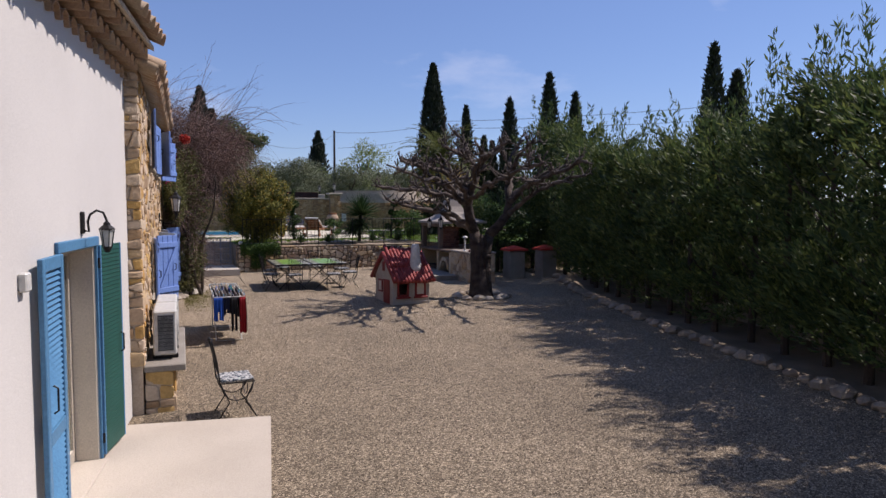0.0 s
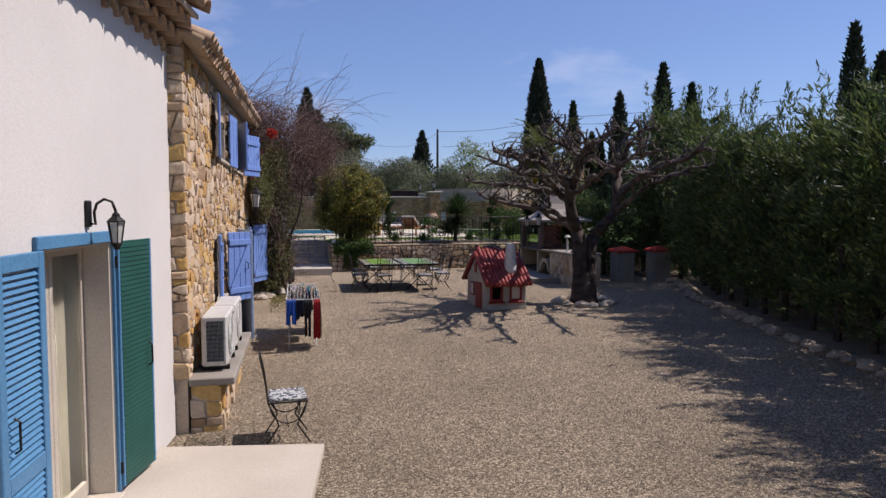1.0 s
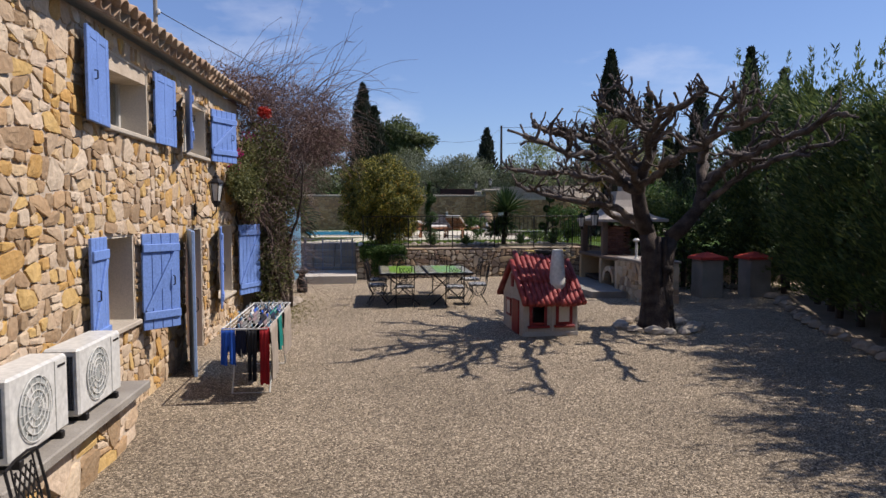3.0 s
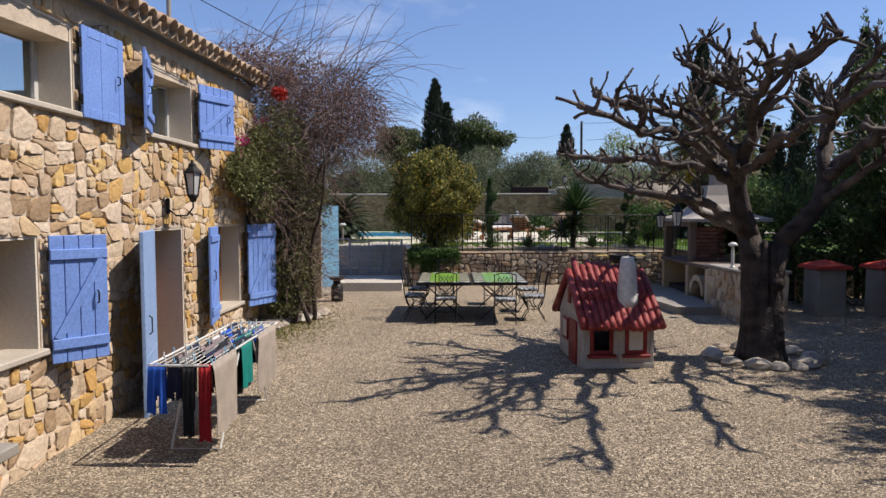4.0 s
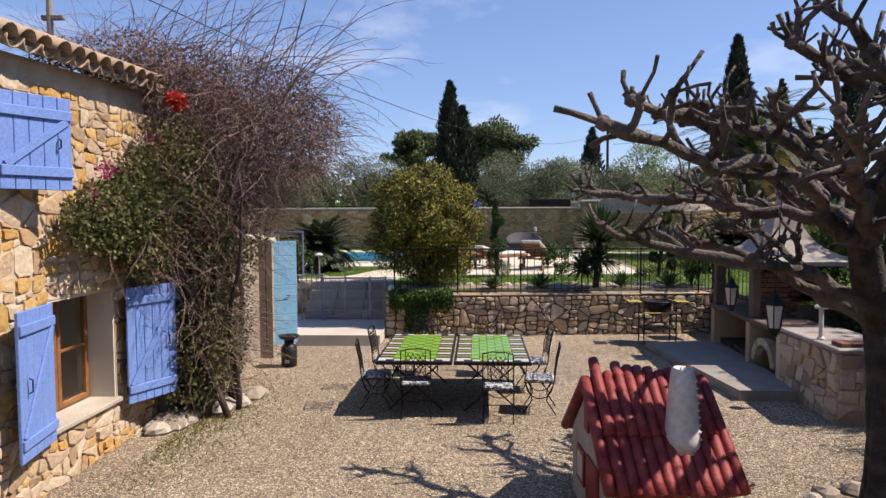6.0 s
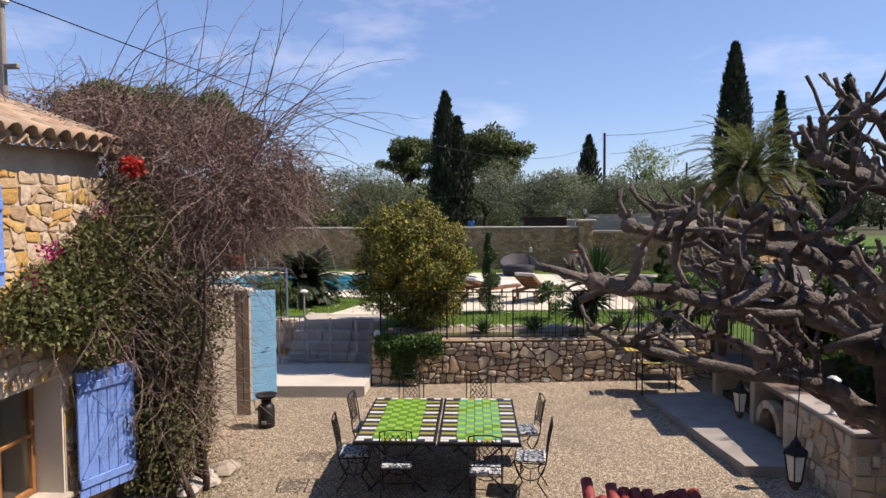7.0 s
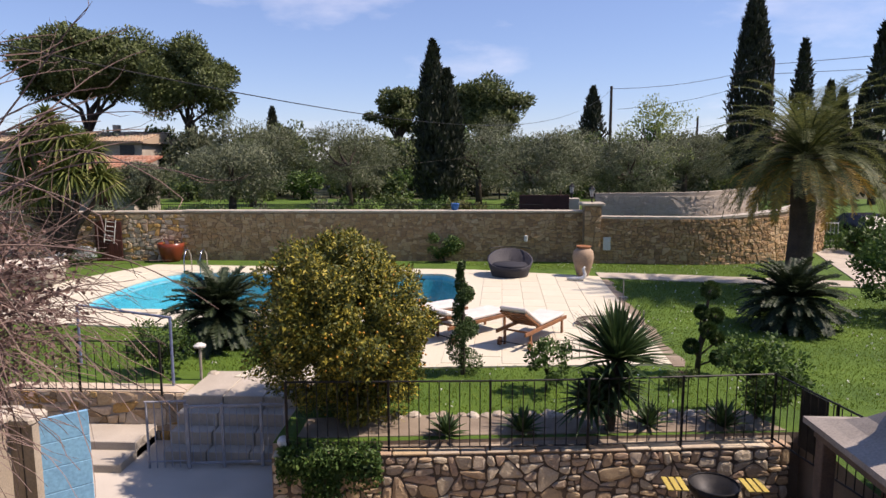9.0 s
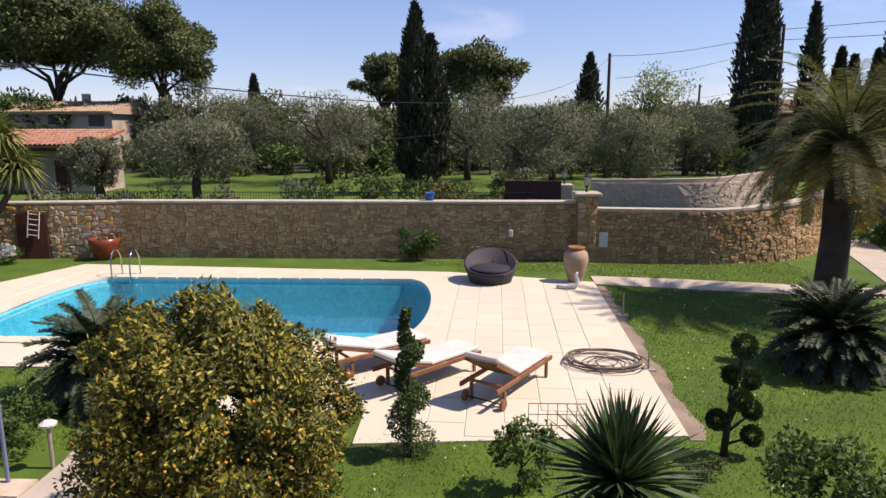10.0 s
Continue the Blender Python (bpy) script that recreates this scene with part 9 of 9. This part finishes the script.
# ---- neighbouring houses ----
def house(name, label, x, y, w, d, h, ridge, wallm, roofm, openings):
    t = thing(name, label, "house", pose(x, y, 1.4))
    part("wall", Geo().box((w / 2, d / 2, h / 2), (w, d, h)), wallm, t)
    rf = Geo().add([(-0.5, -0.6, h - 0.1), (w + 0.5, -0.6, h - 0.1), (w + 0.5, d / 2, h + ridge), (-0.5, d / 2, h + ridge), (-0.5, d + 0.6, h - 0.1), (w + 0.5, d + 0.6, h - 0.1), (-0.5, -0.6, h - 0.25), (w + 0.5, -0.6, h - 0.25), (-0.5, d + 0.6, h - 0.25), (w + 0.5, d + 0.6, h - 0.25)],
                   [(0, 1, 2, 3), (3, 2, 5, 4), (6, 7, 1, 0), (8, 4, 5, 9), (6, 0, 3, 4, 8), (7, 9, 5, 2, 1), (6, 8, 9, 7)])
    rfo = part("roof", rf, roofm, t, "sloping clay tile roof")
    tl = Geo()
    one = tile_geo(0.9, 0.16, 0.14, 0.03, 4)
    sl = math.atan2(ridge + 0.1, d / 2 + 0.6)
    for i in range(int((w + 1) / 0.36)):
        for j in range(int((d / 2 + 0.6) / 0.75)):
            mm = Matrix.Translation((-0.4 + 0.36 * i, -0.66 + 0.75 * j, h - 0.1 + 0.75 * j * math.tan(sl))) @ Matrix.Rotation(radians(90), 4, "Z") @ Matrix.Rotation(-sl, 4, "Y")
            tl.add([mm @ Vector(q) for q in one.v], one.f)
    part("tilework", tl, TILE_I, rfo, smooth=True)["kind"] = "stuff"
    part("chimney", Geo().box((w * 0.72, d * 0.55, h + ridge + 0.2), (0.7, 0.6, 1.3), 0.03), wallm, t)
    for a, b, c, e in openings:
        part("window", Geo().box(((a + c) / 2, -0.02, (b + e) / 2), (c - a, 0.06, e - b)), T_DARK, t, "dark window opening")
        part("window_frame", Geo().box(((a + c) / 2, -0.04, b - 0.06), (c - a + 0.3, 0.12, 0.1), 0.01), WHITE, t)
    return t


hutw = mat("hut_render", (0.48, 0.41, 0.33), (0.38, 0.32, 0.26), scale=1, fine=10, bump=0.2)
REDROOF = mat("red_tile_roof", (0.34, 0.13, 0.075), (0.26, 0.10, 0.06), scale=3, fine=12, bump=0.4)
def pool_house(x, y, w, d, h):
    """A garden house with a deep shaded porch under a single tiled slope."""
    t = thing("pool_house", "pinkish garden house with red tiled roof and shaded porch", "house", pose(x, y, 1.4))
    part("wall", Geo().box((w / 2, d / 2 + 0.9, (h + 0.5) / 2), (w, d - 1.8, h + 0.5)), hutw, t)
    for xa, xb in ((0.0, 0.55), (w - 1.15, w)):
        g = Geo().add([(xa, 0, 0), (xb + (0.25 if xb == w else 0), 0, 0), (xb, 0, h), (xa, 0, h), (xa, 1.8, 0), (xb + (0.25 if xb == w else 0), 1.8, 0), (xb, 1.8, h), (xa, 1.8, h)], [(0, 1, 2, 3), (5, 4, 7, 6), (4, 0, 3, 7), (1, 5, 6, 2), (3, 2, 6, 7), (4, 5, 1, 0)])
        part("pier", g, hutw, t, "battered rough rendered pier")
    part("beam", Geo().box((w / 2 - 0.3, 0.15, h - 0.14), (w - 1.7, 0.24, 0.26), 0.02), TRUNK, t)
    part("door", Geo().box((w * 0.62, 1.78, 1.05), (1.0, 0.06, 2.1), 0.01), DW, t)
    part("window", Geo().box((w * 0.35, 1.78, 1.45), (1.1, 0.06, 1.0), 0.01), T_DARK, t)
    rise = 1.0
    rf = part("roof", Geo().add([(-0.4, -0.5, h - 0.05), (w + 0.4, -0.5, h - 0.05), (w + 0.4, d, h + rise), (-0.4, d, h + rise), (-0.4, -0.5, h + 0.08), (w + 0.4, -0.5, h + 0.08), (w + 0.4, d, h + rise + 0.13), (-0.4, d, h + rise + 0.13)], [(0, 3, 2, 1), (4, 5, 6, 7), (0, 1, 5, 4), (1, 2, 6, 5), (2, 3, 7, 6), (3, 0, 4, 7)]), REDROOF, t, "red clay tile lean-to roof")
    one, tl, sl = tile_geo(0.8, 0.15, 0.125, 0.03, 5), Geo(), math.atan2(rise, d + 0.5)
    for i in range(int((w + 0.8) / 0.32)):
        for j in range(int((d + 0.5) / 0.66)):
            mm = Matrix.Translation((-0.25 + 0.32 * i, -0.54 + 0.66 * j, h + 0.09 + 0.66 * j * math.tan(sl))) @ Matrix.Rotation(radians(90), 4, "Z") @ Matrix.Rotation(-sl, 4, "Y")
            tl.add([mm @ Vector(q) for q in one.v], one.f)
    part("tilework", tl, REDTILE_I, rf, smooth=True)["kind"] = "stuff"


REDTILE_I = mat("red_canal_tile", (0.40, 0.19, 0.12), (0.30, 0.13, 0.08), scale=4, fine=30, bump=0.3, rand="island", c3=[(0.32, 0.13, 0.08), (0.46, 0.23, 0.14), (0.40, 0.25, 0.18)])
pool_house(-27.4, 62.0, 7.6, 4.4, 3.05)
house("villa", "beige two-storey villa with low tiled roof behind pines", -51.0, 86.0, 20.0, 10, 5.9, 1.15, hutw, TILE_I, ((2, 4.3, 3.6, 5.5), (13.4, 4.6, 14.8, 5.6), (17.6, 4.4, 19.2, 5.5), (5, 0.6, 7, 2.6)))
house("villa", "distant pinkish villa with tiled roof beside cypresses", 35.5, 92.0, 12, 9, 5.6, 1.6, hutw, REDROOF, ((2, 3, 3.5, 4.5), (6, 3, 7.5, 4.5)))
# many-headed tree yucca in the garden corner
L_TY = leafmat("tree_yucca_leaf", (0.06, 0.085, 0.018), (0.14, 0.165, 0.035), (0.27, 0.27, 0.07), 0.25)
ty = thing("tree_yucca", "many-headed tree yucca with yellow-green sword leaves in the garden corner", "yucca", pose(-10.75, 39.8, LAWN))
for k, (hx, hy, hz) in enumerate(((-0.3, 0.2, 5.3), (0.5, -0.2, 4.7), (1.3, 0.0, 4.2), (0.9, -0.5, 3.4), (-0.6, -0.3, 2.7), (0.1, 0.5, 4.1), (-1.3, 0.2, 3.9), (-0.9, -0.1, 4.6), (1.7, 0.1, 3.2), (-1.6, 0.1, 2.9), (0.2, -0.4, 3.3))):
    part("stem", Geo().tube([(0, 0, -0.05), (hx * 0.35, hy * 0.35, 1.4), (hx * 0.8, hy * 0.8, hz - 0.8), (hx, hy, hz)], [0.17, 0.13, 0.09, 0.07], 7), TRUNK, ty, "", True)
    hg = Geo()
    rosette(hg, (hx, hy, hz), 120, 1.05, 0.10, 40 + k, -0.9, 1.45, 0.32)
    part("leaf_head", hg, L_TY, ty)

# ---- poles and cables ----
def cable(label, a, b, sag, rad=0.02):
    a, b = Vector(a), Vector(b)
    pts = [a.lerp(b, i / 28) - Vector((0, 0, sag * 4 * (i / 28) * (1 - i / 28))) for i in range(29)]
    return tagged(part("cable", Geo().tube(pts, rad, 5), IRON, None, "", True), label, "cable", "overhead cables")


def pole(x, y, top, label, arm=True):
    p = thing("utility_pole", label, "pole", pose(x, y, 1.4), "utility poles")
    part("mast", Geo().tube([(0, 0, -0.3), (0, 0, top - 1.4)], [0.16, 0.11], 9), TRUNK, p)
    if arm:
        part("crossarm", Geo().box((0, 0, top - 1.9), (1.2, 0.1, 0.1), 0.01), TRUNK, p)
        for xx in (-0.5, 0.5):
            part("insulator", Geo().lathe([(0.03, 0), (0.06, 0.04), (0.05, 0.12), (0.02, 0.16)], 8, (xx, 0, top - 1.85)), WHITE, p)
    return p


pole(16.1, 73.4, 11.3, "dark wooden utility pole among the olives", False)
pole(30.0, 75.0, 13.6, "tall wooden utility pole beside the cypress", False)
pole(30.6, 95.5, 10.2, "distant wooden utility pole", False)
hm = thing("cable_mast", "grey steel cable mast rising behind the farmhouse end", "mast", pose(-2.40, 19.9, 0.15))
part("tube", Geo().tube([(0, 0, 0), (0, 0, 7.0)], 0.045, 10), CONCRETE, hm)
part("bracket", Geo().box((0.05, 0, 5.72), (0.34, 0.07, 0.07), 0.01), CONCRETE, hm)
part("insulator", Geo().lathe([(0.03, 0), (0.05, 0.03), (0.04, 0.10), (0.015, 0.13)], 8, (0.06, 0, 6.55)), WHITE, hm)
cable("long black cable sagging from the roof mast", (-2.34, 19.9, 6.78), (16.1, 73.4, 11.0), 2.1, 0.010)
cable("thin cable between utility poles", (16.1, 73.4, 11.1), (30.0, 75, 13.2), 0.5)
cable("thin cable between utility poles", (16.6, 73.4, 9.4), (30.0, 75, 12.2), 0.5, 0.016)
cable("thin cable strung across the neighbour's garden", (-28, 60, 7.9), (16.1, 73.4, 7.4), 0.9, 0.012)
cable("thin cable strung across the neighbour's garden", (-14, 50, 3.9), (30.0, 75, 9.0), 0.7, 0.010)
cable("thin cable leading away over the hedge", (30.0, 75, 13.2), (75, 20, 15.0), 1.2, 0.022)
cable("thin cable leading away over the hedge", (30.0, 75, 12.4), (75, 22, 13.0), 1.2, 0.022)

# bare soil along the terrace's edge
strip = [(8.30 + 0.042 * k * 0.15, 28.35 + 0.15 * k) for k in range(62)]
setting("soil_strip", Geo().prism([(x + 0.02, y) for x, y in strip[:1]] + [(x + 0.27 + 0.05 * math.sin(y * 3.1) + 0.03 * math.sin(y * 7.7), y) for x, y in strip] + [(x + 0.02, y) for x, y in strip[:0:-1]], LAWN - 0.06, LAWN + 0.014), EARTH, "bare brown soil strip along the paving", category="ground")

# ---- grass of the near lawn ----
rg = np.random.default_rng(12)
N = 160000
gx, gy = rg.uniform(-5.5, 15.5, N), rg.uniform(25.3, 40.9, N)
soil = 8.46 + (gy - 28.45) * 0.042 + 0.06 + 0.05 * np.sin(gy * 3.1) + 0.03 * np.sin(gy * 7.7)
keep = ~((gx > 3.4) & (gx < soil) & (gy > 28.25) & (gy < 39.3)) & ~((gx < 4.8) & (gy > 30.8) & (gy < 40.1)) & ~((gx < 1.95) & (gx > -3.6) & (gy < 27.75)) & ~((gx <= -3.6) & (gy < 26.9)) & ~((gx < 3.7) & (gy > 30.75)) & ~((gy > 37.75 - 0.21 * (gx - 8.7)) & (gy < 38.85 - 0.17 * (gx - 8.7)) & (gx > 8.6))
keep &= gy > 25.75 + 0.075 * (gx - 3.3)
gx, gy = gx[keep], gy[keep]
gpos = np.stack([gx, gy, np.full(len(gx), LAWN - 0.005)], 1)
gme = leaves("lawn_grass", gpos, 0.055, np.array([0, 0, 1.0]), 0.55, 0.22, 13, L_GRASS)
tagged(part("lawn_grass", gme, L_GRASS), "short mown green grass of the garden lawn", "grass", "", "stuff")
dz = rg.random(len(gx)) < 0.007
dpos = gpos[dz] + np.array([0, 0, 0.05])
tagged(part("lawn_daisies", leaves("lawn_daisies", np.repeat(dpos, 3, 0), 0.028, np.array([0, 0, 0.2]), 0.8, 0.9, 14, PET), PET), "tiny white daisies scattered over the lawn", "flowers", "", "stuff")

# loose chippings of the yard nearest the house
pr = np.random.default_rng(21)
N = 42000
px, py = pr.uniform(0.3, 8.2, N), pr.uniform(4.0, 19.5, N)
keep = ~((px < 1.15) & (py < 8.1))
px, py = px[keep], py[keep]
s = pr.uniform(0.006, 0.016, len(px))
base = np.array([[1, 0, 0], [0, 1, 0], [-1, 0, 0], [0, -1, 0], [0, 0, 0.8]])
tet = np.array([[0, 1, 4], [1, 2, 4], [2, 3, 4], [3, 0, 4]])
an = pr.uniform(0, 6.28, len(px))
v = base[None] * s[:, None, None] * pr.uniform(0.6, 1.2, (len(px), 5, 1))
vx = v[..., 0] * np.cos(an)[:, None] - v[..., 1] * np.sin(an)[:, None] + px[:, None]
vy = v[..., 0] * np.sin(an)[:, None] + v[..., 1] * np.cos(an)[:, None] + py[:, None]
vz = v[..., 2] + np.array([yard(q) for q in py])[:, None] + 0.001
vv = np.stack([vx, vy, vz], -1).reshape(-1, 3)
ff = (tet[None] + 5 * np.arange(len(px))[:, None, None]).reshape(-1, 3)
cm = bpy.data.meshes.new("loose_gravel")
cm.from_pydata(vv.tolist(), [], ff.tolist())
cm.materials.append(mat("chipping", (0.28, 0.23, 0.17), (0.20, 0.16, 0.12), rand="island", c3=[(0.09, 0.07, 0.05), (0.27, 0.22, 0.15), (0.55, 0.46, 0.33)], bump=0))
tagged(new("loose_gravel", cm), "loose pale limestone chippings on the yard", "gravel", "", "stuff")

# weeds along the foot of the creeper
wr = np.random.default_rng(61)
wp = np.stack([np.abs(wr.normal(0, 0.42, 5200)) + 0.05, wr.uniform(16.2, 21.6, 5200), np.zeros(5200)], 1)
wp = wp[wr.random(5200) < np.exp(-((wp[:, 1] - 18.8) / 1.6) ** 2)]
wp[:, 2] = 0.05 + 0.016 * (wp[:, 1] - 8)
L_WEED = leafmat("weed_blade", (0.12, 0.12, 0.03), (0.20, 0.18, 0.05), (0.28, 0.24, 0.08), 0.3)
tagged(part("weeds", leaves("weeds", wp, 0.05, np.array([0, 0, 1.0]), 0.9, 0.25, 62, L_WEED), L_WEED), "sparse yellow-green weeds in the gravel", "weeds", "", "stuff")



# ---- stonework pieces, laid last ----
stone_face(wall_east, facing_x(FX - 0.02, Y0, -0.05), rubble(Y1 - Y0, EAVE + 0.06, 0.196, 0.142, 71, [(a - Y0, b + 0.05, c - Y0, d + 0.05) for a, b, c, d in HOLES] + [(-1, -1, LEDGE[1] - Y0 - 0.05, 0.66)]), STONE, STONE_I, 71, 300, joint=0.005, proud=0.022, soft=0.19, near=lambda p: abs(p[0][0] - 4.5) * 0.6 + abs(p[0][1] - 1.6))
stone_face(wall_east, facing_y(-0.66, Y0 - 0.0, 0.66), rubble(0.22, 3.84, 0.2, 0.16, 72), STONE, STONE_I, 72, 60, proud=0.03)
stone_face(pier, facing_x(-0.14, LEDGE[0], 0.0), rubble(LEDGE[1] - LEDGE[0], 0.58, 0.3, 0.21, 73), STONE, STONE_I, 73, 60, proud=0.03, soft=0.16)
stone_face(pier, facing_y(-0.46, LEDGE[0], 0.0), rubble(0.34, 0.58, 0.2, 0.15, 74), STONE, STONE_I, 74, 30, proud=0.02)
stone_face(ret, Matrix.Translation((0, 0.03, 0.2)), rubble(ret_len, 0.97, 0.205, 0.155, 75), GSTONE, GSTONE_I, 75, 300, joint=0.006, proud=0.038, soft=0.2)
stone_face(ret, Matrix.Translation((0.03, 0.44, 0.2)) @ Matrix.Rotation(radians(-90), 4, "Z"), rubble(0.42, 0.94, 0.21, 0.235, 76), GSTONE, GSTONE_I, 76, 20, proud=0.03)
rr = random.Random(12)
x = 0.0
while x < ret_len - 0.1:
    w = rr.uniform(0.32, 0.55)
    w = min(w, ret_len - x)
    part("cap_stone", Geo().box((x + w / 2, 0.22, 1.205 + rr.uniform(-.008, .008)), (w - 0.015, 0.44, 0.035), 0.012), GSTONE, ret)
    x += w
stone_face(bw, facing_y(-6.7, 41.31, LAWN - 0.05), rubble(15.8, 1.88, 0.20, 0.125, 77), BSTONE, BSTONE_I, 77, 300, joint=0.003, proud=0.028, near=lambda p: abs(p[0][0] - 8))
stone_face(bl, Matrix.Translation((0, -0.01, -0.05)), rubble(8.4, 1.86, 0.25, 0.16, 78, [(4.85, -1, 5.85, 1.62)]), STONE, STONE_I, 78, 200, proud=0.04)
stone_face(gp, facing_y(PIERX - 0.31, 40.88, LAWN - 0.05), rubble(0.62, 2.18, 0.26, 0.19, 79), BSTONE, BSTONE_I, 79, 40)


def on_arc(u, v):
    x, y, t = arc_point(u)
    return pose(x, y, 1.25 + v, 0, 0, math.degrees(t)) @ Matrix.Translation((0, -0.01, 0))


stone_face(wall_curved, None, rubble(11.5, 1.75, 0.20, 0.125, 80), BSTONE, BSTONE_I, 80, 200, joint=0.003, proud=0.038, bend=on_arc)


def on_drive_arc(u, v):
    x, y, t = arc_point(u)
    return pose(x - 2.6 * math.sin(t), y + 2.6 * math.cos(t), 2.6 + v, 0, 0, math.degrees(t)) @ Matrix.Translation((0, -0.01, 0))


PALE_I = mat("limewashed_stone", (0.58, 0.49, 0.39), (0.48, 0.40, 0.31), scale=5, fine=30, bump=0.6, rand="island", c3=[(0.50, 0.41, 0.31), (0.60, 0.51, 0.40), (0.54, 0.44, 0.33)], dist=0.02)
stone_face(ws2, None, rubble(11.0, 1.10, 0.24, 0.15, 81), PALE_I, PALE_I, 81, 0, joint=0.003, proud=0.02, bend=on_drive_arc)
